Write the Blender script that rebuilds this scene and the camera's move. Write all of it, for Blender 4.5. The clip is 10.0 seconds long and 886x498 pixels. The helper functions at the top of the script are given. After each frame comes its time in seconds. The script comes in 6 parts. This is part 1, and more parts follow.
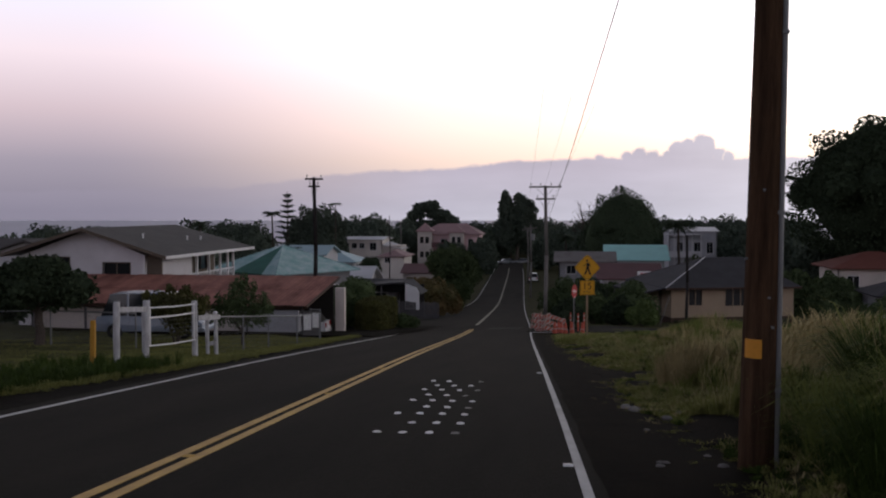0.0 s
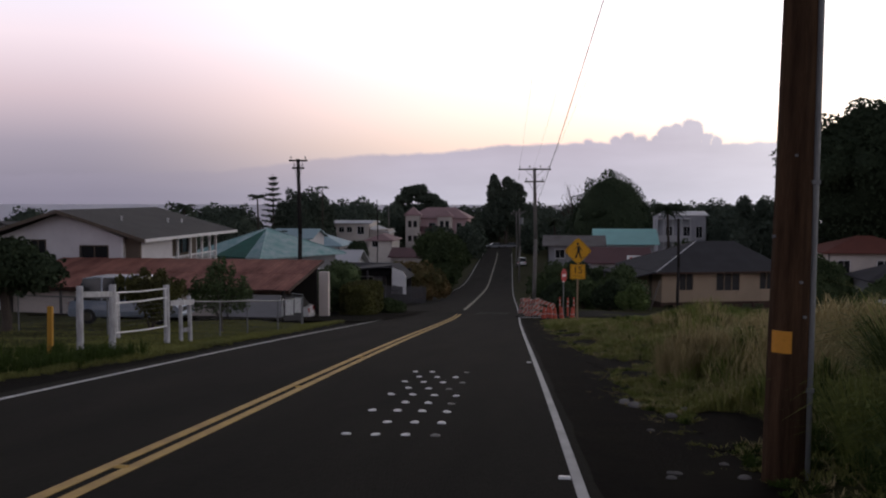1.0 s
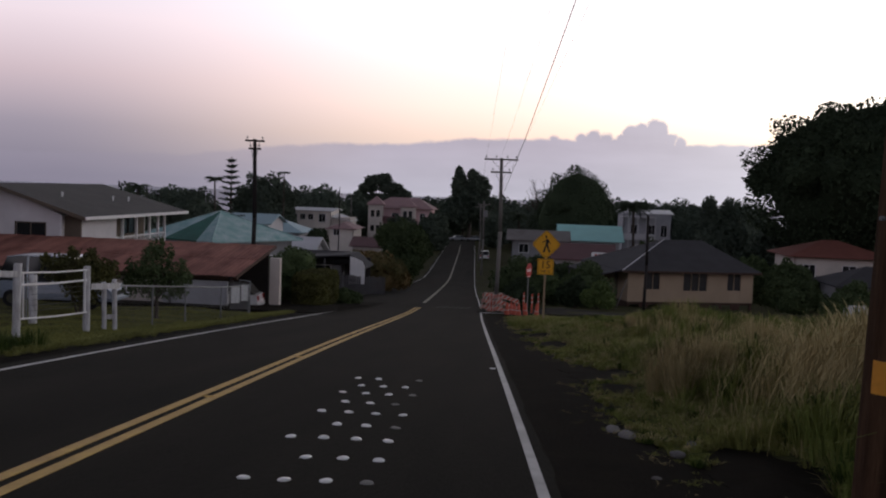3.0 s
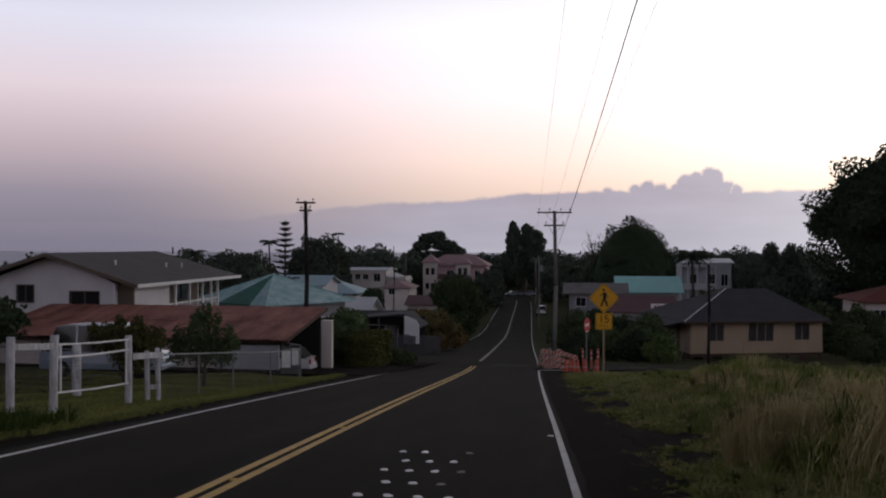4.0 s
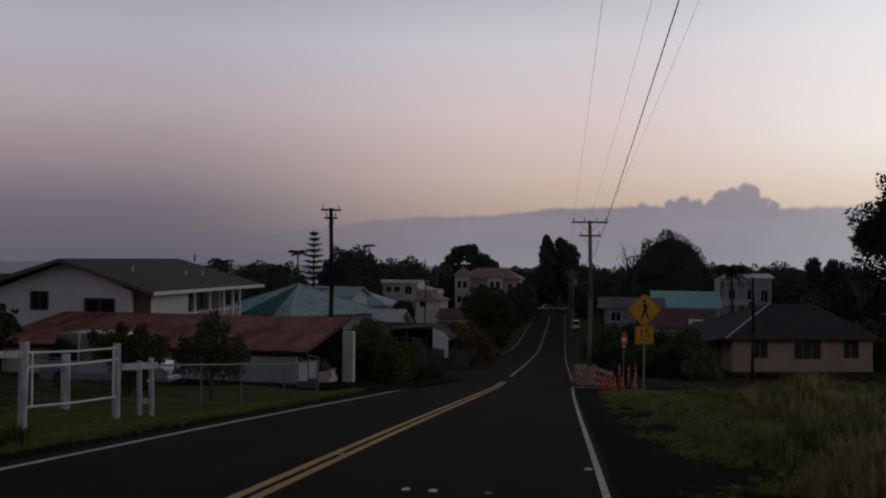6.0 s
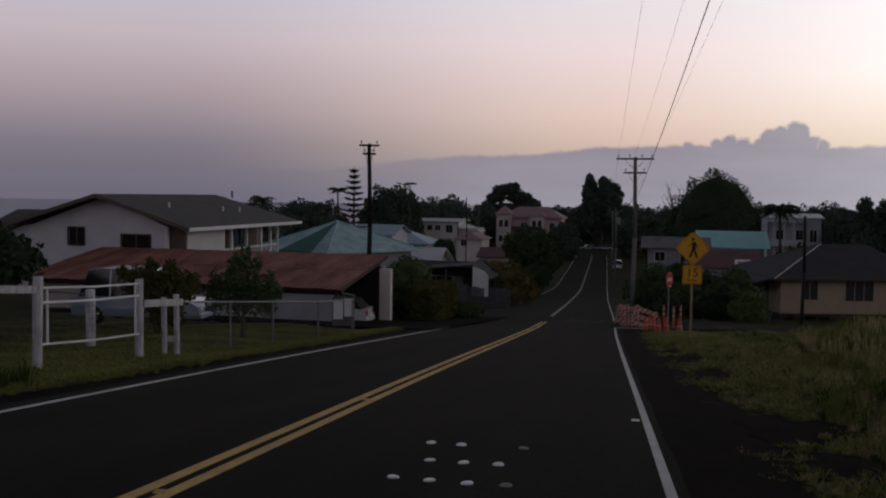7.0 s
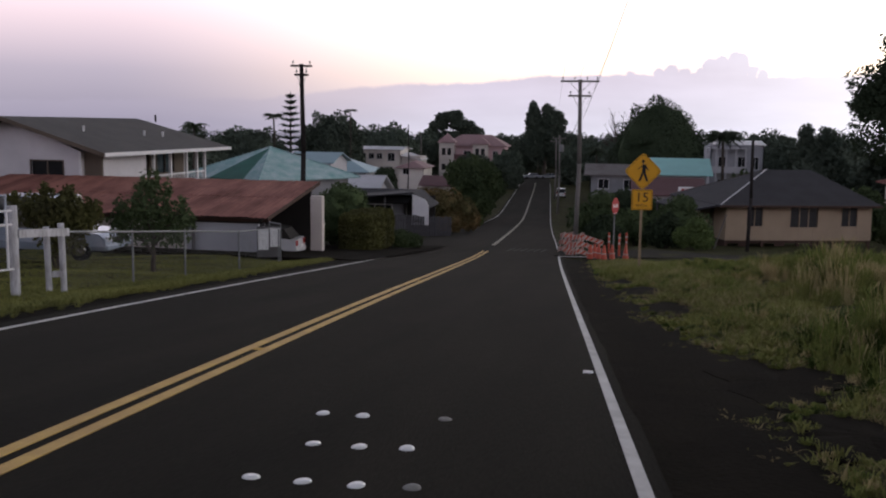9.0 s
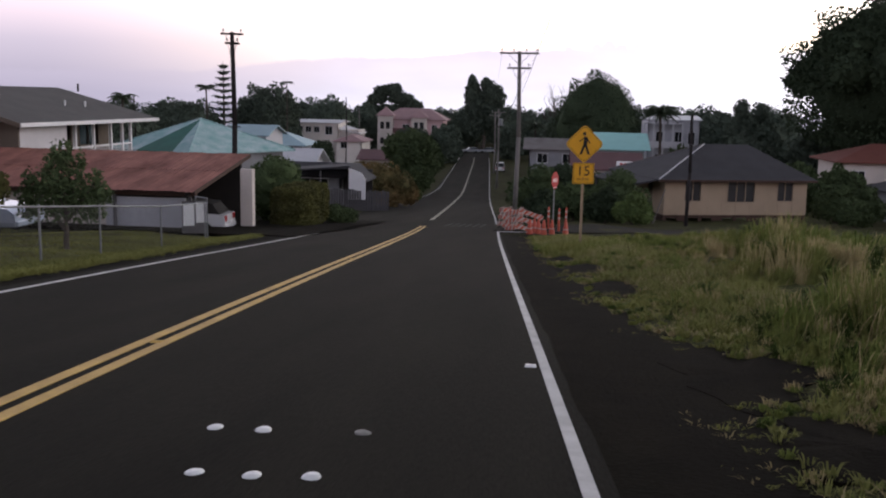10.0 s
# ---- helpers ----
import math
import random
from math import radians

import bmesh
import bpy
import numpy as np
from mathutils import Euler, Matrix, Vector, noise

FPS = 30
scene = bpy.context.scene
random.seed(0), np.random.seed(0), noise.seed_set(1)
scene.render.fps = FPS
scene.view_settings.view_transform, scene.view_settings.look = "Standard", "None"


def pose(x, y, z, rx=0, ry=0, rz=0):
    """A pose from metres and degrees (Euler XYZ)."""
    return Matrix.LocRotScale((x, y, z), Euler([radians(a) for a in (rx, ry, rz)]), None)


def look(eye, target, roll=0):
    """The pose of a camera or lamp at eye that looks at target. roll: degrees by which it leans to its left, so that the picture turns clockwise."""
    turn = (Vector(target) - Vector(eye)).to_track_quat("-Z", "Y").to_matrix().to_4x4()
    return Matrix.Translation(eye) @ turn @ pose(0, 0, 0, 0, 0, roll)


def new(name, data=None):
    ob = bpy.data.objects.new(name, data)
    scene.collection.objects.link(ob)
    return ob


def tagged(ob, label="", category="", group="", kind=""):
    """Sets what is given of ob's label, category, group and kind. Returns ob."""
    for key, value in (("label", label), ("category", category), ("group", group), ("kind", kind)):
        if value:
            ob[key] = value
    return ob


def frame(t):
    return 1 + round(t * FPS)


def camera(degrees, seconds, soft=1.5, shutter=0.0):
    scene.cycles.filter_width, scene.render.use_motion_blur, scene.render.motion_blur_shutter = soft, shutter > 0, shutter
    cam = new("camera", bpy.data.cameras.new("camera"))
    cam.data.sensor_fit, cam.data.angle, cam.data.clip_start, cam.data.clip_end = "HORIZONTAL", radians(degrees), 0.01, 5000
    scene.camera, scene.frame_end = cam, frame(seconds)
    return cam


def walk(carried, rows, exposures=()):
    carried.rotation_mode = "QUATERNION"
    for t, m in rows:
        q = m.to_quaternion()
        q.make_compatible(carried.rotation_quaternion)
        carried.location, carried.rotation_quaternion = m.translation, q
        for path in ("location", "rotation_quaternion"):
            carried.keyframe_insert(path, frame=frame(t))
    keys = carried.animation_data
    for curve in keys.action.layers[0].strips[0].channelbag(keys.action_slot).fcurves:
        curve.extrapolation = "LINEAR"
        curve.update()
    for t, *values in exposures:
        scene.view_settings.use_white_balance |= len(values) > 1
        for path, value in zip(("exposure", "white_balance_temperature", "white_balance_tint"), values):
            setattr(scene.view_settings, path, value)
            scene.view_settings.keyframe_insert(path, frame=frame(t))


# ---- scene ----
cam = camera(50.0, 10.0, soft=2.1)

PATH = [
    (0, (0.545, 0.294, 2.095), (0.263, 2.272, 2.014), -0.1),
    (0.2, (0.534, 0.572, 2.056), (0.256, 2.543, 1.866), 1.3),
    (0.3, (0.528, 0.709, 2.038), (0.264, 2.679, 1.817), 0.7),
    (0.5, (0.513, 0.976, 2.011), (0.296, 2.959, 1.876), 1.8),
    (0.7, (0.493, 1.232, 1.996), (0.251, 3.211, 1.836), -0.7),
    (0.8, (0.482, 1.358, 1.99), (0.238, 3.334, 1.808), -0.8),
    (1, (0.461, 1.61, 1.974), (0.203, 3.59, 1.86), -0),
    (1.2, (0.444, 1.869, 1.945), (0.171, 3.844, 1.782), 1.7),
    (1.3, (0.436, 1.999, 1.929), (0.156, 3.973, 1.766), 1.4),
    (1.5, (0.419, 2.256, 1.9), (0.162, 4.236, 1.783), 3.1),
    (1.7, (0.398, 2.504, 1.884), (0.151, 4.481, 1.716), 1.4),
    (1.8, (0.386, 2.627, 1.879), (0.142, 4.604, 1.71), 2.3),
    (2, (0.361, 2.878, 1.868), (0.093, 4.859, 1.798), 2.6),
    (2.2, (0.338, 3.144, 1.848), (0.112, 5.127, 1.722), 3.4),
    (3.3, (0.256, 4.623, 1.695), (0.092, 6.612, 1.566), 1.6),
    (3.5, (0.254, 4.842, 1.688), (0.07, 6.833, 1.615), 0.8),
    (3.7, (0.267, 5.036, 1.692), (0.049, 7.022, 1.614), 0.8),
    (3.8, (0.279, 5.13, 1.696), (0.03, 7.113, 1.606), -0.9),
    (4, (0.292, 5.333, 1.7), (-0.007, 7.311, 1.687), 0.1),
    (4.2, (0.291, 5.569, 1.688), (-0.071, 7.536, 1.72), 1.1),
    (4.3, (0.288, 5.695, 1.675), (-0.058, 7.664, 1.656), 0.8),
    (4.5, (0.279, 5.945, 1.643), (-0.004, 7.924, 1.716), 0.8),
    (4.7, (0.262, 6.179, 1.612), (-0.069, 8.151, 1.612), -0.3),
    (4.8, (0.251, 6.292, 1.597), (-0.089, 8.263, 1.608), -2.3),
    (5, (0.229, 6.521, 1.568), (-0.113, 8.49, 1.653), -1.9),
    (5.2, (0.208, 6.764, 1.538), (-0.143, 8.732, 1.594), -0.7),
    (6.3, (0.093, 8.212, 1.371), (-0.288, 10.175, 1.354), 0.9),
    (6.5, (0.066, 8.46, 1.345), (-0.341, 10.415, 1.232), 1.1),
    (6.7, (0.036, 8.695, 1.321), (-0.412, 10.643, 1.253), 1.3),
    (7, (0.004, 9.05, 1.288), (-0.448, 10.995, 1.175), 0.8),
    (7.2, (-0.001, 9.303, 1.265), (-0.446, 11.247, 1.109), 0.9),
    (7.3, (-0.003, 9.433, 1.252), (-0.416, 11.38, 1.059), 1.5),
    (7.5, (-0.014, 9.69, 1.222), (-0.397, 11.641, 1.009), 0),
    (7.7, (-0.049, 9.935, 1.185), (-0.403, 11.898, 1.04), 0.3),
    (7.8, (-0.07, 10.053, 1.166), (-0.435, 12.007, 0.944), -0.3),
    (8, (-0.1, 10.285, 1.134), (-0.45, 12.23, 0.827), -0.7),
    (8.2, (-0.106, 10.514, 1.113), (-0.443, 12.47, 0.875), 0.1),
    (8.3, (-0.106, 10.627, 1.105), (-0.441, 12.589, 0.908), 1.4),
    (8.5, (-0.112, 10.855, 1.082), (-0.432, 12.816, 0.859), 2.4),
    (8.7, (-0.137, 11.084, 1.046), (-0.444, 13.049, 0.838), 1.6),
    (8.8, (-0.152, 11.198, 1.026), (-0.454, 13.162, 0.804), 2),
    (9, (-0.168, 11.423, 0.991), (-0.5, 13.378, 0.732), 0.8),
    (9.2, (-0.167, 11.644, 0.97), (-0.487, 13.605, 0.743), 1.1),
    (9.3, (-0.167, 11.754, 0.963), (-0.494, 13.714, 0.739), 1.6),
    (9.5, (-0.166, 11.979, 0.947), (-0.5, 13.934, 0.689), 1.7),
    (9.7, (-0.178, 12.214, 0.923), (-0.474, 14.163, 0.587), 1.6),
    (9.8, (-0.191, 12.334, 0.908), (-0.452, 14.294, 0.606), 1.3),
    (10, (-0.223, 12.578, 0.876), (-0.427, 14.543, 0.566), 1.2),
]
walk(cam, [(t, look(eye, target, roll)) for t, eye, target, roll in PATH],
     [(0, -.12), (2.0, -.1), (3.5, -.33), (4.0, -.42), (4.5, -.66), (5.0, -.97), (6.3, -1.32), (6.5, -1.24), (7.0, -.95), (7.5, -.38), (8.0, .0), (8.5, .22), (9.0, .36), (9.5, .5), (10.0, .78)])

# ---- exposure of the walk is in the rows above; world and sun ----
def setup_world():
    w = bpy.data.worlds.new("dusk_sky")
    scene.world = w
    w.use_nodes = True
    nt = w.node_tree
    nt.nodes.clear()
    N, L = nt.nodes.new, nt.links.new

    def math_node(op, a, b=None, c=None, clamp=False):
        n = N("ShaderNodeMath")
        n.operation, n.use_clamp = op, clamp
        for k, v in enumerate((a, b, c)):
            if v is None:
                continue
            if isinstance(v, (int, float)):
                n.inputs[k].default_value = v
            else:
                L(v, n.inputs[k])
        return n.outputs[0]

    def ramp(fac, stops, smooth="LINEAR"):
        n = N("ShaderNodeValToRGB")
        n.color_ramp.interpolation = smooth
        e = n.color_ramp.elements
        while len(e) < len(stops):
            e.new(0.5)
        for el, (p, c) in zip(e, stops):
            el.position, el.color = p, (*c, 1)
        L(fac, n.inputs[0])
        return n.outputs[0]

    def mix(fac, a, b):
        n = N("ShaderNodeMix")
        n.data_type = "RGBA"
        L(fac, n.inputs[0])
        for s, v in ((n.inputs[6], a), (n.inputs[7], b)):
            if isinstance(v, tuple):
                s.default_value = (*v, 1)
            else:
                L(v, s)
        return n.outputs[2]

    tc = N("ShaderNodeTexCoord")
    sep = N("ShaderNodeSeparateXYZ")
    L(tc.outputs["Generated"], sep.inputs[0])
    X, Y, Z = sep.outputs
    elev = math_node("ARCSINE", Z)                      # radians
    az = math_node("ARCTAN2", X, Y)                     # 0 ahead, positive to the east
    e_fac = math_node("MULTIPLY", elev, 1 / 1.2, clamp=True)
    s = 1 / 1.2
    left = ramp(e_fac, [(0.0, (.27, .25, .33)), (.05 * s, (.42, .37, .45)), (.10 * s, (.76, .61, .67)), (.155 * s, (1.05, .89, .97)),
                        (.22 * s, (1.03, 1.02, 1.19)), (.4 * s, (.40, .43, .58)), (.75 * s, (.135, .14, .17)), (1.0, (.075, .08, .10))])
    right = ramp(e_fac, [(0.0, (.68, .63, .70)), (.05 * s, (1.25, .95, .79)), (.085 * s, (1.52, 1.17, 1.03)), (.15 * s, (1.66, 1.38, 1.38)),
                         (.22 * s, (1.52, 1.46, 1.55)), (.4 * s, (.47, .50, .64)), (.75 * s, (.135, .14, .17)), (1.0, (.075, .08, .10))])
    glow = ramp(e_fac, [(0.0, (.95, .88, .86)), (.06 * s, (1.95, 1.66, 1.33)), (.12 * s, (2.35, 2.22, 2.1)), (.25 * s, (2.1, 2.06, 2.16)),
                        (.45 * s, (.48, .49, .58)), (.75 * s, (.135, .14, .17)), (1.0, (.075, .08, .10))])
    mr = N("ShaderNodeMapRange")
    mr.interpolation_type = "SMOOTHSTEP"
    mr.inputs[1].default_value, mr.inputs[2].default_value = -0.52, 0.0
    L(az, mr.inputs[0])
    mr2 = N("ShaderNodeMapRange")
    mr2.interpolation_type = "SMOOTHSTEP"
    mr2.inputs[1].default_value, mr2.inputs[2].default_value = -0.08, 0.42
    L(az, mr2.inputs[0])
    ends = []
    for lo, hi in ((1.3, 2.9), (.9, 2.4)):
        m = N("ShaderNodeMapRange")
        m.interpolation_type = "SMOOTHSTEP"
        m.inputs[1].default_value, m.inputs[2].default_value, m.inputs[3].default_value, m.inputs[4].default_value = lo, hi, 1, 0
        L(az, m.inputs[0])
        ends.append(m.outputs[0])
    sky = mix(math_node("MULTIPLY", mr.outputs[0], ends[0]), left, right)
    sky = mix(math_node("MULTIPLY", mr2.outputs[0], ends[1]), sky, glow)
    # cloud bank over the sea, its top an uneven line
    azn = math_node("MULTIPLY_ADD", az, 1 / 1.2, 0.5, clamp=True)
    tops = [(-.60, .020), (-.36, .026), (-.275, .037), (-.2275, .042), (-.1325, .046), (-.073, .0527), (.006, .0556), (.089, .0566),
            (.166, .0535), (.217, .054), (.30, .056), (.6, .05)]
    top = ramp(azn, [(a / 1.2 + .5, (v * 10,) * 3) for a, v in tops])
    cur = N("ShaderNodeSeparateColor")
    L(top, cur.inputs[0])
    top = math_node("MULTIPLY", cur.outputs[0], 0.1)
    vor = N("ShaderNodeTexVoronoi")
    vor.feature = "SMOOTH_F1"
    vor.inputs["Scale"].default_value, vor.inputs["Smoothness"].default_value = 48, .4
    flat = N("ShaderNodeMapping")
    flat.inputs["Scale"].default_value = (1, 1, .45)
    L(tc.outputs["Generated"], flat.inputs[0])
    L(flat.outputs[0], vor.inputs["Vector"])
    amp = ramp(azn, [(a / 1.2 + .5, (v,) * 3) for a, v in ((-.5, .05), (-.05, .10), (.03, .16), (.08, .35), (.10, 1.0), (.145, 1.0), (.165, .3), (.3, .2))])
    ac = N("ShaderNodeSeparateColor")
    L(amp, ac.inputs[0])
    billow = math_node("MULTIPLY", math_node("MULTIPLY_ADD", vor.outputs["Distance"], -0.010, 0.005), ac.outputs[0])
    noise1 = N("ShaderNodeTexNoise")
    noise1.inputs["Scale"].default_value, noise1.inputs["Detail"].default_value, noise1.inputs["Roughness"].default_value = 55, 5, .6
    L(tc.outputs["Generated"], noise1.inputs["Vector"])
    puff = math_node("ADD", billow, math_node("MULTIPLY_ADD", noise1.outputs[0], 0.008, -0.004))
    bank = math_node("SUBTRACT", math_node("ADD", top, puff), elev)
    # cumulus heads that stand above the bank: (azimuth, elevation, radius)
    heads = None
    for a, e, r in ((.1248, .0644, .0138), (.1105, .0640, .0105), (.0997, .0618, .0105), (.0911, .0545, .0080), (.1490, .0520, .0085),
                    (.1396, .0560, .0085), (.0616, .0545, .0115), (.0500, .0535, .0090), (.0735, .0540, .0095), (.0215, .0520, .0072)):
        da, de = math_node("SUBTRACT", az, a), math_node("MAXIMUM", math_node("SUBTRACT", elev, e), 0.0)
        d = math_node("SQRT", math_node("ADD", math_node("MULTIPLY", da, da), math_node("MULTIPLY", de, de)))
        d = math_node("SUBTRACT", r, d)
        heads = d if heads is None else math_node("MAXIMUM", heads, d)
    noise3 = N("ShaderNodeTexNoise")
    noise3.inputs["Scale"].default_value, noise3.inputs["Detail"].default_value, noise3.inputs["Roughness"].default_value = 110, 4, .6
    L(tc.outputs["Generated"], noise3.inputs["Vector"])
    heads = math_node("ADD", heads, math_node("MULTIPLY_ADD", noise3.outputs[0], 0.009, -0.0045))
    depth = math_node("MAXIMUM", bank, heads)
    edge = math_node("MULTIPLY", depth, 260, clamp=True)
    soft = N("ShaderNodeMapRange")
    soft.interpolation_type = "SMOOTHSTEP"
    soft.inputs[1].default_value, soft.inputs[2].default_value = -0.42, -0.12
    L(az, soft.inputs[0])
    veil = math_node("MULTIPLY", edge, math_node("MULTIPLY_ADD", soft.outputs[0], .62, .3))
    low = math_node("MULTIPLY", depth, 14, clamp=True)
    noise2 = N("ShaderNodeTexNoise")
    noise2.inputs["Scale"].default_value, noise2.inputs["Detail"].default_value = 9, 4
    mp = N("ShaderNodeMapping")
    mp.inputs["Scale"].default_value = (1, 1, 5)
    L(tc.outputs["Generated"], mp.inputs[0])
    L(mp.outputs[0], noise2.inputs["Vector"])
    cl_a = mix(low, (.52, .48, .60), (.62, .60, .70))
    cl_b = mix(low, (.38, .34, .44), (.31, .29, .375))
    cl = mix(soft.outputs[0], cl_b, cl_a)
    mr3 = N("ShaderNodeMapRange")
    mr3.interpolation_type = "SMOOTHSTEP"
    mr3.inputs[1].default_value, mr3.inputs[2].default_value = 0.0, 0.4
    L(az, mr3.inputs[0])
    cl = mix(mr3.outputs[0], cl, (.90, .87, .97))
    vary = math_node("MULTIPLY_ADD", noise2.outputs[0], .3, .85)
    vm = N("ShaderNodeVectorMath")
    vm.operation = "SCALE"
    L(cl, vm.inputs[0])
    L(vary, vm.inputs["Scale"])
    sky = mix(veil, sky, vm.outputs[0])
    # the sky behind is darker than the one the sun has left
    back = N("ShaderNodeMapRange")
    back.inputs[1].default_value, back.inputs[2].default_value, back.inputs[3].default_value, back.inputs[4].default_value = -0.6, 0.75, .92, 1.0
    L(Y, back.inputs[0])
    vm2 = N("ShaderNodeVectorMath")
    vm2.operation = "SCALE"
    L(sky, vm2.inputs[0])
    L(back.outputs[0], vm2.inputs["Scale"])
    bg = N("ShaderNodeBackground")
    bg.inputs["Strength"].default_value = SKY_STRENGTH
    L(vm2.outputs[0], bg.inputs[0])
    out = N("ShaderNodeOutputWorld")
    L(bg.outputs[0], out.inputs[0])


SKY_STRENGTH = 1.0
setup_world()
sun_data = bpy.data.lights.new("sun", "SUN")
sun_data.energy, sun_data.angle, sun_data.color = 0.12, radians(40), (1, .86, .74)
sun = new("sun", sun_data)
sun.matrix_world = look((60, 120, 60), (0, 20, 0))

# ---- small helpers ----


def material(name, colour, rough=.8, vary=.25, scale=3.0, fine=40.0, bump=.15, metal=0.0, second=None, amount=.5, spec=.3, island=0.0, stretch=(1, 1, 1), coat=0.0):
    """A surface with variation at two scales; second: a colour that stains part of it; island: how far loose pieces differ."""
    m = bpy.data.materials.new(name)
    m.use_nodes = True
    nt = m.node_tree
    N, L = nt.nodes.new, nt.links.new
    b = nt.nodes["Principled BSDF"]
    tc, mp = N("ShaderNodeTexCoord"), N("ShaderNodeMapping")
    mp.inputs["Scale"].default_value = stretch
    L(tc.outputs["Object"], mp.inputs[0])

    def noise_node(sc, det):
        n = N("ShaderNodeTexNoise")
        n.inputs["Scale"].default_value, n.inputs["Detail"].default_value, n.inputs["Roughness"].default_value = sc, det, .6
        L(mp.outputs[0], n.inputs["Vector"])
        return n.outputs[0]

    big, small = noise_node(scale, 5), noise_node(fine, 3)
    r = N("ShaderNodeValToRGB")
    r.color_ramp.elements[0].position, r.color_ramp.elements[1].position = .5 - .28 * amount - .08, .5 + .3 * (1 - amount) + .08
    c2 = second or tuple(c * (1 - vary) for c in colour)
    r.color_ramp.elements[0].color, r.color_ramp.elements[1].color = (*c2, 1), (*colour, 1)
    L(big, r.inputs[0])
    hv = N("ShaderNodeHueSaturation")
    L(r.outputs[0], hv.inputs["Color"])
    mu = N("ShaderNodeMath")
    mu.operation = "MULTIPLY_ADD"
    L(small, mu.inputs[0])
    mu.inputs[1].default_value, mu.inputs[2].default_value = vary * 1.4, 1 - vary * .7
    last = mu.outputs[0]
    if island:
        g = N("ShaderNodeNewGeometry")
        oi = N("ShaderNodeObjectInfo")
        ad = N("ShaderNodeMath")
        ad.operation = "ADD"
        L(g.outputs["Random Per Island"], ad.inputs[0])
        L(oi.outputs["Random"], ad.inputs[1])
        m2 = N("ShaderNodeMath")
        m2.operation = "MULTIPLY_ADD"
        L(ad.outputs[0], m2.inputs[0])
        m2.inputs[1].default_value, m2.inputs[2].default_value = island, 1 - island
        m3 = N("ShaderNodeMath")
        m3.operation = "MULTIPLY"
        L(last, m3.inputs[0])
        L(m2.outputs[0], m3.inputs[1])
        last = m3.outputs[0]
    L(last, hv.inputs["Value"])
    L(hv.outputs[0], b.inputs["Base Color"])
    b.inputs["Roughness"].default_value, b.inputs["Metallic"].default_value = rough, metal
    b.inputs["Specular IOR Level"].default_value = spec
    b.inputs["Coat Weight"].default_value = coat
    if bump:
        bn = N("ShaderNodeBump")
        bn.inputs["Strength"].default_value, bn.inputs["Distance"].default_value = bump, .02
        L(small, bn.inputs["Height"])
        L(bn.outputs[0], b.inputs["Normal"])
    return m


ASPHALT = material("asphalt", (.0222, .0198, .0150), .97, .6, .9, 60, .5, second=(.0120, .0110, .0086), spec=.05, stretch=(1, .12, 1))
SHOULDER = material("old_asphalt_and_cinder", (.0118, .0094, .0062), 1.0, .5, 1.6, 24, .8, second=(.0054, .0043, .0030), spec=.03)
GRASS = material("grass_and_soil", (.060, .064, .025), 1.0, .4, .8, 25, .7, second=(.025, .021, .013), amount=.55, spec=.03)
BLADES = material("tall_grass_blades", (.120, .176, .038), .9, .45, .45, 6, 0, second=(.190, .176, .060), amount=.42, spec=.05, island=.25)
DRY = material("dry_seed_grass", (.43, .355, .185), .9, .35, .8, 8, 0, second=(.29, .23, .115), spec=.05, island=.3)
BLADES_DARK = material("dark_rank_grass_blades", (.050, .075, .017), .9, .4, .6, 6, 0, second=(.028, .044, .011), spec=.05, island=.3)
LAWN = material("lawn_blades", (.215, .215, .066), .9, .4, .4, 6, 0, second=(.135, .140, .050), spec=.05, island=.2)
WHITE_LINE = material("white_road_paint", (.62, .61, .60), .7, .18, 2.5, 45, .2, second=(.38, .37, .36), amount=.35)
YELLOW_LINE = material("yellow_road_paint", (.62, .40, .105), .7, .22, 2.5, 45, .2, second=(.40, .25, .08), amount=.4)
FADED = material("faded_centre_line_paint", (.34, .31, .25), .8, .2, 2.5, 45, .2, second=(.17, .155, .13), amount=.4)
OLD_PAINT = material("nearly_worn_off_paint", (.075, .074, .074), .9, .4, 6, 40, .2, second=(.045, .044, .045), spec=.05)
STUD_WHITE = material("glazed_ceramic", (.78, .78, .77), .25, .1, 8, 60, .05, spec=.5)
STUD_WORN = material("worn_ceramic", (.22, .215, .20), .6, .3, 12, 60, .2)
POLE_WOOD = material("creosoted_pole_wood", (.095, .054, .031), .95, .7, 2.2, 22, 1.0, second=(.022, .013, .009), amount=.6, stretch=(7, 7, .5), spec=.08)
POLE_GREY = material("weathered_pole_wood", (.19, .175, .165), .9, .35, 1.5, 18, .5, stretch=(6, 6, .8), spec=.15)
POLE_DARK = material("tarred_pole_wood", (.03, .026, .026), .9, .35, 1.5, 18, .5, stretch=(6, 6, .8), spec=.15)
POST_WHITE = material("peeling_white_wood", (.60, .60, .63), .85, .3, 3, 30, .4, second=(.24, .23, .23), amount=.45, stretch=(4, 4, .8))
BOARD_GREY = material("grey_fence_wood", (.11, .105, .11), .9, .3, 2, 30, .4, stretch=(3, 3, .6))
GALV = material("galvanised_steel", (.20, .205, .21), .6, .25, 4, 40, .1, metal=.25)
WIRE = material("weathered_wire", (.09, .092, .095), .6, .2, 4, 40, 0, metal=.4)
CABLE = material("black_cable", (.02, .02, .02), .6, .1, 4, 40, 0)
GLASS_INS = material("grey_porcelain", (.2, .2, .2), .3, .1, 10, 40, 0)
TAG = material("orange_reflective_tag", (.62, .27, .03), .5, .15, 20, 60, .05)
SIGN_YELLOW = material("yellow_sign_face", (.66, .33, .015), .5, .12, 4, 30, .03)
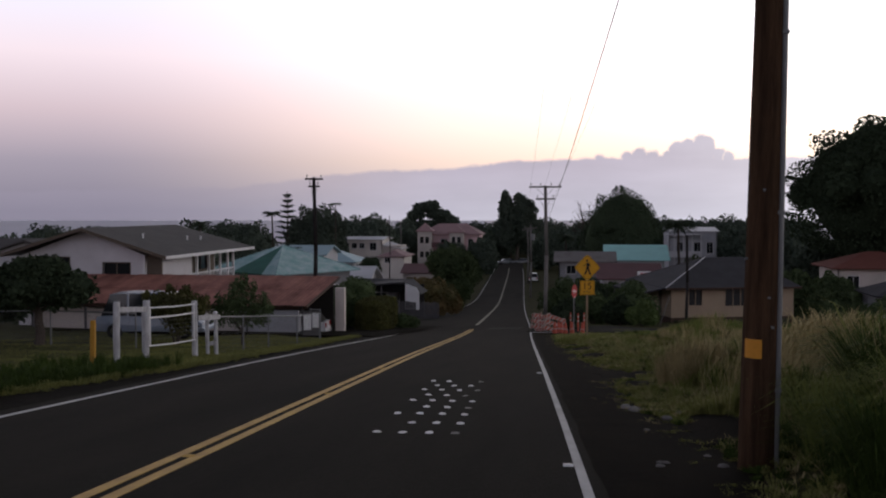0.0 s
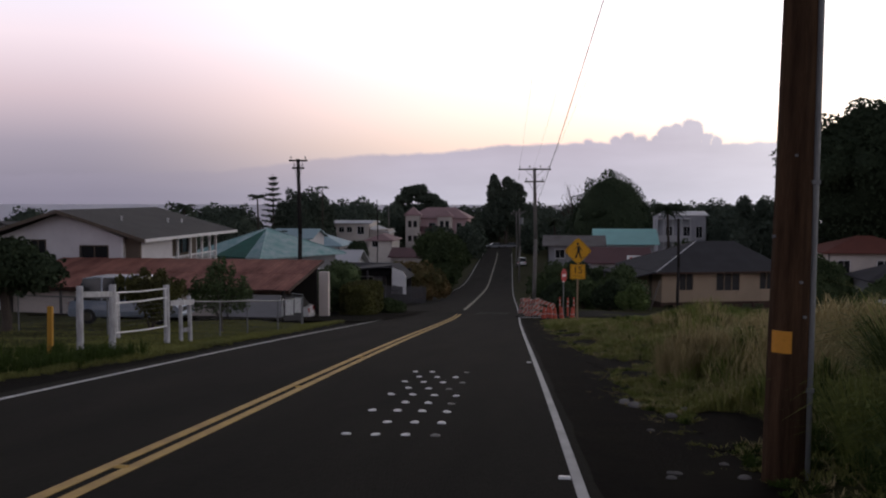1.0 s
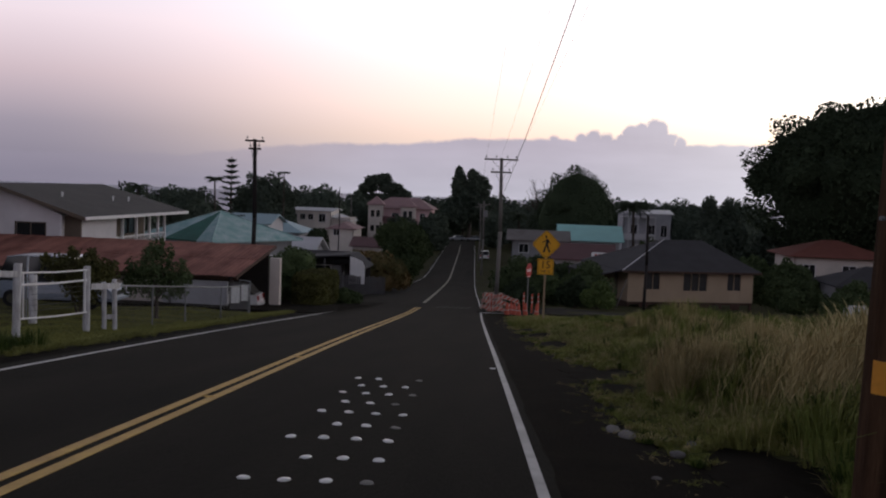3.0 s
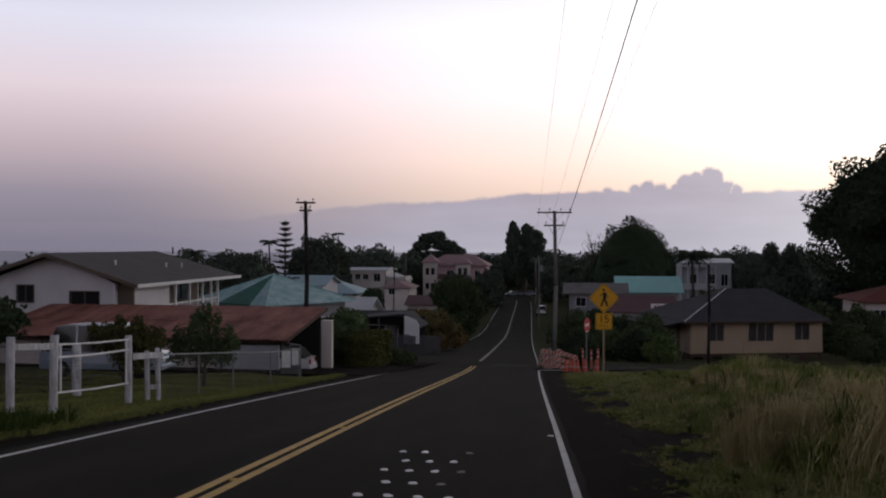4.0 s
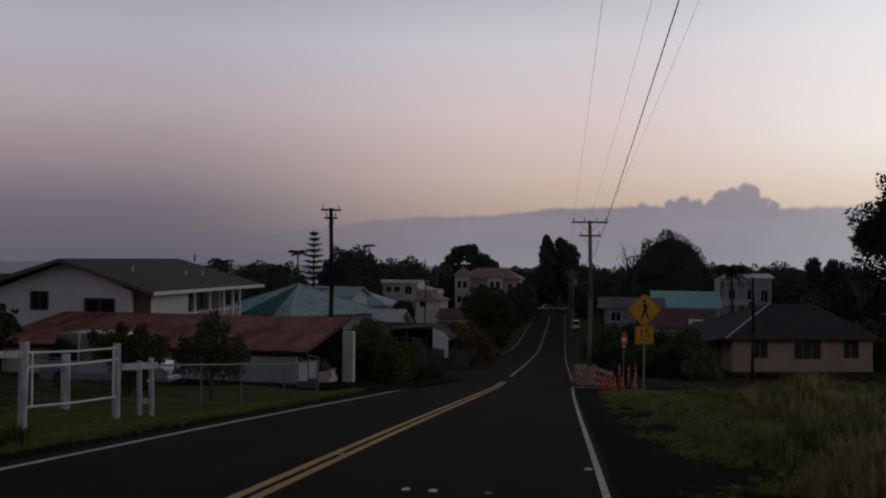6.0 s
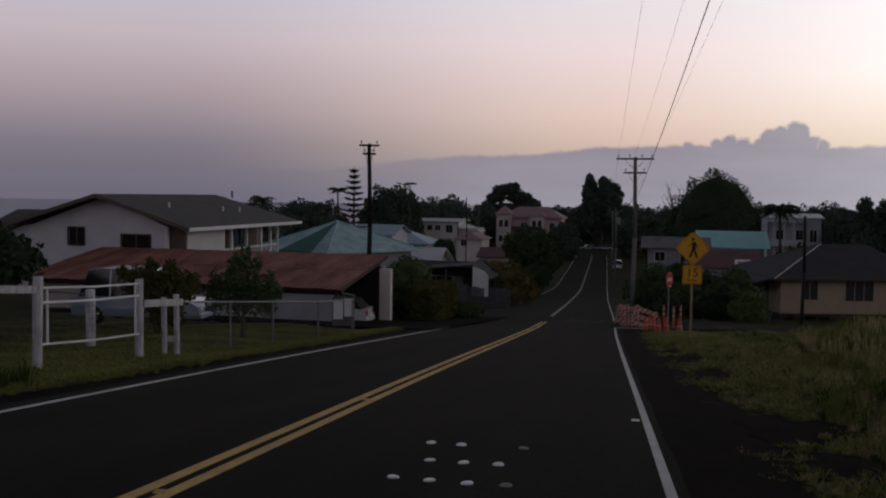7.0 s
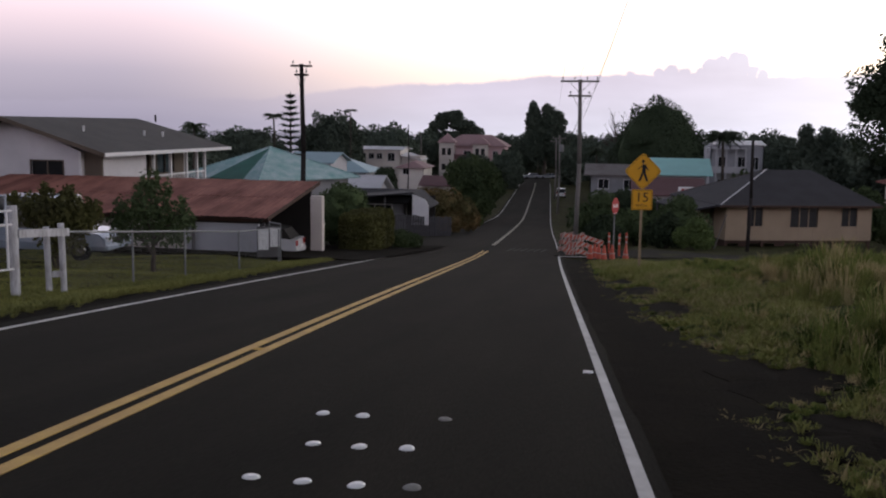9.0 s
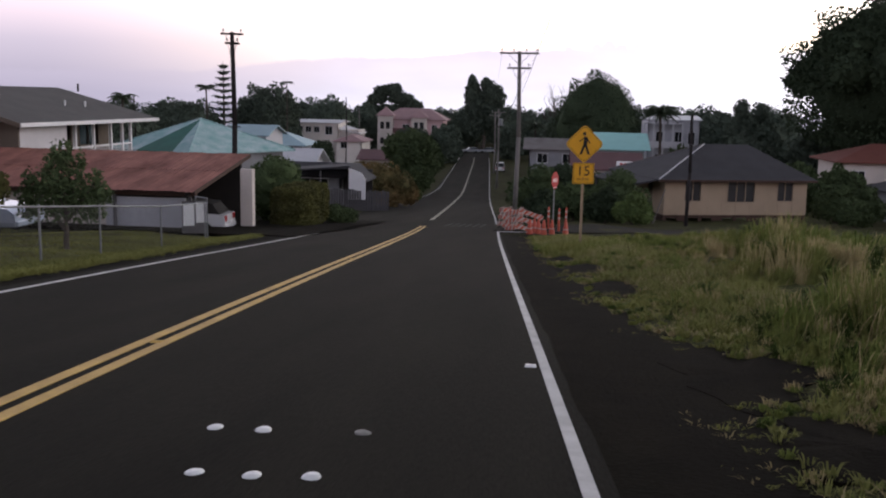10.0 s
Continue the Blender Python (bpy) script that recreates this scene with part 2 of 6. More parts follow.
BLACK = material("black_paint", (.012, .012, .012), .6, .2, 8, 40, 0)
SIGN_RED = material("red_sign_face", (.42, .035, .035), .5, .15, 8, 40, 0)
SIGN_WHITE = material("white_sign_face", (.82, .82, .82), .5, .1, 8, 40, 0)
ORANGE = material("orange_plastic", (.46, .085, .050), .6, .25, 5, 40, .05)
WHITE_BAND = material("white_reflective_band", (.46, .41, .39), .5, .3, 5, 40, 0, second=(.34, .22, .18), amount=.4)
RUBBER = material("black_rubber", (.014, .014, .014), .85, .2, 8, 50, .1)
WALL_WHITE = material("white_painted_siding", (.60, .58, .60), .85, .1, .6, 14, .12, second=(.47, .45, .47), amount=.4)
WALL_TAN = material("tan_painted_siding", (.37, .285, .205), .85, .12, .6, 14, .15, second=(.30, .23, .165), amount=.4)
# brown of doors and trim; also painted shade on the white house's recessed walls
BROWN_AND_SHADE = material("brown_boards_and_shaded_walls", (.12, .095, .075), .9, .2, 1.5, 20, .2)
WALL_GREY = material("grey_painted_block", (.26, .26, .28), .9, .15, .7, 16, .2, second=(.19, .19, .20), amount=.4)
WALL_BLOCK = material("pale_grey_painted_block", (.40, .40, .43), .9, .15, .7, 16, .2, second=(.31, .31, .33), amount=.4)
WALL_CREAM = material("cream_painted_plaster", (.56, .50, .46), .9, .12, .4, 10, .1, second=(.42, .38, .35), amount=.4)
WALL_HOUSE = material("warm_white_plaster", (.70, .65, .60), .9, .12, .4, 10, .1, second=(.56, .51, .47), amount=.4)
POST_TAN = material("bare_sign_post_wood", (.34, .25, .16), .85, .3, 2, 25, .3, stretch=(6, 6, .6))
WALL_PINK = material("pink_painted_plaster", (.52, .36, .37), .9, .12, .4, 10, .1)
WALL_PALE = material("pale_grey_plaster", (.50, .49, .51), .9, .12, .4, 10, .1)
BASE_DARK = material("dark_crawl_space_boards", (.075, .045, .035), .95, .3, 1.2, 20, .3)
TRIM_WHITE = material("white_trim_paint", (.68, .67, .68), .7, .12, 2, 25, .05)
ROOF_BROWN = material("brown_asphalt_shingle", (.085, .078, .076), .92, .3, .8, 22, .4, second=(.06, .055, .055))
ROOF_DARK = material("dark_asphalt_shingle", (.045, .044, .050), .92, .3, .9, 22, .4)
RUST = material("rusted_red_corrugated_iron", (.33, .150, .120), .85, .4, 1.2, 7, .2, second=(.135, .056, .046), amount=.5, island=.26, stretch=(1, .30, 1), spec=.1)
TEAL_DARK = material("dark_green_roof_paint", (.022, .130, .095), .7, .3, .8, 10, .1, second=(.015, .085, .065))
TEAL_PALE = material("faded_teal_roof_paint", (.44, .53, .55), .85, .35, 1.1, 9, .1, second=(.17, .34, .33), amount=.5, spec=.1)
TEAL_BRIGHT = material("bright_turquoise_roof", (.32, .62, .60), .6, .12, .5, 9, .05)
ROOF_BLUE = material("pale_blue_metal_roof", (.30, .42, .47), .6, .15, .6, 9, .05)
ROOF_MAROON = material("maroon_metal_roof", (.13, .065, .070), .7, .2, .6, 9, .1)
ROOF_RED = material("red_brown_tile_roof", (.17, .060, .045), .8, .25, .8, 9, .2)
ROOF_PINK = material("dusty_pink_roof", (.33, .215, .22), .8, .2, .6, 9, .1)
ROOF_WEATHERED = material("weathered_grey_iron_roof", (.20, .19, .185), .8, .25, .6, 9, .1, second=(.12, .105, .10))
ROOF_PALE = material("pale_grey_metal_roof", (.55, .55, .58), .6, .2, .6, 9, .05)
PANE = material("dark_window_glass", (.018, .019, .022), .12, .2, 2, 20, 0, spec=.5)
CURTAIN = material("window_louvre_glass", (.035, .035, .038), .25, .3, 3, 20, 0, spec=.5)
# near-black stands in for the shade inside carport, shed, houses and car
INNER_SHADE = material("shaded_interior_tone", (.03, .027, .025), .95, .2, 2, 20, .1)
BARK = material("grey_brown_bark", (.075, .06, .05), .95, .35, 2, 14, .6, stretch=(3, 3, .7))
LEAF = material("dark_green_leaves", (.070, .096, .040), .85, .3, .25, 5, 0, second=(.054, .076, .037), island=.35, spec=.08)
# distance haze is mixed into this leaf colour: paler and greyer than LEAF
LEAF_HAZED = material("hazed_far_leaves", (.085, .105, .078), .9, .3, .12, 5, 0, second=(.064, .082, .064), island=.3, spec=.03)
LEAF_BIG = material("very_dark_leaves", (.044, .060, .034), .9, .3, .15, 4, 0, second=(.032, .045, .027), island=.35, spec=.04)
LEAF_HEDGE = material("olive_hedge_leaves", (.110, .112, .036), .85, .3, .8, 5, 0, second=(.06, .058, .028), island=.3, spec=.06)
LEAF_ORANGE = material("rusty_croton_leaves", (.20, .125, .055), .85, .35, .6, 5, 0, second=(.05, .065, .025), amount=.5, island=.35, spec=.15)
LEAF_LIGHT = material("light_green_leaves", (.10, .14, .045), .75, .3, .8, 5, 0, second=(.06, .085, .03), island=.3, spec=.15)
FROND = material("palm_fronds", (.035, .050, .026), .7, .25, 1, 6, 0, island=.2, spec=.2)
STONE = material("pale_rubble_stone", (.16, .15, .145), .9, .3, 3, 20, .5)
SOIL = material("bare_brown_soil", (.050, .036, .027), .98, .3, 1, 18, .6)
CAR_WHITE = material("white_car_paint", (.62, .62, .63), .3, .05, 2, 30, 0, coat=.6)
CAR_BLUE = material("pale_blue_car_paint", (.30, .35, .43), .3, .06, 2, 30, 0, coat=.6)
CAR_SILVER = material("silver_car_paint", (.34, .35, .36), .35, .06, 2, 30, 0, metal=.4, coat=.6)
LIGHT_RED = material("red_lamp_lens", (.38, .02, .02), .2, .1, 5, 30, 0, spec=.5)
LIGHT_CLEAR = material("clear_lamp_lens", (.62, .64, .68), .1, .1, 5, 30, 0, spec=.6)
CHROME = material("chromed_steel", (.6, .6, .62), .2, .05, 5, 30, 0, metal=1.0)
# horizon haze and sky reflection are painted into the water's pale lilac
SEA = material("sea_with_haze_and_sky_tint", (.37, .355, .43), .55, .1, .01, .3, .08, spec=.35)


# ---- shapes: each gives (points, faces) ----
def box(x0, x1, y0, y1, z0, z1):
    v = [(x, y, z) for z in (z0, z1) for x, y in ((x0, y0), (x1, y0), (x1, y1), (x0, y1))]
    return v, [(3, 2, 1, 0), (4, 5, 6, 7), (0, 1, 5, 4), (1, 2, 6, 5), (2, 3, 7, 6), (3, 0, 4, 7)]


def cbox(x0, x1, y0, y1, z0, z1, c=.02):
    """A box with its edges taken off."""
    bm = bmesh.new()
    for sx in (0, 1):
        for sy in (0, 1):
            for sz in (0, 1):
                p = Vector(((x0, x1)[sx], (y0, y1)[sy], (z0, z1)[sz]))
                d = Vector((1 - 2 * sx, 1 - 2 * sy, 1 - 2 * sz)) * c
                for keep in range(3):
                    q = p + d
                    q[keep] = p[keep]
                    bm.verts.new(q)
    bmesh.ops.convex_hull(bm, input=bm.verts)
    bm.verts.index_update()
    out = [tuple(v.co) for v in bm.verts], [tuple(v.index for v in f.verts) for f in bm.faces]
    bm.free()
    return out


def tube(p0, p1, r0, r1=None, n=10, caps=True):
    p0, p1 = Vector(p0), Vector(p1)
    r1 = r0 if r1 is None else r1
    q = (p1 - p0).to_track_quat("Z", "Y")
    v = []
    for p, r in ((p0, r0), (p1, r1)):
        v += [tuple(p + q @ Vector((r * math.cos(a), r * math.sin(a), 0))) for a in (2 * math.pi * k / n for k in range(n))]
    f = [(k, (k + 1) % n, n + (k + 1) % n, n + k) for k in range(n)]
    if caps:
        f += [tuple(range(n))[::-1], tuple(range(n, 2 * n))]
    return v, f


def path_tube(points, radii, n=7):
    v, f = [], []
    for k in range(len(points) - 1):
        a, b = tube(points[k], points[k + 1], radii[k], radii[k + 1], n, True)
        f += [tuple(i + len(v) for i in g) for g in b]
        v += a
    return v, f


def slab(poly, t, up=(0, 0, 1)):
    """A flat plate of thickness t below the polygon."""
    n = len(poly)
    d = Vector(up) * t
    v = [tuple(p) for p in poly] + [tuple(Vector(p) - d) for p in poly]
    return v, [tuple(range(n)), tuple(range(n, 2 * n))[::-1]] + [(k, n + k, n + (k + 1) % n, (k + 1) % n) for k in range(n)]


def extrude(profile, y0, y1, taper=None):
    """A profile of (x, z) drawn along y; taper(x, z) gives the inset of the sides at a point."""
    n = len(profile)
    tp = taper or (lambda x, z: 0.0)
    v = [(x, y0 + tp(x, z), z) for x, z in profile] + [(x, y1 - tp(x, z), z) for x, z in profile]
    return v, [tuple(range(n)), tuple(range(n, 2 * n))[::-1]] + [(k, n + k, n + (k + 1) % n, (k + 1) % n) for k in range(n)]


def lathe(profile, n=12):
    v, f = [], []
    for r, z in profile:
        v += [(r * math.cos(2 * math.pi * k / n), r * math.sin(2 * math.pi * k / n), z) for k in range(n)]
    for j in range(len(profile) - 1):
        f += [(j * n + k, j * n + (k + 1) % n, (j + 1) * n + (k + 1) % n, (j + 1) * n + k) for k in range(n)]
    f += [tuple(range(n))[::-1], tuple(range((len(profile) - 1) * n, len(profile) * n))]
    return v, f


def moved(shape, m):
    return [tuple(m @ Vector(p)) for p in shape[0]], shape[1]


def mesh_of(name, shapes, mat, smooth=False):
    v, f = [], []
    for a, b in shapes:
        f += [tuple(i + len(v) for i in g) for g in b]
        v += a
    me = bpy.data.meshes.new(name)
    me.from_pydata(v, [], f)
    me.materials.append(mat)
    bm = bmesh.new()
    bm.from_mesh(me)
    bmesh.ops.recalc_face_normals(bm, faces=bm.faces)
    bm.to_mesh(me)
    bm.free()
    if smooth:
        me.shade_smooth()
    return me


def part(name, shapes, mat, parent, label="", smooth=False, kind=""):
    if isinstance(shapes, tuple):
        shapes = [shapes]
    ob = new(name, mesh_of(name, shapes, mat, smooth))
    ob.parent = parent
    return tagged(ob, label, kind=kind)


def thing(name, label, category, m=None, group=""):
    ob = new(name)
    ob.empty_display_size = .3
    ob.matrix_world = m or Matrix()
    return tagged(ob, label, category, group)


def single(name, shapes, mat, label, category="", m=None, group="", kind="", smooth=False):
    if isinstance(shapes, tuple):
        shapes = [shapes]
    ob = new(name, mesh_of(name, shapes, mat, smooth))
    ob.matrix_world = m or Matrix()
    return tagged(ob, label, category, group, kind)


def quads_mesh(name, verts, mat, per=4):
    """A mesh of loose faces, per points each, from an array."""
    n = len(verts) // per
    me = bpy.data.meshes.new(name)
    me.vertices.add(len(verts))
    me.vertices.foreach_set("co", np.asarray(verts, np.float32).ravel())
    me.loops.add(len(verts))
    me.loops.foreach_set("vertex_index", np.arange(len(verts), dtype=np.int32))
    me.polygons.add(n)
    me.polygons.foreach_set("loop_start", np.arange(0, len(verts), per, dtype=np.int32))
    me.materials.append(mat)
    me.update()
    me.validate()
    return me


# ---- the lie of the land ----
_yy = np.arange(-400.0, 4601.0, 1.0)
_zz = np.interp(_yy, [-400, -60, 0, 11, 18, 28.5, 40, 54.6, 69, 89, 110, 132, 148, 213, 300, 700, 1300, 1500, 4600],
                [20, 6.5, .60, -.47, -1.134, -2.17, -3.40, -4.93, -6.1, -7.8, -9.35, -10.9, -11.6, -12.35, -13, -19, -44, -56, -60])
_pad = np.pad(_zz, 6, mode="edge")
_zz = np.convolve(_pad, np.ones(13) / 13, mode="valid")


def along(y):
    """The road's height."""
    return np.interp(y, _yy, _zz)


RY = [-60, 0, 7.6, 16.4, 30.7, 47, 54.6, 69, 89, 110, 148, 213, 300]
RIGHT_EDGE = [3.7, 1.05, .66, .12, -.79, -1.75, -2.13, -2.96, -4.25, -5.58, -7.8, -11.58, -17.0]
CENTRE = [.1, -2.75, -3.10, -3.55, -4.30, -5.26, -5.72, -6.58, -7.89, -9.1, -11.37, -15.04, -20.5]
LEFT_EDGE = [-3.4, -6.15, -6.45, -6.9, -7.55, -8.5, -9.3, -11.2, -12.6, -13.2, -14.96, -18.63, -24.0]


def _soften(xs):
    y = np.arange(-60, 301.0, 1.0)
    x = np.interp(y, RY, xs)
    x = np.convolve(np.pad(x, 5, mode="edge"), np.ones(11) / 11, mode="valid")
    x[:5], x[-5:] = np.interp(y[:5], RY, xs), np.interp(y[-5:], RY, xs)
    return lambda t: np.interp(t, y, x)


right_edge, centre_line, left_edge = _soften(RIGHT_EDGE), _soften(CENTRE), _soften(LEFT_EDGE)


def verge_width(y):
    """How far the bare cinder reaches from the edge line on the field's side."""
    return np.interp(y, [0, 10, 11.9, 13.4, 17, 18.7, 19.5, 20.4, 21.4, 22.4, 23.4, 25.6, 30, 38, 44.5, 53], [1.2, 1.36, 1.4, 1.0, .97, 1.12, 1.25, 1.6, 1.78, 1.5, 1.08, 1.0, 1.0, .9, .97, 1.1])


def left_strip(y):
    """How far the bare cinder reaches from the edge line on the lawn's side."""
    return np.interp(y, [0, 12, 15, 17.5, 20.5, 25, 30.5, 37.5, 44], [1.6, 1.55, 1.4, 1.15, 1.0, .92, .92, 1.2, 1.3])


def bumps(x, y):
    return .10 * np.sin(.31 * x + .7) * np.sin(.23 * y) + .05 * np.sin(.9 * x + .2 * y) + .03 * np.sin(1.7 * y - 1.1 * x)


def ground_z(x, y):
    """Height of the ground: level with the road beside it, gently uneven away from it."""
    x, y = np.asarray(x, float), np.asarray(y, float)
    yr = np.clip(y, -60, 300)
    off = np.maximum(x - right_edge(yr) - 1.3, left_edge(yr) - 1.0 - x)
    away = np.clip(off / 3.0, 0, 1)
    z = along(y) + bumps(x, y) * away * np.clip(1.2 - np.abs(y - 30) / 400, 0, 1)
    z = z + .28 * np.clip((x - right_edge(yr) - 1.6) / 2.5, 0, 1) * (y < 50) * np.clip((50 - y) / 6, 0, 1)
    z = z - .07 * (np.maximum(x - right_edge(yr) - verge_width(yr) - .22, left_edge(yr) - left_strip(yr) + .1 - x) < 0) * (y < 300)
    z = z - .22 * np.clip((left_edge(yr) - left_strip(yr) - .1 - x) / 1.3, 0, 1) * np.clip((46 - y) / 6, 0, 1) * np.clip((y + 30) / 30, 0, 1)
    z = z - np.clip((-x - 90) / 400, 0, 1) * 30
    return z


def gz(x, y):
    return float(ground_z(x, y))


# ---- ground, sea, road ----
def graded(lo, hi, dense_lo, dense_hi, step, grow):
    a = list(np.arange(dense_lo, dense_hi, step))
    d, p = step, dense_hi
    while p < hi:
        a.append(p)
        d *= grow
        p += d
    a.append(hi)
    d, p = step, dense_lo
    while p > lo:
        d *= grow
        p -= d
        a.append(max(p, lo))
    return np.array(sorted(set(a)))


def grid_mesh(name, xs, ys, zfun, mat):
    X, Y = np.meshgrid(xs, ys)
    Z = zfun(X, Y)
    nx, ny = len(xs), len(ys)
    k = np.arange(nx * ny).reshape(ny, nx)
    f = np.stack([k[:-1, :-1], k[:-1, 1:], k[1:, 1:], k[1:, :-1]], -1).reshape(-1, 4)
    me = bpy.data.meshes.new(name)
    me.from_pydata(np.stack([X, Y, Z], -1).reshape(-1, 3).tolist(), [], f.tolist())
    me.materials.append(mat)
    me.shade_smooth()
    return me


gx, gy = graded(-4400, 4400, -16, 26, .5, 1.12), graded(-390, 4400, -4, 70, .5, 1.06)
tagged(new("ground", grid_mesh("ground", gx, gy, ground_z, GRASS)), "uneven grass ground falling towards the sea", kind="structure")
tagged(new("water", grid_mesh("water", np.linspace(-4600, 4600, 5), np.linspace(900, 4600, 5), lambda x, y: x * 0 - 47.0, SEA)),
       "sea at the horizon, haze and reflected sky in its colour", kind="structure")


def ribbon(name, ys, a, b, lift, mat, label, kind="structure", thick=.05, parent=None):
    """A strip of paving or paint between the lines a(y) and b(y), lying lift above the road's level."""
    n = len(ys)
    A, B = a(ys), b(ys)
    z = along(ys) + lift
    v = [(A[k], ys[k], z[k]) for k in range(n)] + [(B[k], ys[k], z[k]) for k in range(n)]
    v += [(x, y, h - thick) for x, y, h in v]
    f = [(k, n + k, n + k + 1, k + 1) for k in range(n - 1)]
    f += [(2 * n + k, 2 * n + k + 1, k + 1, k) for k in range(n - 1)] + [(n + k, 3 * n + k, 3 * n + k + 1, n + k + 1) for k in range(n - 1)]
    f += [(0, 2 * n, 3 * n, n), (n - 1, 2 * n - 1, 4 * n - 1, 3 * n - 1)]
    me = bpy.data.meshes.new(name)
    me.from_pydata(v, [], f)
    me.materials.append(mat)
    ob = new(name, me)
    ob.parent = parent
    return tagged(ob, label, kind=kind if not parent else "")


def wobble(y, a, s):
    return a * np.sin(y * 1.3 + s) + a * .7 * np.sin(y * 3.1 + 2 * s) + a * .5 * np.sin(y * 7.7 + s)


far_y = np.concatenate([np.arange(-60, 70, .5), np.arange(70, 300, 2.0)])
road = ribbon("road", far_y, lambda y: left_edge(y) - .35, lambda y: right_edge(y) + .14 + wobble(y, .012, 4.0), 0, ASPHALT, "dark asphalt two-lane road running downhill", thick=.12)

sh_y = np.arange(-60, 53, .25)
ribbon("shoulder", sh_y, lambda y: right_edge(y) + .10, lambda y: right_edge(y) + verge_width(y) + .34 + wobble(y, .09, 1.0),
       -.012, SHOULDER, "worn black cinder shoulder beside the road", thick=.1)
ribbon("shoulder", np.arange(-60, 60, .25), lambda y: left_edge(y) - left_strip(y) + wobble(y, .06, 2.0), lambda y: left_edge(y) - .35,
       -.012, SHOULDER, "worn black cinder shoulder beside the road", thick=.1)


def patch(name, x0, x1, y0, y1, mat, label, lift=-.01, edge=0.0, n=40, thick=.12):
    """A paved side way that follows the ground, from x0 to x1."""
    xs = np.linspace(x0, x1, n)
    lo, hi = y0(xs) + wobble(xs, edge, .4), y1(xs) + wobble(xs, edge, 1.9)
    v = [(x, y, gz(x, y) + .02 + lift) for x, y in zip(xs, lo)] + [(x, y, gz(x, y) + .02 + lift) for x, y in zip(xs, hi)]
    v = [(x, y, max(z, float(along(y)) + lift)) for x, y, z in v]
    v += [(x, y, z - thick) for x, y, z in v]
    f = [(k, k + 1, n + k + 1, n + k) for k in range(n - 1)]
    f += [(2 * n + k, k, k + 1, 2 * n + k + 1)[::-1] for k in range(n - 1)] + [(n + k, 3 * n + k, 3 * n + k + 1, n + k + 1) for k in range(n - 1)]
    return single(name, (v, f), mat, label, kind="structure")


patch("side_street", -2.4, 60, lambda x: 55.5 + .02 * x, lambda x: 61.5 + .05 * x, ASPHALT, "dark asphalt side street", lift=.03)
patch("driveway", -26, -8.3, lambda x: 43.6 - .12 * (x + 12), lambda x: 61.5 + 0 * x, SHOULDER, "dark cinder driveway in front of the carport", lift=.02, edge=.15)

# painted lines and road studs lie on the road
gap = lambda lo, hi, st=.5: np.arange(lo, hi + st / 2, st)
marks = thing("road_markings", "worn white and yellow painted road lines", "road markings")
tagged(marks, kind="structure")
W = .043
ribbon("edge_line", gap(-60, 54.5), lambda y: right_edge(y) - W, lambda y: right_edge(y) + W, .006, WHITE_LINE, "", thick=.008, parent=marks)
ribbon("edge_line", gap(62.5, 240, 1), lambda y: right_edge(y) - W, lambda y: right_edge(y) + W, .006, WHITE_LINE, "", thick=.008, parent=marks)
ribbon("edge_line", gap(-60, 60.5), lambda y: left_edge(y) - W, lambda y: left_edge(y) + W, .006, WHITE_LINE, "", thick=.008, parent=marks)
ribbon("edge_line", gap(118, 240, 1), lambda y: left_edge(y) - W, lambda y: left_edge(y) + W, .006, WHITE_LINE, "", thick=.008, parent=marks)
ribbon("centre_line", gap(-60, 58), lambda y: centre_line(y) - .16, lambda y: centre_line(y) - .05, .006, YELLOW_LINE, "", thick=.008, parent=marks)
ribbon("centre_line", gap(-60, 58), lambda y: centre_line(y) + .05, lambda y: centre_line(y) + .16, .006, YELLOW_LINE, "", thick=.008, parent=marks)
ribbon("centre_line", gap(65, 240, 1), lambda y: centre_line(y) - .11, lambda y: centre_line(y) + .11, .006, FADED, "", thick=.008, parent=marks)
part("corner_line", slab([(-2.18, 54.42, along(54.42) + .03), (-.45, 54.75, along(54.8) + .055), (-.45, 54.9, along(54.9) + .055), (-2.18, 54.56, along(54.56) + .03)], .03), WHITE_LINE, marks)
part("stop_bar", slab([(-10.7, 60.1, along(60.1) + .055), (-9.95, 61.9, along(61.9) + .055), (-10.1, 62.1, along(62.1) + .055), (-10.95, 60.3, along(60.3) + .055)], .03), WHITE_LINE, marks)
for k in range(6):
    x = -5.0 + .34 * k
    part("worn_letter", slab([(x, 58.6, along(58.6) + .008), (x + .10, 58.6, along(58.6) + .008), (x + .22, 62.0, along(62) + .008), (x + .12, 62.0, along(62) + .008)], .006), OLD_PAINT, marks)

dome = [(.052, 0), (.052, .004), (.045, .011), (.03, .016), (.012, .018)]
stud_mesh, worn_mesh = mesh_of("stud", [lathe(dome, 14)], STUD_WHITE, True), mesh_of("stud", [lathe([(r, z * .7) for r, z in dome], 14)], STUD_WORN, True)
ROWS = [(10.98, -1.755, 4, {3}), (11.87, -1.50, 3, ()), (12.80, -1.86, 4, ()), (13.62, -1.60, 3, {2}), (14.49, -1.945, 4, ()),
        (15.34, -1.845, 3, {2}), (16.24, -2.055, 4, {3}), (17.09, -1.955, 3, ()), (17.99, -2.165, 4, {3})]
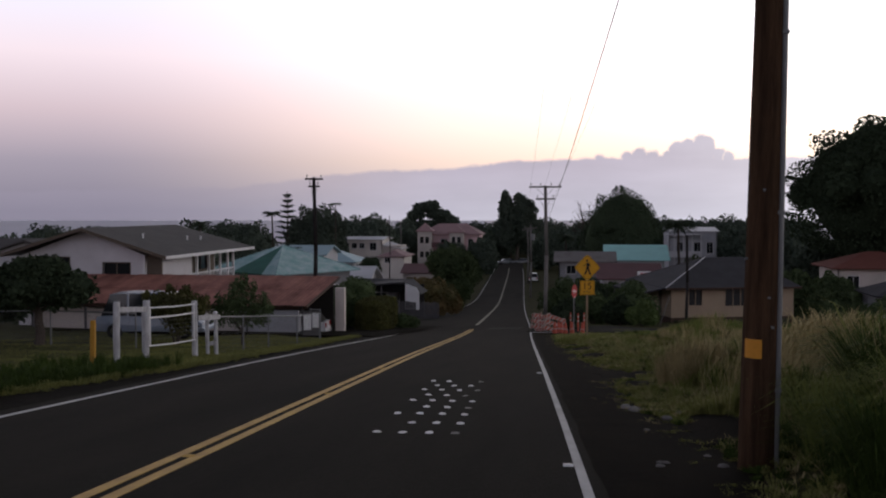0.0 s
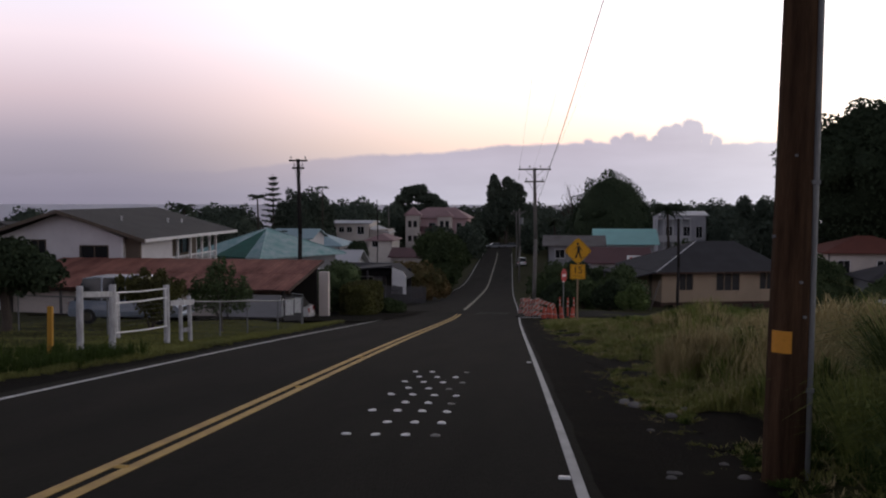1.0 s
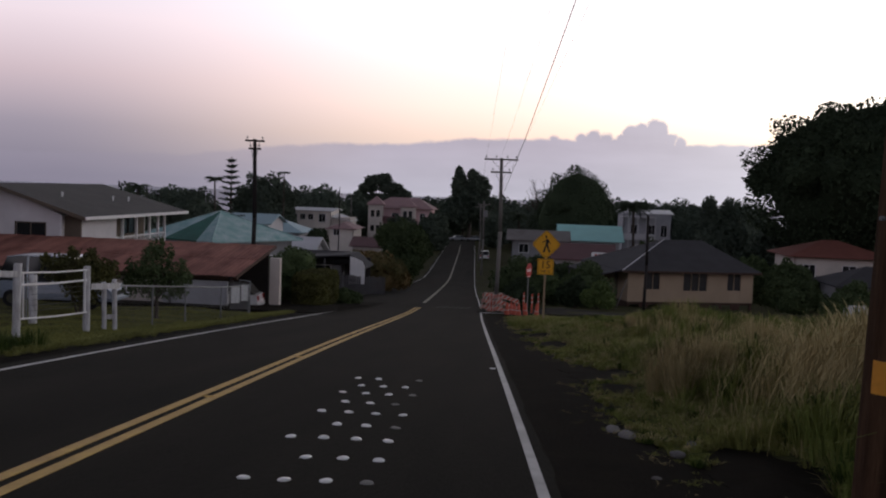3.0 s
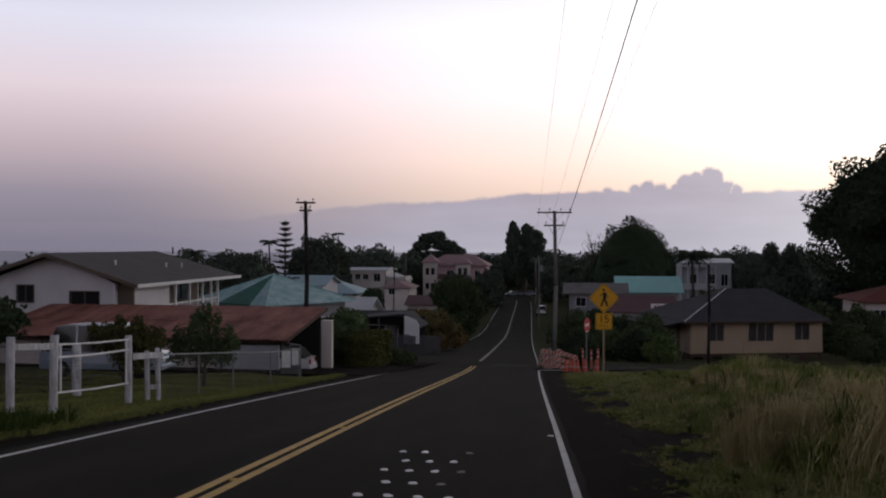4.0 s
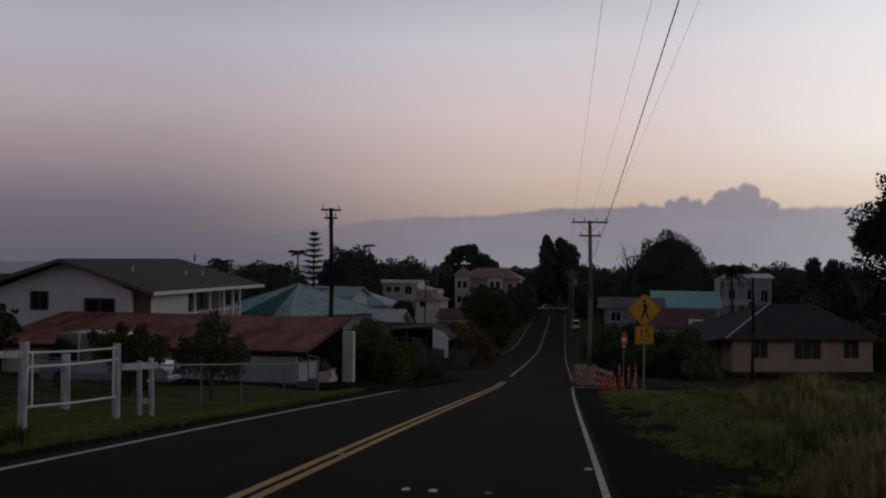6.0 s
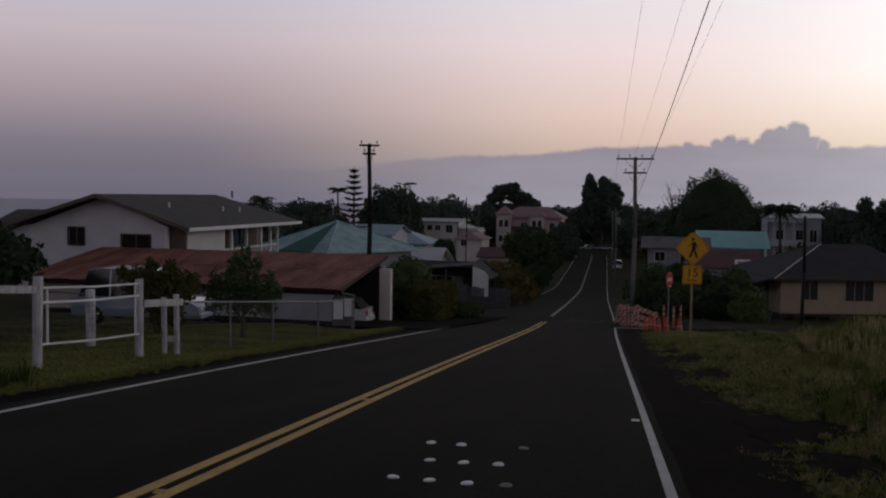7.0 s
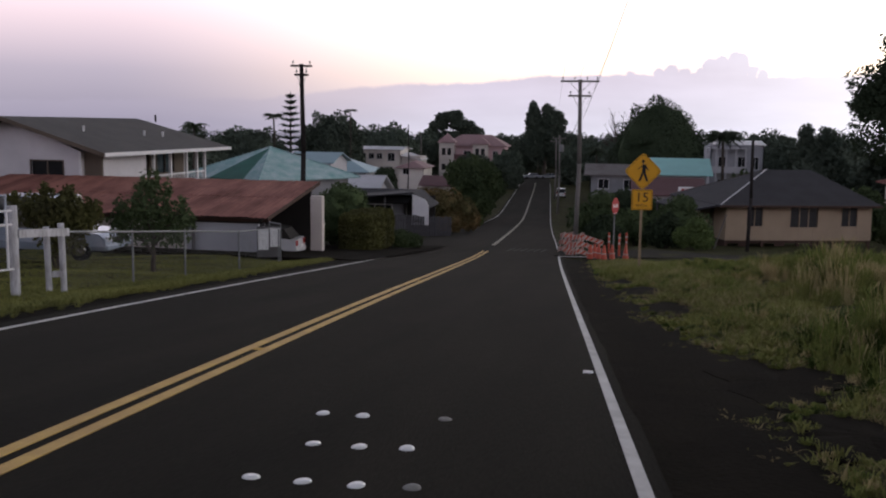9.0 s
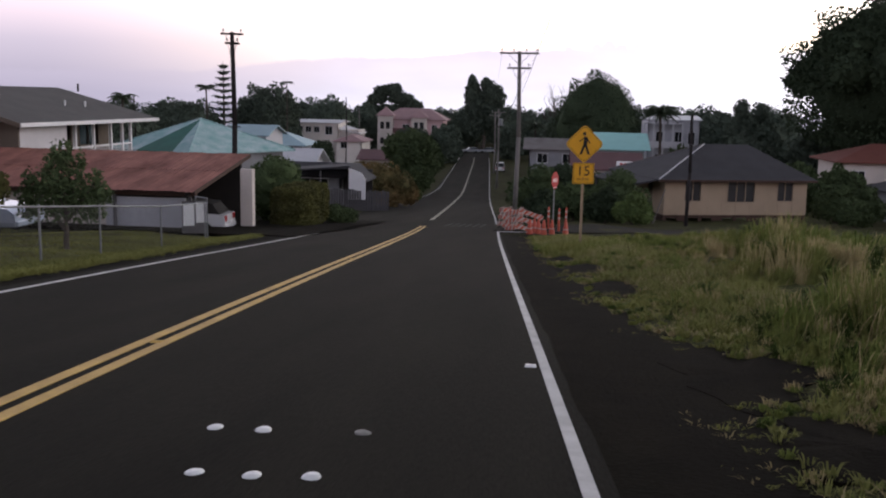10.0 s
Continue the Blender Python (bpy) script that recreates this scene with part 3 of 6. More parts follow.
for j, (y, x0, count, worn) in enumerate(ROWS):
    for k in range(count):
        if j == 8 and k == 2:
            continue
        x = x0 + .302 * k
        yy = y + .015 * k + .02 * math.sin(5 * x + j)
        ob = new("road_stud", worn_mesh if k in worn else stud_mesh)
        ob.location = (x, yy, float(along(yy)) + .001)
        ob.rotation_euler = (math.atan(-.1), 0, j + k)
        tagged(ob, "chipped, worn-down grey ceramic road stud" if k in worn else "round white ceramic road stud on asphalt", "road stud", "rumble studs across the lane")

rpm = [(-.05, .05, 0), (.05, .05, 0), (.05, -.05, 0), (-.05, -.05, 0), (-.045, .02, .018), (.045, .02, .018), (.045, -.02, .018), (-.045, -.02, .018)]
rpm_f = [(0, 1, 2, 3), (4, 7, 6, 5), (0, 4, 5, 1), (1, 5, 6, 2), (2, 6, 7, 3), (3, 7, 4, 0)]
for x, y, mat, lab in ((-.27, 20.6, STUD_WHITE, "white"), (.46, 9.14, STUD_WHITE, "white"), (-.9, 32.5, STUD_WHITE, "white"), (-3.76, 20.9, YELLOW_LINE, "yellow"),
                       (-3.44, 15.1, YELLOW_LINE, "yellow"), (-3.15, 8.9, YELLOW_LINE, "yellow"), (-4.36, 33, YELLOW_LINE, "yellow")):
    single("reflector", (rpm, rpm_f), mat, "square %s reflective marker stuck to the road" % lab, "road marker", pose(x, y, float(along(y)) + .002, -5.6), "reflective road markers")

# ---- grass ----
def blade_field(name, n, region, height, lean, mat, label, width=.012, seed=1, clump=0.0):
    """Bent blades of two faces each, thrown over region(rng, n) -> x, y, scale."""
    r = np.random.default_rng(seed)
    x, y, s = region(r, n)
    m = len(x)
    z = ground_z(x, y) - .02
    h = height * s * r.uniform(.55, 1.15, m)
    a, b = r.uniform(0, 2 * np.pi, m), r.normal(0, 1, (m, 2)) * lean * h[:, None]
    w = width * r.uniform(.6, 1.4, m)
    dx, dy = np.cos(a) * w, np.sin(a) * w
    p = np.stack([x, y, z], -1)
    d = np.stack([dx, dy, 0 * dx], -1)
    mid = p + np.stack([b[:, 0] * .3, b[:, 1] * .3, h * .6], -1)
    tip = p + np.stack([b[:, 0], b[:, 1], h], -1)
    v = np.stack([p - d, p + d, mid + d * .8, mid - d * .8, mid - d * .8, mid + d * .8, tip + d * .1, tip - d * .1], 1).reshape(-1, 3)
    return tagged(new(name, quads_mesh(name, v, mat)), label, kind="stuff")


def verge(y):
    return right_edge(y) + verge_width(y) + .05


def tufts(name, centres, blades, mat, label, width=.009, seed=1, splay=.5):
    """Grass in tufts: centres are (x, y, height, radius); the blades lean outwards and their tips droop."""
    r = np.random.default_rng(seed)
    C = np.repeat(np.array(centres, float), blades, 0)
    m = len(C)
    a, q = r.uniform(0, 2 * np.pi, m), np.sqrt(r.uniform(0, 1, m))
    x, y = C[:, 0] + np.cos(a) * q * C[:, 3] * .45, C[:, 1] + np.sin(a) * q * C[:, 3] * .45
    h = C[:, 2] * r.uniform(.45, 1.1, m)
    out = h * splay * (q * .9 + r.normal(0, .25, m))
    a = a + r.normal(0, .5, m)
    z = np.maximum(ground_z(x, y), along(y) - .02) - .02
    p = np.stack([x, y, z], -1)
    d = np.stack([np.cos(a), np.sin(a), 0 * a], -1)
    sd = np.stack([-np.sin(a), np.cos(a), 0 * a], -1) * (width * r.uniform(.6, 1.5, m) * (.6 + .4 * h))[:, None]
    up = np.array([0, 0, 1.0])
    k1 = p + d * (out * .22)[:, None] + up * (h * .5)[:, None]
    k2 = p + d * (out * .62)[:, None] + up * (h * .9)[:, None]
    k3 = p + d * (out * 1.15)[:, None] + up * (h * r.uniform(.7, 1.0, m))[:, None]
    v = np.stack([p - sd, p + sd, k1 + sd, k1 - sd, k1 - sd, k1 + sd, k2 + sd * .7, k2 - sd * .7, k2 - sd * .7, k2 + sd * .7, k3 + sd * .1, k3 - sd * .1], 1).reshape(-1, 3)
    return tagged(new(name, quads_mesh(name, v, mat)), label, kind="stuff")


def field_centres(n, seed):
    r = np.random.default_rng(seed)
    y = -5 + 58.5 * r.uniform(0, 1, n) ** 1.12
    off = r.exponential(5.5, n)
    x = verge(y) + .12 + off
    lump = np.sin(.8 * x + 1.5 * np.sin(.45 * y)) * np.sin(.6 * y + .5 * x) + .5 * np.sin(1.9 * x - 1.3 * y)
    grow = np.clip((off - .2) / np.interp(y, [0, 16, 25, 36, 45], [1.2, 1.7, 2.6, 5.0, 9.0]), .10, 1)
    h = grow * (.54 + .46 * lump) * r.uniform(.7, 1.3, n) * np.interp(y, [0, 30, 44, 53], [1.0, .9, .62, .5])
    h = np.clip(h, .07, 1.5)
    keep = (x < 34) & (r.uniform(0, 1, n) < np.clip(.95 + .75 * lump, .18, 1))
    return np.stack([x, y, h, .10 + .28 * h], -1)[keep]


BARE = [(.33, 35.8, .34, 1.3), (.66, 32.2, .50, 1.9), (1.0, 28.0, .42, 1.6), (1.50, 20.6, .58, 1.15), (1.72, 18.3, .42, .8), (2.3, 12.0, .5, 1.3)]


def off_bare(c):
    """True where a tuft stands clear of the bare patches."""
    keep = np.ones(len(c), bool)
    for x, y, a, b in BARE:
        keep &= ((c[:, 0] - x) / a) ** 2 + ((c[:, 1] - y) / b) ** 2 > .8 + .35 * np.sin(7 * c[:, 1] + 5 * c[:, 0])
    return keep


for x, y, a, b in BARE:
    ring = [(1 + .18 * math.sin(3 * q + x * 9) + .12 * math.sin(7 * q + y), q) for q in (6.2832 * k / 28 for k in range(28))]
    pts = [(x + a * f * math.cos(q), y + b * f * math.sin(q)) for f, q in ring]
    lv = lambda u, v: max(gz(u, v), float(along(v)) - .02)
    pv = [(x, y, lv(x, y) + .05)] + [(u, v, lv(u, v) + .012) for u, v in pts] + [(u, v, lv(u, v) - .1) for u, v in pts]
    pf_ = [(0, 1 + k, 1 + (k + 1) % 28) for k in range(28)] + [(1 + k, 29 + k, 29 + (k + 1) % 28, 1 + (k + 1) % 28) for k in range(28)]
    single("bare_patch", (pv, pf_), SHOULDER, "bare black cinder patch in the verge grass", kind="structure")

FIELD = field_centres(10500, 3)
FIELD = FIELD[off_bare(FIELD)]
# the tall seeding stand keeps the green grass in it low
_in = np.exp(-((FIELD[:, 0] - 4.2) / 1.3) ** 2 - ((FIELD[:, 1] - 15.2) / 2.6) ** 2)
FIELD[:, 2] *= 1 - .55 * _in
_patch = .5 + .5 * np.sin(.75 * FIELD[:, 0] + 1.4 * np.sin(.31 * FIELD[:, 1])) * np.sin(.42 * FIELD[:, 1] + .6)
DRYISH = np.random.default_rng(8).uniform(0, 1, len(FIELD)) < .05 + .24 * _patch ** 1.5
DARK = ~DRYISH & (np.random.default_rng(18).uniform(0, 1, len(FIELD)) < (.10 + .35 * (1 - _patch) ** 2) * np.clip((46 - FIELD[:, 1]) / 24, .1, 1) + .5 * (FIELD[:, 1] < 11))
tufts("tall_grass", FIELD[~DRYISH & ~DARK], 60, BLADES, "tall rank grass in a roadside field", .008, 4)
tufts("dark_grass", FIELD[DARK], 60, BLADES_DARK, "dark green rank grass in a roadside field", .009, 6, .7)
tufts("seed_grass", FIELD[DRYISH] * np.array([1, 1, 1.12, 1]), 48, DRY, "pale seeding grass stalks in a roadside field", .005, 5, .4)


def seed_stand(label, cx, cy, rx, ry, n, h, seed):
    """A stand of tall thin stalks, each with a drooping feathery head."""
    r = np.random.default_rng(seed)
    x, y = r.normal(cx, rx, n), r.normal(cy, ry, n)
    ok = (x > verge(y) + .7) & (y < 50)
    x, y = x[ok], y[ok]
    n = len(x)
    hh = h * r.uniform(.6, 1.12, n) * (1 - .18 * np.minimum(((x - cx) / rx) ** 2 + ((y - cy) / ry) ** 2, 4) / 2)
    a = r.normal(-.3, 1.1, n)
    p = np.stack([x, y, ground_z(x, y) - .02], -1)
    d = np.stack([np.cos(a), np.sin(a), 0 * a], -1)
    w = np.stack([-np.sin(a), np.cos(a), 0 * a], -1)
    at = lambda q: p + d * (hh * .34 * q ** 2.2)[:, None] + np.array([0, 0, 1.0]) * (hh * (q - .10 * q ** 4))[:, None]
    cuts = [0, .35, .68, .84, .94, 1.0]
    wide = [.0026, .0024, .0018, .0046, .0038, .001]
    v = []
    for k in range(5):
        q0, q1 = at(np.full(n, cuts[k])), at(np.full(n, cuts[k + 1]))
        v.append(np.stack([q0 - w * wide[k], q0 + w * wide[k], q1 + w * wide[k + 1], q1 - w * wide[k + 1]], 1))
    return tagged(new("seeding_grass_stand", quads_mesh("seeding_grass_stand", np.concatenate(v).reshape(-1, 3), DRY)), label, kind="stuff")


seed_stand("tall stand of pale seeding grass", 4.15, 15.2, .60, 1.3, 4200, 1.25, 41)
seed_stand("tall stand of pale seeding grass", 6.2, 18.5, 1.0, 1.6, 1800, 1.05, 42)
seed_stand("thin scatter of pale seeding grass", 3.4, 20.5, .9, 2.0, 700, .6, 43)


def verge_centres(n, seed):
    """Low tufts that thin out raggedly over the bare cinder."""
    r = np.random.default_rng(seed)
    y = -4 + 55.5 * r.uniform(0, 1, n) ** 1.25
    off = r.uniform(-.5, 2.4, n)
    x = verge(y) + off
    rag = .55 * np.sin(1.7 * y + 1.3 * np.sin(.9 * x)) + .35 * np.sin(4.3 * y + 2 * x) + .25 * np.sin(9.1 * y - 3 * x)
    keep = r.uniform(0, 1, n) < np.clip(.34 + off * .85 + .52 * rag, 0, 1)
    h = np.clip(.045 + .07 * np.clip(off, -.3, 1.5), .025, .15) * r.uniform(.6, 1.7, n)
    return np.stack([x, y, h, .05 + .5 * h], -1)[keep]


VERGE = verge_centres(13500, 21)
VERGE = VERGE[off_bare(VERGE)]
DEAD = np.random.default_rng(9).uniform(0, 1, len(VERGE)) < .22
tufts("verge_grass", VERGE[~DEAD], 20, LAWN, "short matted grass at the road's edge", .008, 22, 1.1)
tufts("dead_verge_grass", VERGE[DEAD], 14, DRY, "dead straw lying at the road's edge", .006, 23, 1.7)


def left_verge_centres(n, seed):
    r = np.random.default_rng(seed)
    y = 9 + 34 * r.uniform(0, 1, n)
    x = left_edge(y) - left_strip(y) - r.normal(0.03, .13, n)
    h = r.uniform(.05, .14, n)
    return np.stack([x, y, h, .05 + .5 * h], -1)


_sg = np.random.default_rng(27)
tufts("verge_grass", np.stack([_sg.normal(.95, .5, 260), _sg.normal(39.4, .9, 260), _sg.uniform(.14, .34, 260), _sg.uniform(.08, .2, 260)], -1), 26, BLADES, "ragged grass round the sign's foot", .008, 28, .7)
tufts("verge_grass", left_verge_centres(1500, 24), 18, LAWN, "short ragged grass at the lawn's edge", .007, 25, 1.1)


for k, (cx, cy, rad, h) in enumerate(((2.30, 17.0, .45, 1.0), (2.75, 17.5, .45, .85), (4.4, 20.5, .6, .9), (6.5, 24, .7, .95), (6.2, 14.6, .8, 1.5), (7.6, 16.5, .9, 1.4), (4.6, 30, .6, .7))):
    rk = np.random.default_rng(50 + k)
    tufts("dry_grass_clump", np.stack([rk.normal(cx, rad * .45, 9), rk.normal(cy, rad * .45, 9), h * rk.uniform(.6, 1.1, 9), np.full(9, .5 * rad)], -1), 170, DRY,
          "clump of dry straw-coloured seed grass", .005, 60 + k, .55)
for k, (cx, cy, h) in enumerate(((3.05, 9.3, 1.0), (3.7, 10.6, 1.15), (4.3, 11.9, 1.2), (2.95, 8.0, .8), (3.5, 8.8, 1.0))):
    rk = np.random.default_rng(70 + k)
    tufts("arching_grass_clump", np.stack([rk.normal(cx, .2, 5), rk.normal(cy, .2, 5), h * rk.uniform(.7, 1.1, 5), np.full(5, .4)], -1), 330, BLADES_DARK if k % 2 else BLADES,
          "clump of long arching green grass", .0055, 80 + k, .95)


def lawn(r, n):
    y = 8 + 36 * r.uniform(0, 1, n) ** 1.2
    off = r.exponential(3.0, n)
    x = left_edge(y) - left_strip(y) - .02 - off + r.normal(0, .06, n)
    keep = (x > -24)
    return x[keep], y[keep], np.full(keep.sum(), 1.0)


blade_field("lawn_grass", 240000, lawn, .07, .6, LAWN, "short lawn grass beside the fence", .007, 9)
_wd = np.random.default_rng(29)
_wy = _wd.uniform(11, 20.5, 420)
_wx = left_edge(_wy) - left_strip(_wy) - np.abs(_wd.normal(.1, 1.6, 420))
tufts("roadside_weeds", np.stack([_wx, _wy, _wd.uniform(.10, .38, 420), _wd.uniform(.1, .25, 420)], -1), 34, BLADES_DARK, "dark ragged weeds between the lawn and the road", .009, 30, .8)
r0 = random.Random(4)
for x, y, s in [(1.36, 14.05, .09), (1.24, 14.4, .085), (-10.9, 17.6, .2), (-10.3, 18.3, .12)] + [(r0.uniform(1.2, 2.0), r0.uniform(9, 14.5), r0.uniform(.03, .08)) for _ in range(9)]:
    bm = bmesh.new()
    bmesh.ops.create_icosphere(bm, subdivisions=2, radius=s)
    for v in bm.verts:
        v.co *= 1 + .35 * noise.noise(v.co * 9 + Vector((x * 7, y, 0)))
        v.co.z *= .5
        v.co.y *= 2.2 if .082 < s < .1 and y > 13.9 else 1
    me = bpy.data.meshes.new("stone")
    bm.to_mesh(me)
    bm.free()
    me.materials.append(STONE)
    ob = new("stone", me)
    ob.location = (x, y, max(gz(x, y), float(along(y)) - .02) + s * .1)
    tagged(ob, "small pale rough stone in the verge", "stone", "stones along the verge")


# ---- plants ----
def leaf_cards(r, blobs, n, size, shell=.72, droop=0.0):
    """Loose leaf clumps near the skin of lumpy ellipsoids (x, y, z, rx, ry, rz)."""
    B = np.array(blobs, float)
    vol = (B[:, 3] * B[:, 4] + B[:, 4] * B[:, 5] + B[:, 3] * B[:, 5])
    k = r.choice(len(B), n, p=vol / vol.sum())
    d = r.normal(0, 1, (n, 3))
    d /= np.linalg.norm(d, axis=1)[:, None]
    ph = r.uniform(0, 6, 3)
    lump = 1 + .10 * np.sin(5 * d[:, 0] + ph[0] + k) * np.sin(5 * d[:, 1] + ph[1]) + .08 * np.sin(11 * d[:, 2] + 9 * d[:, 0] + ph[2])
    rad = (shell + (1.04 - shell) * r.uniform(0, 1, n) ** .6) * lump
    c = B[k, :3] + d * B[k, 3:] * rad[:, None]
    a = r.normal(0, 1, (n, 3)) + d * .4
    a /= np.linalg.norm(a, axis=1)[:, None]
    a[:, 2] -= droop
    b = np.cross(a, r.normal(0, 1, (n, 3)))
    b /= np.linalg.norm(b, axis=1)[:, None] + 1e-9
    s = size * r.uniform(.5, 1.3, n)[:, None]
    a, b = a * s, b * s * .55
    return np.stack([c - a, c + b, c + a, c - b], 1).reshape(-1, 3)


def core(blobs, f=.80, seed=0):
    """The dense inside of a crown."""
    out = []
    for j, (x, y, z, rx, ry, rz) in enumerate(blobs):
        bm = bmesh.new()
        bmesh.ops.create_icosphere(bm, subdivisions=2, radius=1)
        for v in bm.verts:
            q = 1 + .22 * noise.noise(v.co * 2.2 + Vector((j * 3.1 + seed, 0, 0)))
            v.co = Vector((x + v.co.x * rx * f * q, y + v.co.y * ry * f * q, z + v.co.z * rz * f * q))
        bm.verts.index_update()
        out.append(([tuple(v.co) for v in bm.verts], [tuple(v.index for v in g.verts) for g in bm.faces]))
        bm.free()
    return out


def crown_part(parent, blobs, n, size, mat, seed, shell=.72, inner=True, droop=0.0, f=.8):
    r = np.random.default_rng(seed)
    v = leaf_cards(r, blobs, n, size, shell, droop)
    me = quads_mesh("crown", v, mat)
    if inner:
        bm = bmesh.new()
        bm.from_mesh(me)
        cm = mesh_of("core", core(blobs, f, seed), mat)
        bm.from_mesh(cm)
        bm.to_mesh(me)
        bm.free()
        bpy.data.meshes.remove(cm)
    ob = new("crown", me)
    ob.parent = parent
    return ob


def trunk_part(parent, height, r, blobs, mat=BARK, seed=0):
    rr = random.Random(seed)
    pts = [Vector((0, 0, -.2))]
    for k in range(4):
        pts.append(Vector((rr.uniform(-.04, .04) * height, rr.uniform(-.04, .04) * height, height * (k + 1) / 4)))
    shapes = [path_tube(pts, [r * 1.25, r, r * .9, r * .8, r * .7], 9)]
    for x, y, z, rx, ry, rz in blobs[:9]:
        a = pts[rr.choice((2, 3, 4))]
        m = (a + Vector((x, y, z))) / 2 + Vector((0, 0, -.1 * rz))
        shapes.append(path_tube([a, m, Vector((x, y, z))], [r * .55, r * .38, r * .12], 6))
    return part("trunk", shapes, mat, parent)


def tree(label, x, y, trunk_h, r, blobs, n, size, mat=LEAF_HAZED, seed=0, name="tree", category="tree", group="", shell=.72, inner=True, base=None, droop=0.0, f=.8):
    """blobs are measured from the tree's foot."""
    t = thing(name, label, category, pose(x, y, gz(x, y) if base is None else base), group)
    trunk_part(t, trunk_h, r, blobs, seed=seed)
    crown_part(t, blobs, n, size, mat, seed, shell, inner, droop, f)
    return t


def dome_blobs(w, h, z0, n, seed, fine=.65):
    """A spreading, dome-shaped crown of many lobes: half-width w, from z0 up to h."""
    rr = random.Random(seed)
    out = [(0, 0, z0 + (h - z0) * .40, w * .90, w * .90, (h - z0) * .57)]
    for k in range(n):
        a, q = rr.uniform(0, 6.283), math.sqrt(rr.uniform(.03, 1))
        rad = w * .86 * q
        zz = z0 + (h - z0) * (.22 + .62 * math.sqrt(max(0, 1 - q * q * .97)))
        s = w * rr.uniform(.14, .24) * (fine + .35)
        out.append((rad * math.cos(a), rad * math.sin(a), zz, s, s, s * rr.uniform(.6, .9)))
    return out


def palm(label, x, y, h, crown=2.2, fronds=16, r=.16, seed=1, base=None, group="", low=-.15):
    t = thing("palm_tree", label, "palm tree", pose(x, y, gz(x, y) if base is None else base), group)
    rr = random.Random(seed)
    top = Vector((rr.uniform(-.3, .3), rr.uniform(-.3, .3), h))
    part("trunk", path_tube([Vector((0, 0, -.2)), top * .5 + Vector((.1, 0, 0)), top], [r * 1.2, r, r * .8], 8), BARK, t)
    for k in range(fronds):
        a, el = 6.283 * k / fronds + rr.uniform(-.2, .2), rr.uniform(low, 1.15)
        d = Vector((math.cos(a), math.sin(a), 0))
        side = Vector((-d.y, d.x, 0))
        pts = []
        for j in range(7):
            q = j / 6
            pts.append(top + d * crown * q * math.cos(el * (1 - q)) + Vector((0, 0, crown * (math.sin(el) * q - (.55 + .2 * el) * q * q))))
        v, f = [], []
        for j in range(6):
            p, q = pts[j], pts[j + 1]
            for s in (-1, 1):
                for u in (0.0, .33, .66):
                    o = p.lerp(q, u)
                    l = crown * .36 * math.sin(math.pi * min(.95, (j + u) / 6 + .12))
                    e = o + side * s * l * .8 + (q - p).normalized() * l * .5 + Vector((0, 0, -l * .45))
                    i = len(v)
                    wd = (q - p) * .34
                    v += [tuple(o), tuple(o + wd), tuple(e + wd * .3), tuple(e)]
                    f.append((i, i + 1, i + 2, i + 3))
        rib = path_tube(pts, [.03] * 7, 4)
        part("frond", [(v, f), rib], FROND, t)
    return t


# ---- buildings ----
def wall_panel(length, height, holes=(), th=.15):
    """A wall along x from 0, thickness towards +y, with openings (x0, x1, z0, z1) right through it."""
    xs = sorted({0, length, *[h[0] for h in holes], *[h[1] for h in holes]})
    zs = sorted({0, height, *[h[2] for h in holes], *[h[3] for h in holes]})
    nx, nz = len(xs) - 1, len(zs) - 1
    solid = lambda i, k: 0 <= i < nx and 0 <= k < nz and not any(
        h[0] <= (xs[i] + xs[i + 1]) / 2 <= h[1] and h[2] <= (zs[k] + zs[k + 1]) / 2 <= h[3] for h in holes)
    v = [(x, y, z) for y in (0, th) for z in zs for x in xs]
    at = lambda i, k, b: b * len(xs) * len(zs) + k * len(xs) + i
    f = []
    for i in range(nx):
        for k in range(nz):
            if not solid(i, k):
                continue
            a, b, c, d = (i, k), (i + 1, k), (i + 1, k + 1), (i, k + 1)
            f += [tuple(at(*p, 0) for p in (a, b, c, d)), tuple(at(*p, 1) for p in (d, c, b, a))]
            for p, q, ni, nk in ((a, b, i, k - 1), (b, c, i + 1, k), (c, d, i, k + 1), (d, a, i - 1, k)):
                if not solid(ni, nk):
                    f.append((at(*p, 0), at(*p, 1), at(*q, 1), at(*q, 0)))
    return [(v, f)]


def window(parent, m, x0, x1, z0, z1, frame=TRIM_WHITE, pane=PANE, fw=.06, panes=2, sill=True):
    """A window in the opening of a wall whose outer face is y = 0 under m."""
    o = [moved(s, m) for s in (box(x0 - fw, x1 + fw, -.03, .05, z1 - .0, z1 + fw), box(x0 - fw, x0, -.03, .05, z0, z1), box(x1, x1 + fw, -.03, .05, z0, z1))]
    w = part("window", [moved(box(x0 - fw, x1 + fw, -.045, .05, z0 - fw, z0), m)] + o, frame, parent)
    for k in range(panes):
        a, b = x0 + (x1 - x0) * k / panes, x0 + (x1 - x0) * (k + 1) / panes
        part("pane", moved(box(a + .015, b - .015, .07, .09, z0, z1), m), pane, w)
    for k in range(1, panes):
        a = x0 + (x1 - x0) * k / panes
        part("mullion", moved(box(a - .02, a + .02, .0, .10, z0, z1), m), frame, w)
    return w


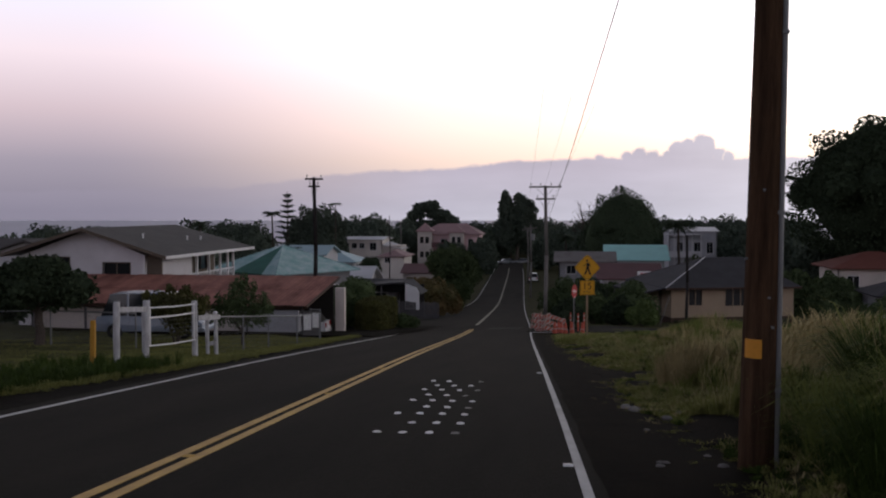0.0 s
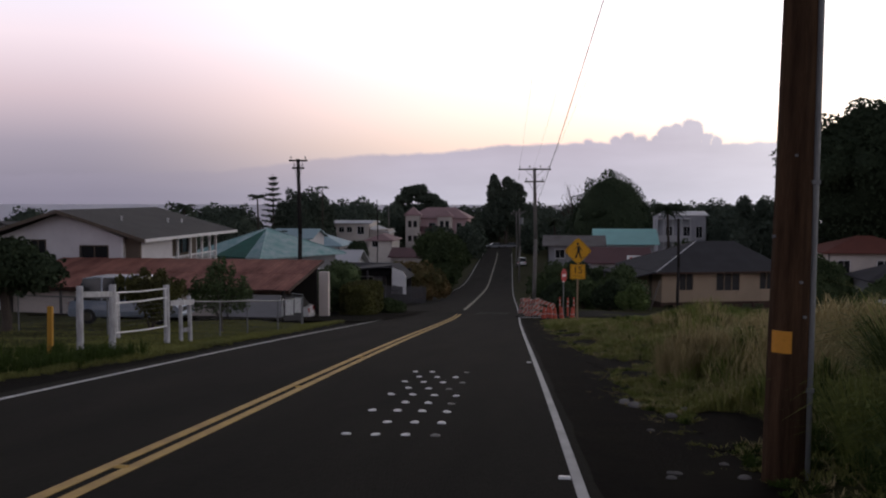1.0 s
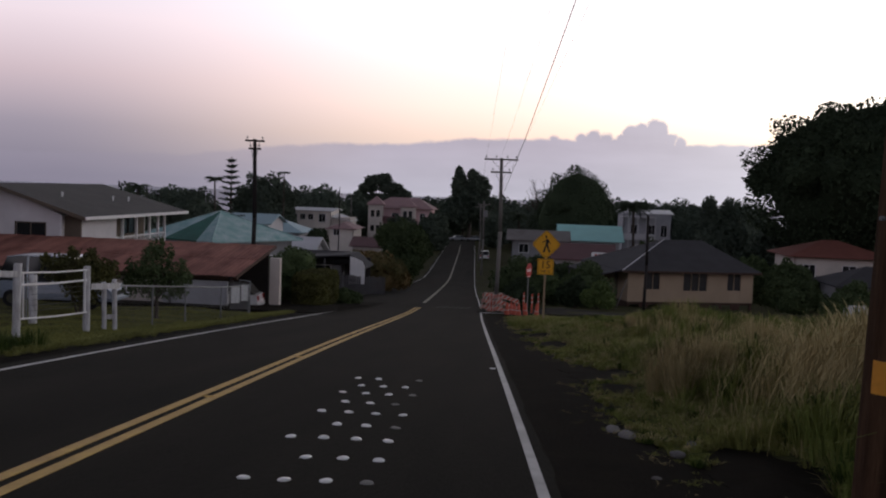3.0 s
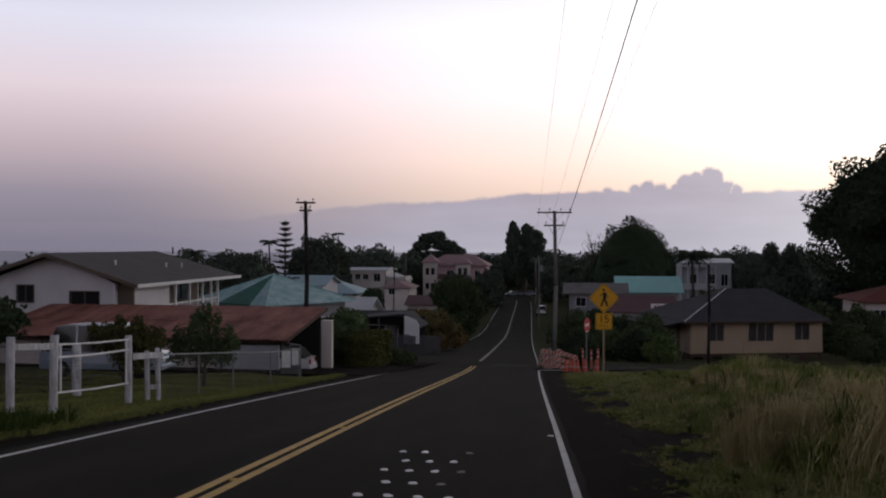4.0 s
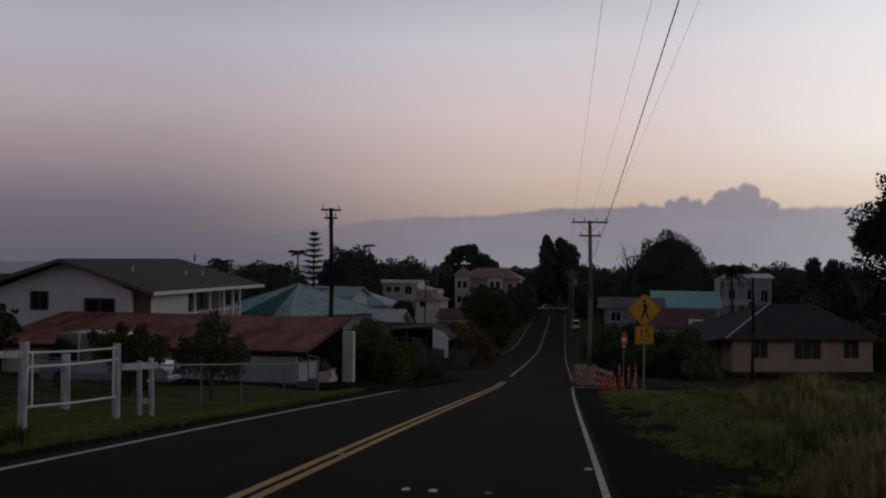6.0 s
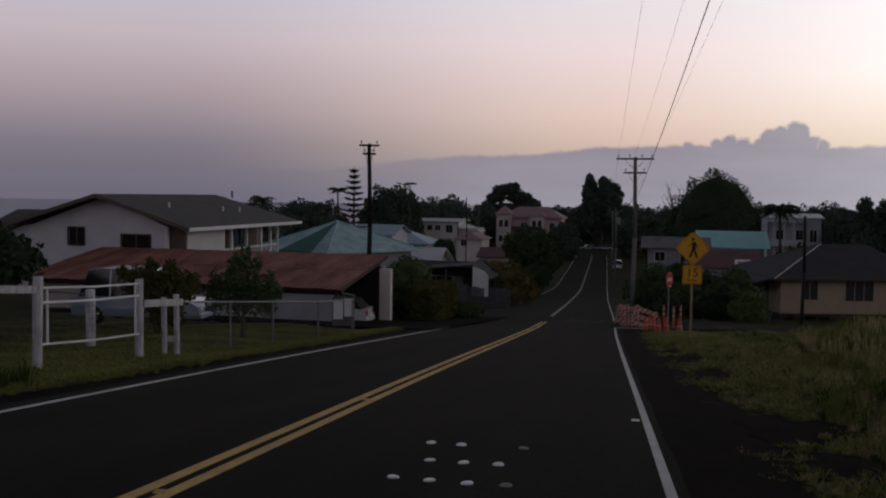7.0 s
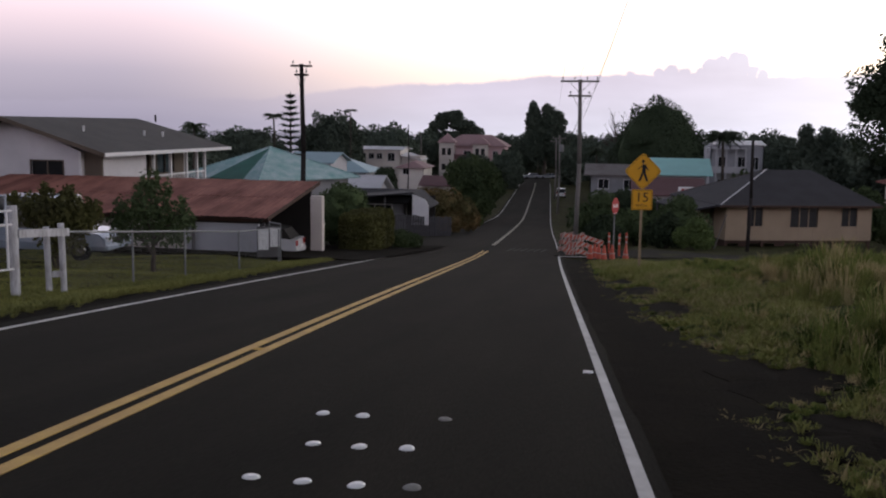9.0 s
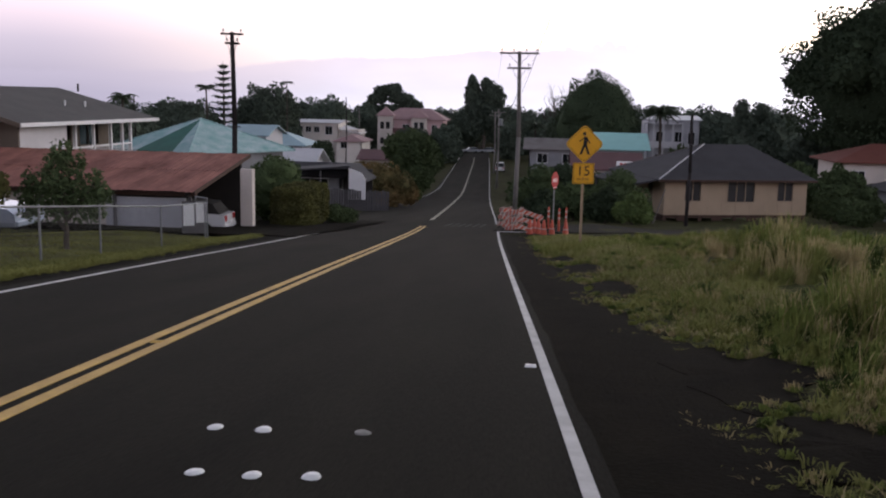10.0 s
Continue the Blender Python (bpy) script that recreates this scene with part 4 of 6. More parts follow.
def simple_house(label, x0, x1, y0, y1, floor, eave, ridge, axis, wall, roof, over=.5, front=(), side=(), name="house", rz=0.0, frame=TRIM_WHITE, base=None, fascia=None, sidex=0, panes=2):
    """A house with a gable roof (axis 'x' or 'y' for its ridge) or a hip roof ('h'). front: windows on the face towards -y as
    (x0, x1, z0, z1) from its left lower corner; side: on the face x1 (sidex 1) or x0."""
    cx, cy = (x0 + x1) / 2, (y0 + y1) / 2
    g = gz(cx, cy) - .1
    h = thing(name, label, "house", pose(cx, cy, 0, 0, 0, rz))
    a, b, c, d = x0 - cx, x1 - cx, y0 - cy, y1 - cy
    low = min(g, floor)
    sh = floor - low
    up = lambda q: [(w[0], w[1], w[2] + sh, w[3] + sh) for w in q]
    H = eave - low
    mf = pose(a, c, low)
    part("front_wall", [moved(s, mf) for s in wall_panel(b - a, H, up(front))], wall, h)
    for w in up(front):
        window(h, mf, *w, frame=frame, panes=panes)
    mr = pose(b, c, low, 0, 0, 90)
    part("side_wall", [moved(s, mr) for s in wall_panel(d - c, H, up(side) if sidex else ())], wall, h)
    ml = pose(a, d, low, 0, 0, -90)
    part("side_wall", [moved(s, ml) for s in wall_panel(d - c, H, up(side) if not sidex else ())], wall, h)
    for w in up(side):
        window(h, mr if sidex else ml, *w, frame=frame, panes=panes)
    part("back_wall", moved(box(a + .16, b - .16, d - .15, d, low, eave), Matrix()), wall, h)
    part("floor_slab", box(a + .16, b - .16, c + .16, d - .16, floor - .2, floor), INNER_SHADE, h)
    A, B, C, D = a - over, b + over, c - over, d + over
    drop = (ridge - eave) * over / ((d - c) / 2 if axis != "y" else (b - a) / 2)
    e = eave - drop + .05
    t = .12
    if axis == "x":
        part("roof", slab([(A, C, e), (B, C, e), (B, 0, ridge), (A, 0, ridge)], t), roof, h)
        part("roof", slab([(A, 0, ridge), (B, 0, ridge), (B, D, e), (A, D, e)], t), roof, h)
        for xx in (a, b - .15):
            part("gable", ([(xx, c, eave), (xx, d, eave), (xx, 0, ridge - .12), (xx + .15, c, eave), (xx + .15, d, eave), (xx + .15, 0, ridge - .12)],
                 [(0, 1, 2), (5, 4, 3), (0, 3, 4, 1), (1, 4, 5, 2), (2, 5, 3, 0)]), wall, h)
    elif axis == "y":
        part("roof", slab([(A, C, e), (0, C, ridge), (0, D, ridge), (A, D, e)], t), roof, h)
        part("roof", slab([(0, C, ridge), (B, C, e), (B, D, e), (0, D, ridge)], t), roof, h)
        for yy in (c, d - .15):
            part("gable", ([(a, yy, eave), (b, yy, eave), (0, yy, ridge - .12), (a, yy + .15, eave), (b, yy + .15, eave), (0, yy + .15, ridge - .12)],
                 [(0, 1, 2), (5, 4, 3), (0, 3, 4, 1), (1, 4, 5, 2), (2, 5, 3, 0)]), wall, h)
    else:
        w, dd = B - A, D - C
        k = max(0.0, (w - dd) / 2)
        ky = max(0.0, (dd - w) / 2)
        P0, P1 = (-k, -ky, ridge), (k, ky, ridge)
        part("roof", slab([(A, C, e), (B, C, e), P1 if k else P0, P0], t), roof, h)
        part("roof", slab([(B, D, e), (A, D, e), P0 if k else P1, P1], t), roof, h)
        part("roof", slab([(A, D, e), (A, C, e), P0] + ([P1] if ky else []), t), roof, h)
        part("roof", slab([(B, C, e), (B, D, e), P1] + ([P0] if ky else []), t), roof, h)
    if fascia:
        part("fascia", box(A, B, C - .03, C, e - .18, e + .02), fascia, h)
    return h


def white_house():
    """The two-storey white house above the carport: long gable roof, porch on the road side."""
    h = thing("house", "two-storey white house with a low brown gable roof and porch", "house", pose(-28.2, 60, 0))
    dx, dy = 28.2, -60
    L = lambda x, y: (x + dx, y + dy)
    g, ev, rd = -5.9, -.62, 1.12
    xl, xr, yf, yb = -32.7, -23.75, 53.0, 66.6
    # gable wall towards the camera with two windows; set-back end strip, its shade painted brown
    m = Matrix.Translation((xl + dx, yf + dy, g))
    holes = [(2.35, 3.3, -1.55 - g, -.66 - g), (5.45, 7.1, -1.75 - g, -.97 - g)]
    part("gable_wall", [moved(s, m) for s in wall_panel(8.0, ev - g, holes)], WALL_WHITE, h)
    for w in holes:
        window(h, m, *w, frame=BROWN_AND_SHADE, panes=2)
    part("gable_top", ([(xl + dx, yf + dy, ev), (xr - .95 + dx, yf + dy, ev), (xr - .95 + dx, yf + dy, ev + .12), (0, yf + dy, rd - .12),
                        (xl + dx, yf + dy + .15, ev), (xr - .95 + dx, yf + dy + .15, ev), (xr - .95 + dx, yf + dy + .15, ev + .12), (0, yf + dy + .15, rd - .12)],
                       [(0, 1, 2, 3), (7, 6, 5, 4), (0, 4, 5, 1), (1, 5, 6, 2), (2, 6, 7, 3), (3, 7, 4, 0)]), WALL_WHITE, h)
    part("shaded_entry_wall", box(xr - .95 + dx, xr + dx, yf + .25 + dy, yf + .4 + dy, g, ev + .1), BROWN_AND_SHADE, h, "set-back entry wall with its shade painted brown")
    part("corner_post", box(xr - .95 + dx - .07, xr - .95 + dx + .05, yf + dy - .02, yf + dy + .26, g, ev + .1), TRIM_WHITE, h)
    # road side: plain wall, then a recessed porch with posts and railing
    part("side_wall", box(xr - .15 + dx, xr + dx, yf + .4 + dy, 57.7 + dy, g, ev), WALL_WHITE, h)
    mp = pose(xr - 2.0 + dx, 57.7 + dy, g, 0, 0, 90)
    ph = [(.4, 1.3, 3.1, 5.1), (2.2, 4.2, 3.9, 5.0), (5.2, 7.4, 3.9, 5.0)]
    # shade of the recess behind the posts is put into this wall's brown
    part("porch_wall", [moved(s, mp) for s in wall_panel(8.8, ev - g, ph)], BROWN_AND_SHADE, h, "wall behind the porch, brown in place of the recess's shade")
    part("curtain", moved(box(2.25, 2.75, .055, .066, 3.9, 5.0), mp), WALL_HOUSE, h, "pale drawn curtain")
    window(h, mp, *ph[1], frame=BROWN_AND_SHADE)
    window(h, mp, *ph[2], frame=BROWN_AND_SHADE)
    door = part("door", moved(box(.4, 1.3, .03, .08, 3.1, 5.1), mp), BROWN_AND_SHADE, h, "brown porch door")
    part("door_handle", moved(tube((1.2, -.03, 4.1), (1.2, .03, 4.1), .03, .03, 8), mp), CHROME, door)
    part("porch_return", box(xr - 2.0 + dx, xr - .15 + dx, 57.55 + dy, 57.7 + dy, g, ev), WALL_WHITE, h)
    part("porch_floor", box(xr - 2.0 + dx, xr + .1 + dx, 57.7 + dy, 65.2 + dy, -2.95, -2.8), BASE_DARK, h)
    part("porch_base", box(xr - .2 + dx, xr + dx, 57.7 + dy, 65.2 + dy, g, -2.95), WALL_WHITE, h)
    for y in (58.6, 60.6, 62.6, 64.0, 65.1):
        part("porch_post", box(xr - .12 + dx, xr + .02 + dx, y - .07 + dy, y + .07 + dy, -2.8, ev), TRIM_WHITE, h)
    part("rail", box(xr - .09 + dx, xr - .02 + dx, 57.7 + dy, 65.1 + dy, -1.95, -1.87), TRIM_WHITE, h)
    for k in range(36):
        y = 57.85 + .2 * k
        part("baluster", box(xr - .075 + dx, xr - .045 + dx, y - .015 + dy, y + .015 + dy, -2.8, -1.95), TRIM_WHITE, h)
    part("back_wall", box(xl + dx, xr - 2.0 + dx, yb - .15 + dy, yb + dy, g, ev), WALL_WHITE, h)
    part("side_wall", box(xl + dx, xl + .15 + dx, yf + .15 + dy, yb - .15 + dy, g, ev), WALL_WHITE, h)
    part("back_gable", ([(xl + dx, yb + dy, ev), (xr + dx, yb + dy, ev), (0, yb + dy, rd - .1), (xl + dx, yb - .15 + dy, ev), (xr + dx, yb - .15 + dy, ev), (0, yb - .15 + dy, rd - .1)],
                        [(0, 1, 2), (5, 4, 3), (0, 3, 4, 1), (1, 4, 5, 2), (2, 5, 3, 0)]), WALL_WHITE, h)
    X0, X1, Y0, Y1, e = -33.6 + dx, -22.95 + dx, 52.1 + dy, 67.1 + dy, -.52
    part("roof", slab([(X0, Y0, e), (0, Y0, rd), (0, Y1 - 1.7, rd), (X0, Y1, e)], .10), ROOF_BROWN, h)
    part("roof", slab([(0, Y0, rd), (X1, Y0, e), (X1, Y1, e), (0, Y1 - 1.7, rd)], .10), ROOF_BROWN, h)
    part("roof", slab([(X0, Y1, e), (0, Y1 - 1.7, rd), (X1, Y1, e)], .10), ROOF_BROWN, h)
    part("fascia", box(X1 + .004, X1 + .05, Y0, Y1, e - .17, e + .01), TRIM_WHITE, h, "white eave board")
    part("soffit", box(X1 - .9, X1, Y0 + 1.2, Y1, e - .18, e - .125), TRIM_WHITE, h)
    for s in (-1, 1):
        xe = X0 if s < 0 else X1
        part("rake_board", slab([(xe, Y0 - .04, e + .01), (0, Y0 - .04, rd + .01), (0, Y0 - .005, rd + .01), (xe, Y0 - .005, e + .01)], .2), BROWN_AND_SHADE, h)
    for x, y in ((-26.0, 55.6), (-25.2, 60.4), (-25.0, 62.2)):
        z = rd + (e - rd) * (x + 28.2) / (28.2 - 22.95)
        part("vent_pipe", [tube((x + dx, y + dy, z - .1), (x + dx, y + dy, z + .22), .05, .05, 8), tube((x + dx, y + dy, z + .22), (x + dx, y + dy, z + .27), .08, .06, 8)], TRIM_WHITE, h)
    part("vent_pipe", tube((.6, 6.6, rd - .2), (.6, 6.6, rd + .25), .06, .06, 8), POLE_DARK, h)
    return h


def carport():
    """The low shed with the rusted roof: long block wall, open end towards the road."""
    c = thing("carport", "long open carport with a rusted red iron roof", "carport", pose(-20, 49, 0))
    dx, dy = 20, -49
    g = float(along(48)) - .35
    x0, x1, yf, yb, zf, zb = -28.0, -12.75, 45.7, 52.4, -2.60, -1.62
    part("block_wall", [box(-16.4 + dx, -13.35 + dx, 46.3 + dy, 46.45 + dy, g, -2.92)], WALL_BLOCK, c, "grey painted low wall")
    part("front_wall", [box(x0 + .3 + dx, -16.4 + dx, 46.9 + dy, 47.05 + dy, g, -2.95)], WALL_CREAM, c)
    # inner shade of the carport put into the colour of these walls and rafters
    part("back_wall", box(x0 + .3 + dx, -13.05 + dx, 52.0 + dy, 52.15 + dy, g - .5, -1.85), INNER_SHADE, c)
    part("end_wall", box(x0 + .15 + dx, x0 + .3 + dx, 46.4 + dy, 52.15 + dy, g, -2.7), INNER_SHADE, c)
    part("end_pier", cbox(-12.33 + dx, -11.82 + dx, 49.65 + dy, 50.0 + dy, -5.4, -2.03, .02), WALL_CREAM, c, "whitewashed pier of the open end")
    part("floor", box(x0 + .3 + dx, -13.0 + dx, 46.5 + dy, 52.0 + dy, g - .3, g + .06), SOIL, c)
    for k, x in enumerate(np.linspace(x0 + .4, -13.1, 6)):
        part("post", box(x - .05 + dx, x + .05 + dx, 46.15 + dy, 46.25 + dy, g, -2.70), BOARD_GREY, c)
        part("rafter", slab([(x - .05 + dx, yf + .1 + dy, zf - .06), (x + .05 + dx, yf + .1 + dy, zf - .06), (x + .05 + dx, yb - .1 + dy, zb - .06), (x - .05 + dx, yb - .1 + dy, zb - .06)], .12), INNER_SHADE, c)
    part("eave_beam", box(x0 + .1 + dx, x1 - .1 + dx, 46.12 + dy, 46.27 + dy, -2.82, -2.70), BASE_DARK, c)
    part("barge_board", slab([(x1 - .02 + dx, yf + dy, zf + .015), (x1 + .02 + dx, yf + dy, zf + .015), (x1 + .02 + dx, yb + dy, zb + .015), (x1 - .02 + dx, yb + dy, zb + .015)], .13), BASE_DARK, c)
    # corrugated sheets, two rows
    rr = random.Random(11)
    sheet_w, rows = .66, 2
    n = int((x1 - x0) / sheet_w)
    for j in range(rows):
        for k in range(n):
            a, b = x0 + k * sheet_w, x0 + (k + 1) * sheet_w + .05
            lo, hi = (0, .54) if j == 0 else (.5, 1.0)
            lo -= rr.uniform(0, .012) if j == 0 else 0
            v, f = [], []
            m = 13
            lift = .016 * (k % 2) + .02 * j + rr.uniform(0, .012)
            for q in (lo, hi):
                y, z = yf + (yb - yf) * q, zf + (zb - zf) * q
                for i in range(m):
                    x = a + (b - a) * i / (m - 1)
                    v.append((x + dx, y + dy, z + lift + .011 * math.sin(i * math.pi / 2)))
            v += [(x, y, z - .006) for x, y, z in v]
            for i in range(m - 1):
                f += [(i, i + 1, m + i + 1, m + i), (2 * m + i, 3 * m + i, 3 * m + i + 1, 2 * m + i + 1), (i, 2 * m + i, 2 * m + i + 1, i + 1)]
            f += [(0, m, 3 * m, 2 * m), (m - 1, 3 * m - 1, 4 * m - 1, 2 * m - 1)]
            part("roof_sheet", (v, f), RUST, c)
    return c


def hip_house():
    """The tan bungalow on posts with the dark hip roof."""
    h = thing("house", "tan wooden bungalow with dark hip roof on crawl-space posts", "house", pose(7.75, 76.0, 0, 0, 0, 15.5))
    Lw, D = 10.1, 8.2
    fl, ev = -6.32, -3.78
    holes = [(1.42, 2.5, .95, 2.36), (4.42, 6.32, .88, 2.36), (7.98, 9.08, .95, 2.36)]
    m = pose(0, 0, fl)
    part("front_wall", [moved(s, m) for s in wall_panel(Lw, ev - fl, holes)], WALL_TAN, h)
    for k, w in enumerate(holes):
        window(h, m, *w, frame=WALL_TAN, pane=CURTAIN, panes=(2, 3, 2)[k])
    ml = pose(0, D, fl, 0, 0, -90)
    lh = [(1.5, 2.6, .95, 2.3), (5.2, 6.1, .05, 2.1)]
    part("side_wall", [moved(s, ml) for s in wall_panel(D - .15, ev - fl, lh)], WALL_TAN, h)
    window(h, ml, *lh[0], frame=WALL_TAN)
    part("door", moved(box(5.2, 6.1, .05, .1, .05, 2.1), ml), BROWN_AND_SHADE, h, "brown side door")
    part("side_wall", box(Lw - .15, Lw, .15, D, fl, ev), WALL_TAN, h)
    part("back_wall", box(.15, Lw - .15, D - .15, D, fl, ev), WALL_TAN, h)
    part("floor", box(.15, Lw - .15, .15, D - .15, fl - .2, fl), BASE_DARK, h)
    for k in range(9):
        x = .1 + (Lw - .2) * k / 8
        part("crawl_board", box(x - .36, x + .36, .12, .16, -7.4, fl - .02) if k % 2 else box(x - .09, x + .09, .02, .2, -7.4, fl - .02), BASE_DARK, h)
    part("crawl_board", box(.02, .06, .3, D, -7.4, fl - .02), BASE_DARK, h)
    for k in range(11):
        part("siding_batten", box(Lw * k / 10 - .02, Lw * k / 10 + .02, -.018, -.001, fl, fl + .85), WALL_TAN, h)
    o, rz_ = .75, -1.80
    e = ev - .15
    A, B, C, Dd = -o, Lw + .3, -o, D + o
    y0 = (C + Dd) / 2
    P0, P1 = (A + 5.2, y0, rz_), (B - 2.7, y0, rz_)
    part("roof", slab([(A, C, e), (B, C, e), P1, P0], .12), ROOF_DARK, h)
    part("roof", slab([(B, C, e), (B, Dd, e), P1], .12), ROOF_DARK, h)
    part("roof", slab([(B, Dd, e), (A, Dd, e), P0, P1], .12), ROOF_DARK, h)
    part("roof", slab([(A, Dd, e), (A, C, e), P0], .12), ROOF_DARK, h)
    part("ridge_cap", path_tube([Vector((A, C, e + .02)), Vector(P0) + Vector((0, 0, .03))], [.04, .04], 6), ROOF_PALE, h, "pale metal hip cap")
    part("ridge_cap", path_tube([Vector((A, Dd, e + .02)), Vector(P0) + Vector((0, 0, .03))], [.035, .035], 6), ROOF_WEATHERED, h)
    part("fascia", box(A, B, C - .03, C - .003, e - .14, e + .0), BASE_DARK, h)
    # lean-to porch on the side of the side street
    part("porch_roof", slab([(-2.1, .9, -4.42), (A - .01, -.3, e - .02), (A - .01, 8.0, e - .02), (-2.1, 8.4, -4.42)], .1), ROOF_DARK, h)
    for y in (1.4, 4.8, 8.2):
        part("porch_post", box(-1.98, -1.86, y, y + .12, -7.3, -4.46), BOARD_GREY, h)
    return h


white_house()
carport()
hip_house()


def teal_house():
    h = thing("house", "house with a faded teal pyramid roof, dark green on one slope", "house", pose(-23.4, 75.4, 0, 0, 0, 58))
    g, e, a = gz(-23.6, 75.6), -2.72, 4.45
    ap = (0, 0, -.72)
    b = a - .6
    part("front_wall", [moved(s, pose(-b, -b, g)) for s in wall_panel(2 * b, e - g, [(1.2, 2.4, 1.6, 2.7), (5, 6.4, 1.6, 2.7)])], WALL_GREY, h)
    for w in ((1.2, 2.4, 1.6, 2.7), (5, 6.4, 1.6, 2.7)):
        window(h, pose(-b, -b, g), *w)
    part("side_wall", box(-b, -b + .15, -b + .15, b, g, e), WALL_GREY, h)
    part("side_wall", box(b - .15, b, -b + .15, b, g, e), WALL_GREY, h)
    part("back_wall", box(-b + .15, b - .15, b - .15, b, g, e), WALL_GREY, h)
    q = lambda t: (-a + 2 * a * t, -a, e)
    part("roof", slab([(-a, -a, e), (a, -a, e), ap], .1), TEAL_PALE, h)
    part("roof", slab([(a, -a, e), (a, a, e), ap], .1), TEAL_PALE, h)
    part("roof", slab([(a, a, e), (-a, a, e), ap], .1), TEAL_PALE, h)
    part("roof", slab([(-a, a, e), (-a, a * .2, e), ap], .1), TEAL_PALE, h)
    part("roof", slab([(-a, a * .2, e), (-a, -a * .62, e), ap], .1), TEAL_DARK, h, "dark green painted slope")
    part("roof", slab([(-a, -a * .62, e), (-a, -a, e), ap], .1), TEAL_PALE, h)
    for x, y in ((-a, -a), (a, -a), (a, a), (-a, a)):
        part("hip_cap", path_tube([Vector((x, y, e + .01)), Vector(ap) + Vector((0, 0, .02))], [.06, .06], 6), TEAL_PALE, h)
    return h


teal_house()

# houses further down the hill
simple_house("low grey house with a dark roof", -19.2, -14.6, 79.5, 84, -6.9, -4.6, -3.85, "x", WALL_GREY, ROOF_DARK, .35, [(1, 3.6, .9, 2.0)])
hw = thing("shed", "open shed with a white gable end", "shed", pose(-13.5, 77.5, 0))
part("gable_end", extrude([(.05, -6.0), (1.2, -6.0), (1.2, -4.6), (.95, -4.2), (.05, -3.85)], -.96, -.85), TRIM_WHITE, hw, "white gable end board")
part("roof", slab([(-4.2, -.9, -4.12), (0, -.9, -3.72), (0, 3, -3.72), (-4.2, 3, -4.12)], .1), ROOF_DARK, hw)
part("roof", slab([(0, -.9, -3.72), (1.25, -.9, -4.72), (1.25, 3, -4.72), (0, 3, -3.72)], .1), ROOF_DARK, hw)
part("back_wall", box(-4, 1, 2.8, 2.95, -7.4, -4.2), INNER_SHADE, hw)
for x in (-4.0, -2.0):
    part("post", box(x - .06, x + .06, -.7, -.58, -7.3, -4.15), BOARD_GREY, hw)
simple_house("white house with a pale metal roof", -32, -22.5, 101, 108, -7.6, -5.6, -4.1, "x", WALL_PALE, ROOF_PALE, .7, [(1, 2.4, .8, 1.6), (5, 6.4, .8, 1.6)])
simple_house("white house with a pale blue metal roof", -42.6, -35.6, 150, 158, -8.6, -5.9, -4.4, "h", WALL_PALE, ROOF_BLUE, .8, [(1, 2.2, 1.1, 2.2), (4.4, 5.6, 1.1, 2.2)])
simple_house("small white house with a blue-green roof", -36.6, -31.6, 118, 125, -6.2, -3.4, -2.4, "x", WALL_PALE, ROOF_BLUE, .5, [(1, 2.2, 1, 2.1), (3.4, 4.6, 1, 2.1)])
wb = simple_house("cream two-storey house with a flat pale roof", -52.0, -41.2, 200, 209, -9.8, -4.05, -3.55, "x", WALL_HOUSE, ROOF_PALE, .6,
                  [(.8, 1.9, 3.8, 4.9), (2.5, 3.6, 3.8, 4.9), (4.2, 5.3, 3.8, 4.9), (5.9, 7.0, 3.8, 4.9), (8.2, 9.6, 3.4, 5.0)], [(1, 2.2, 3.4, 4.8), (4, 5.2, 3.4, 4.8)], sidex=1)
part("wing", box(5.45, 9.4, -3.9, 3, -13, -5.4), WALL_CREAM, wb)
part("wing_roof", slab([(5.45, -4.4, -5.3), (9.8, -4.4, -6.0), (9.8, 3, -6.0), (5.45, 3, -4.6)], .15), ROOF_PALE, wb)
simple_house("low house with a pale dusty roof", -39.5, -34.5, 190, 199, -9.5, -7.1, -6.0, "h", WALL_HOUSE, ROOF_PINK, .6, [(1, 2.2, 1.0, 2.1)])
simple_house("low house with a dull maroon roof", -30.5, -20, 168, 176, -10.5, -8.9, -7.6, "x", WALL_CREAM, ROOF_MAROON, .6)


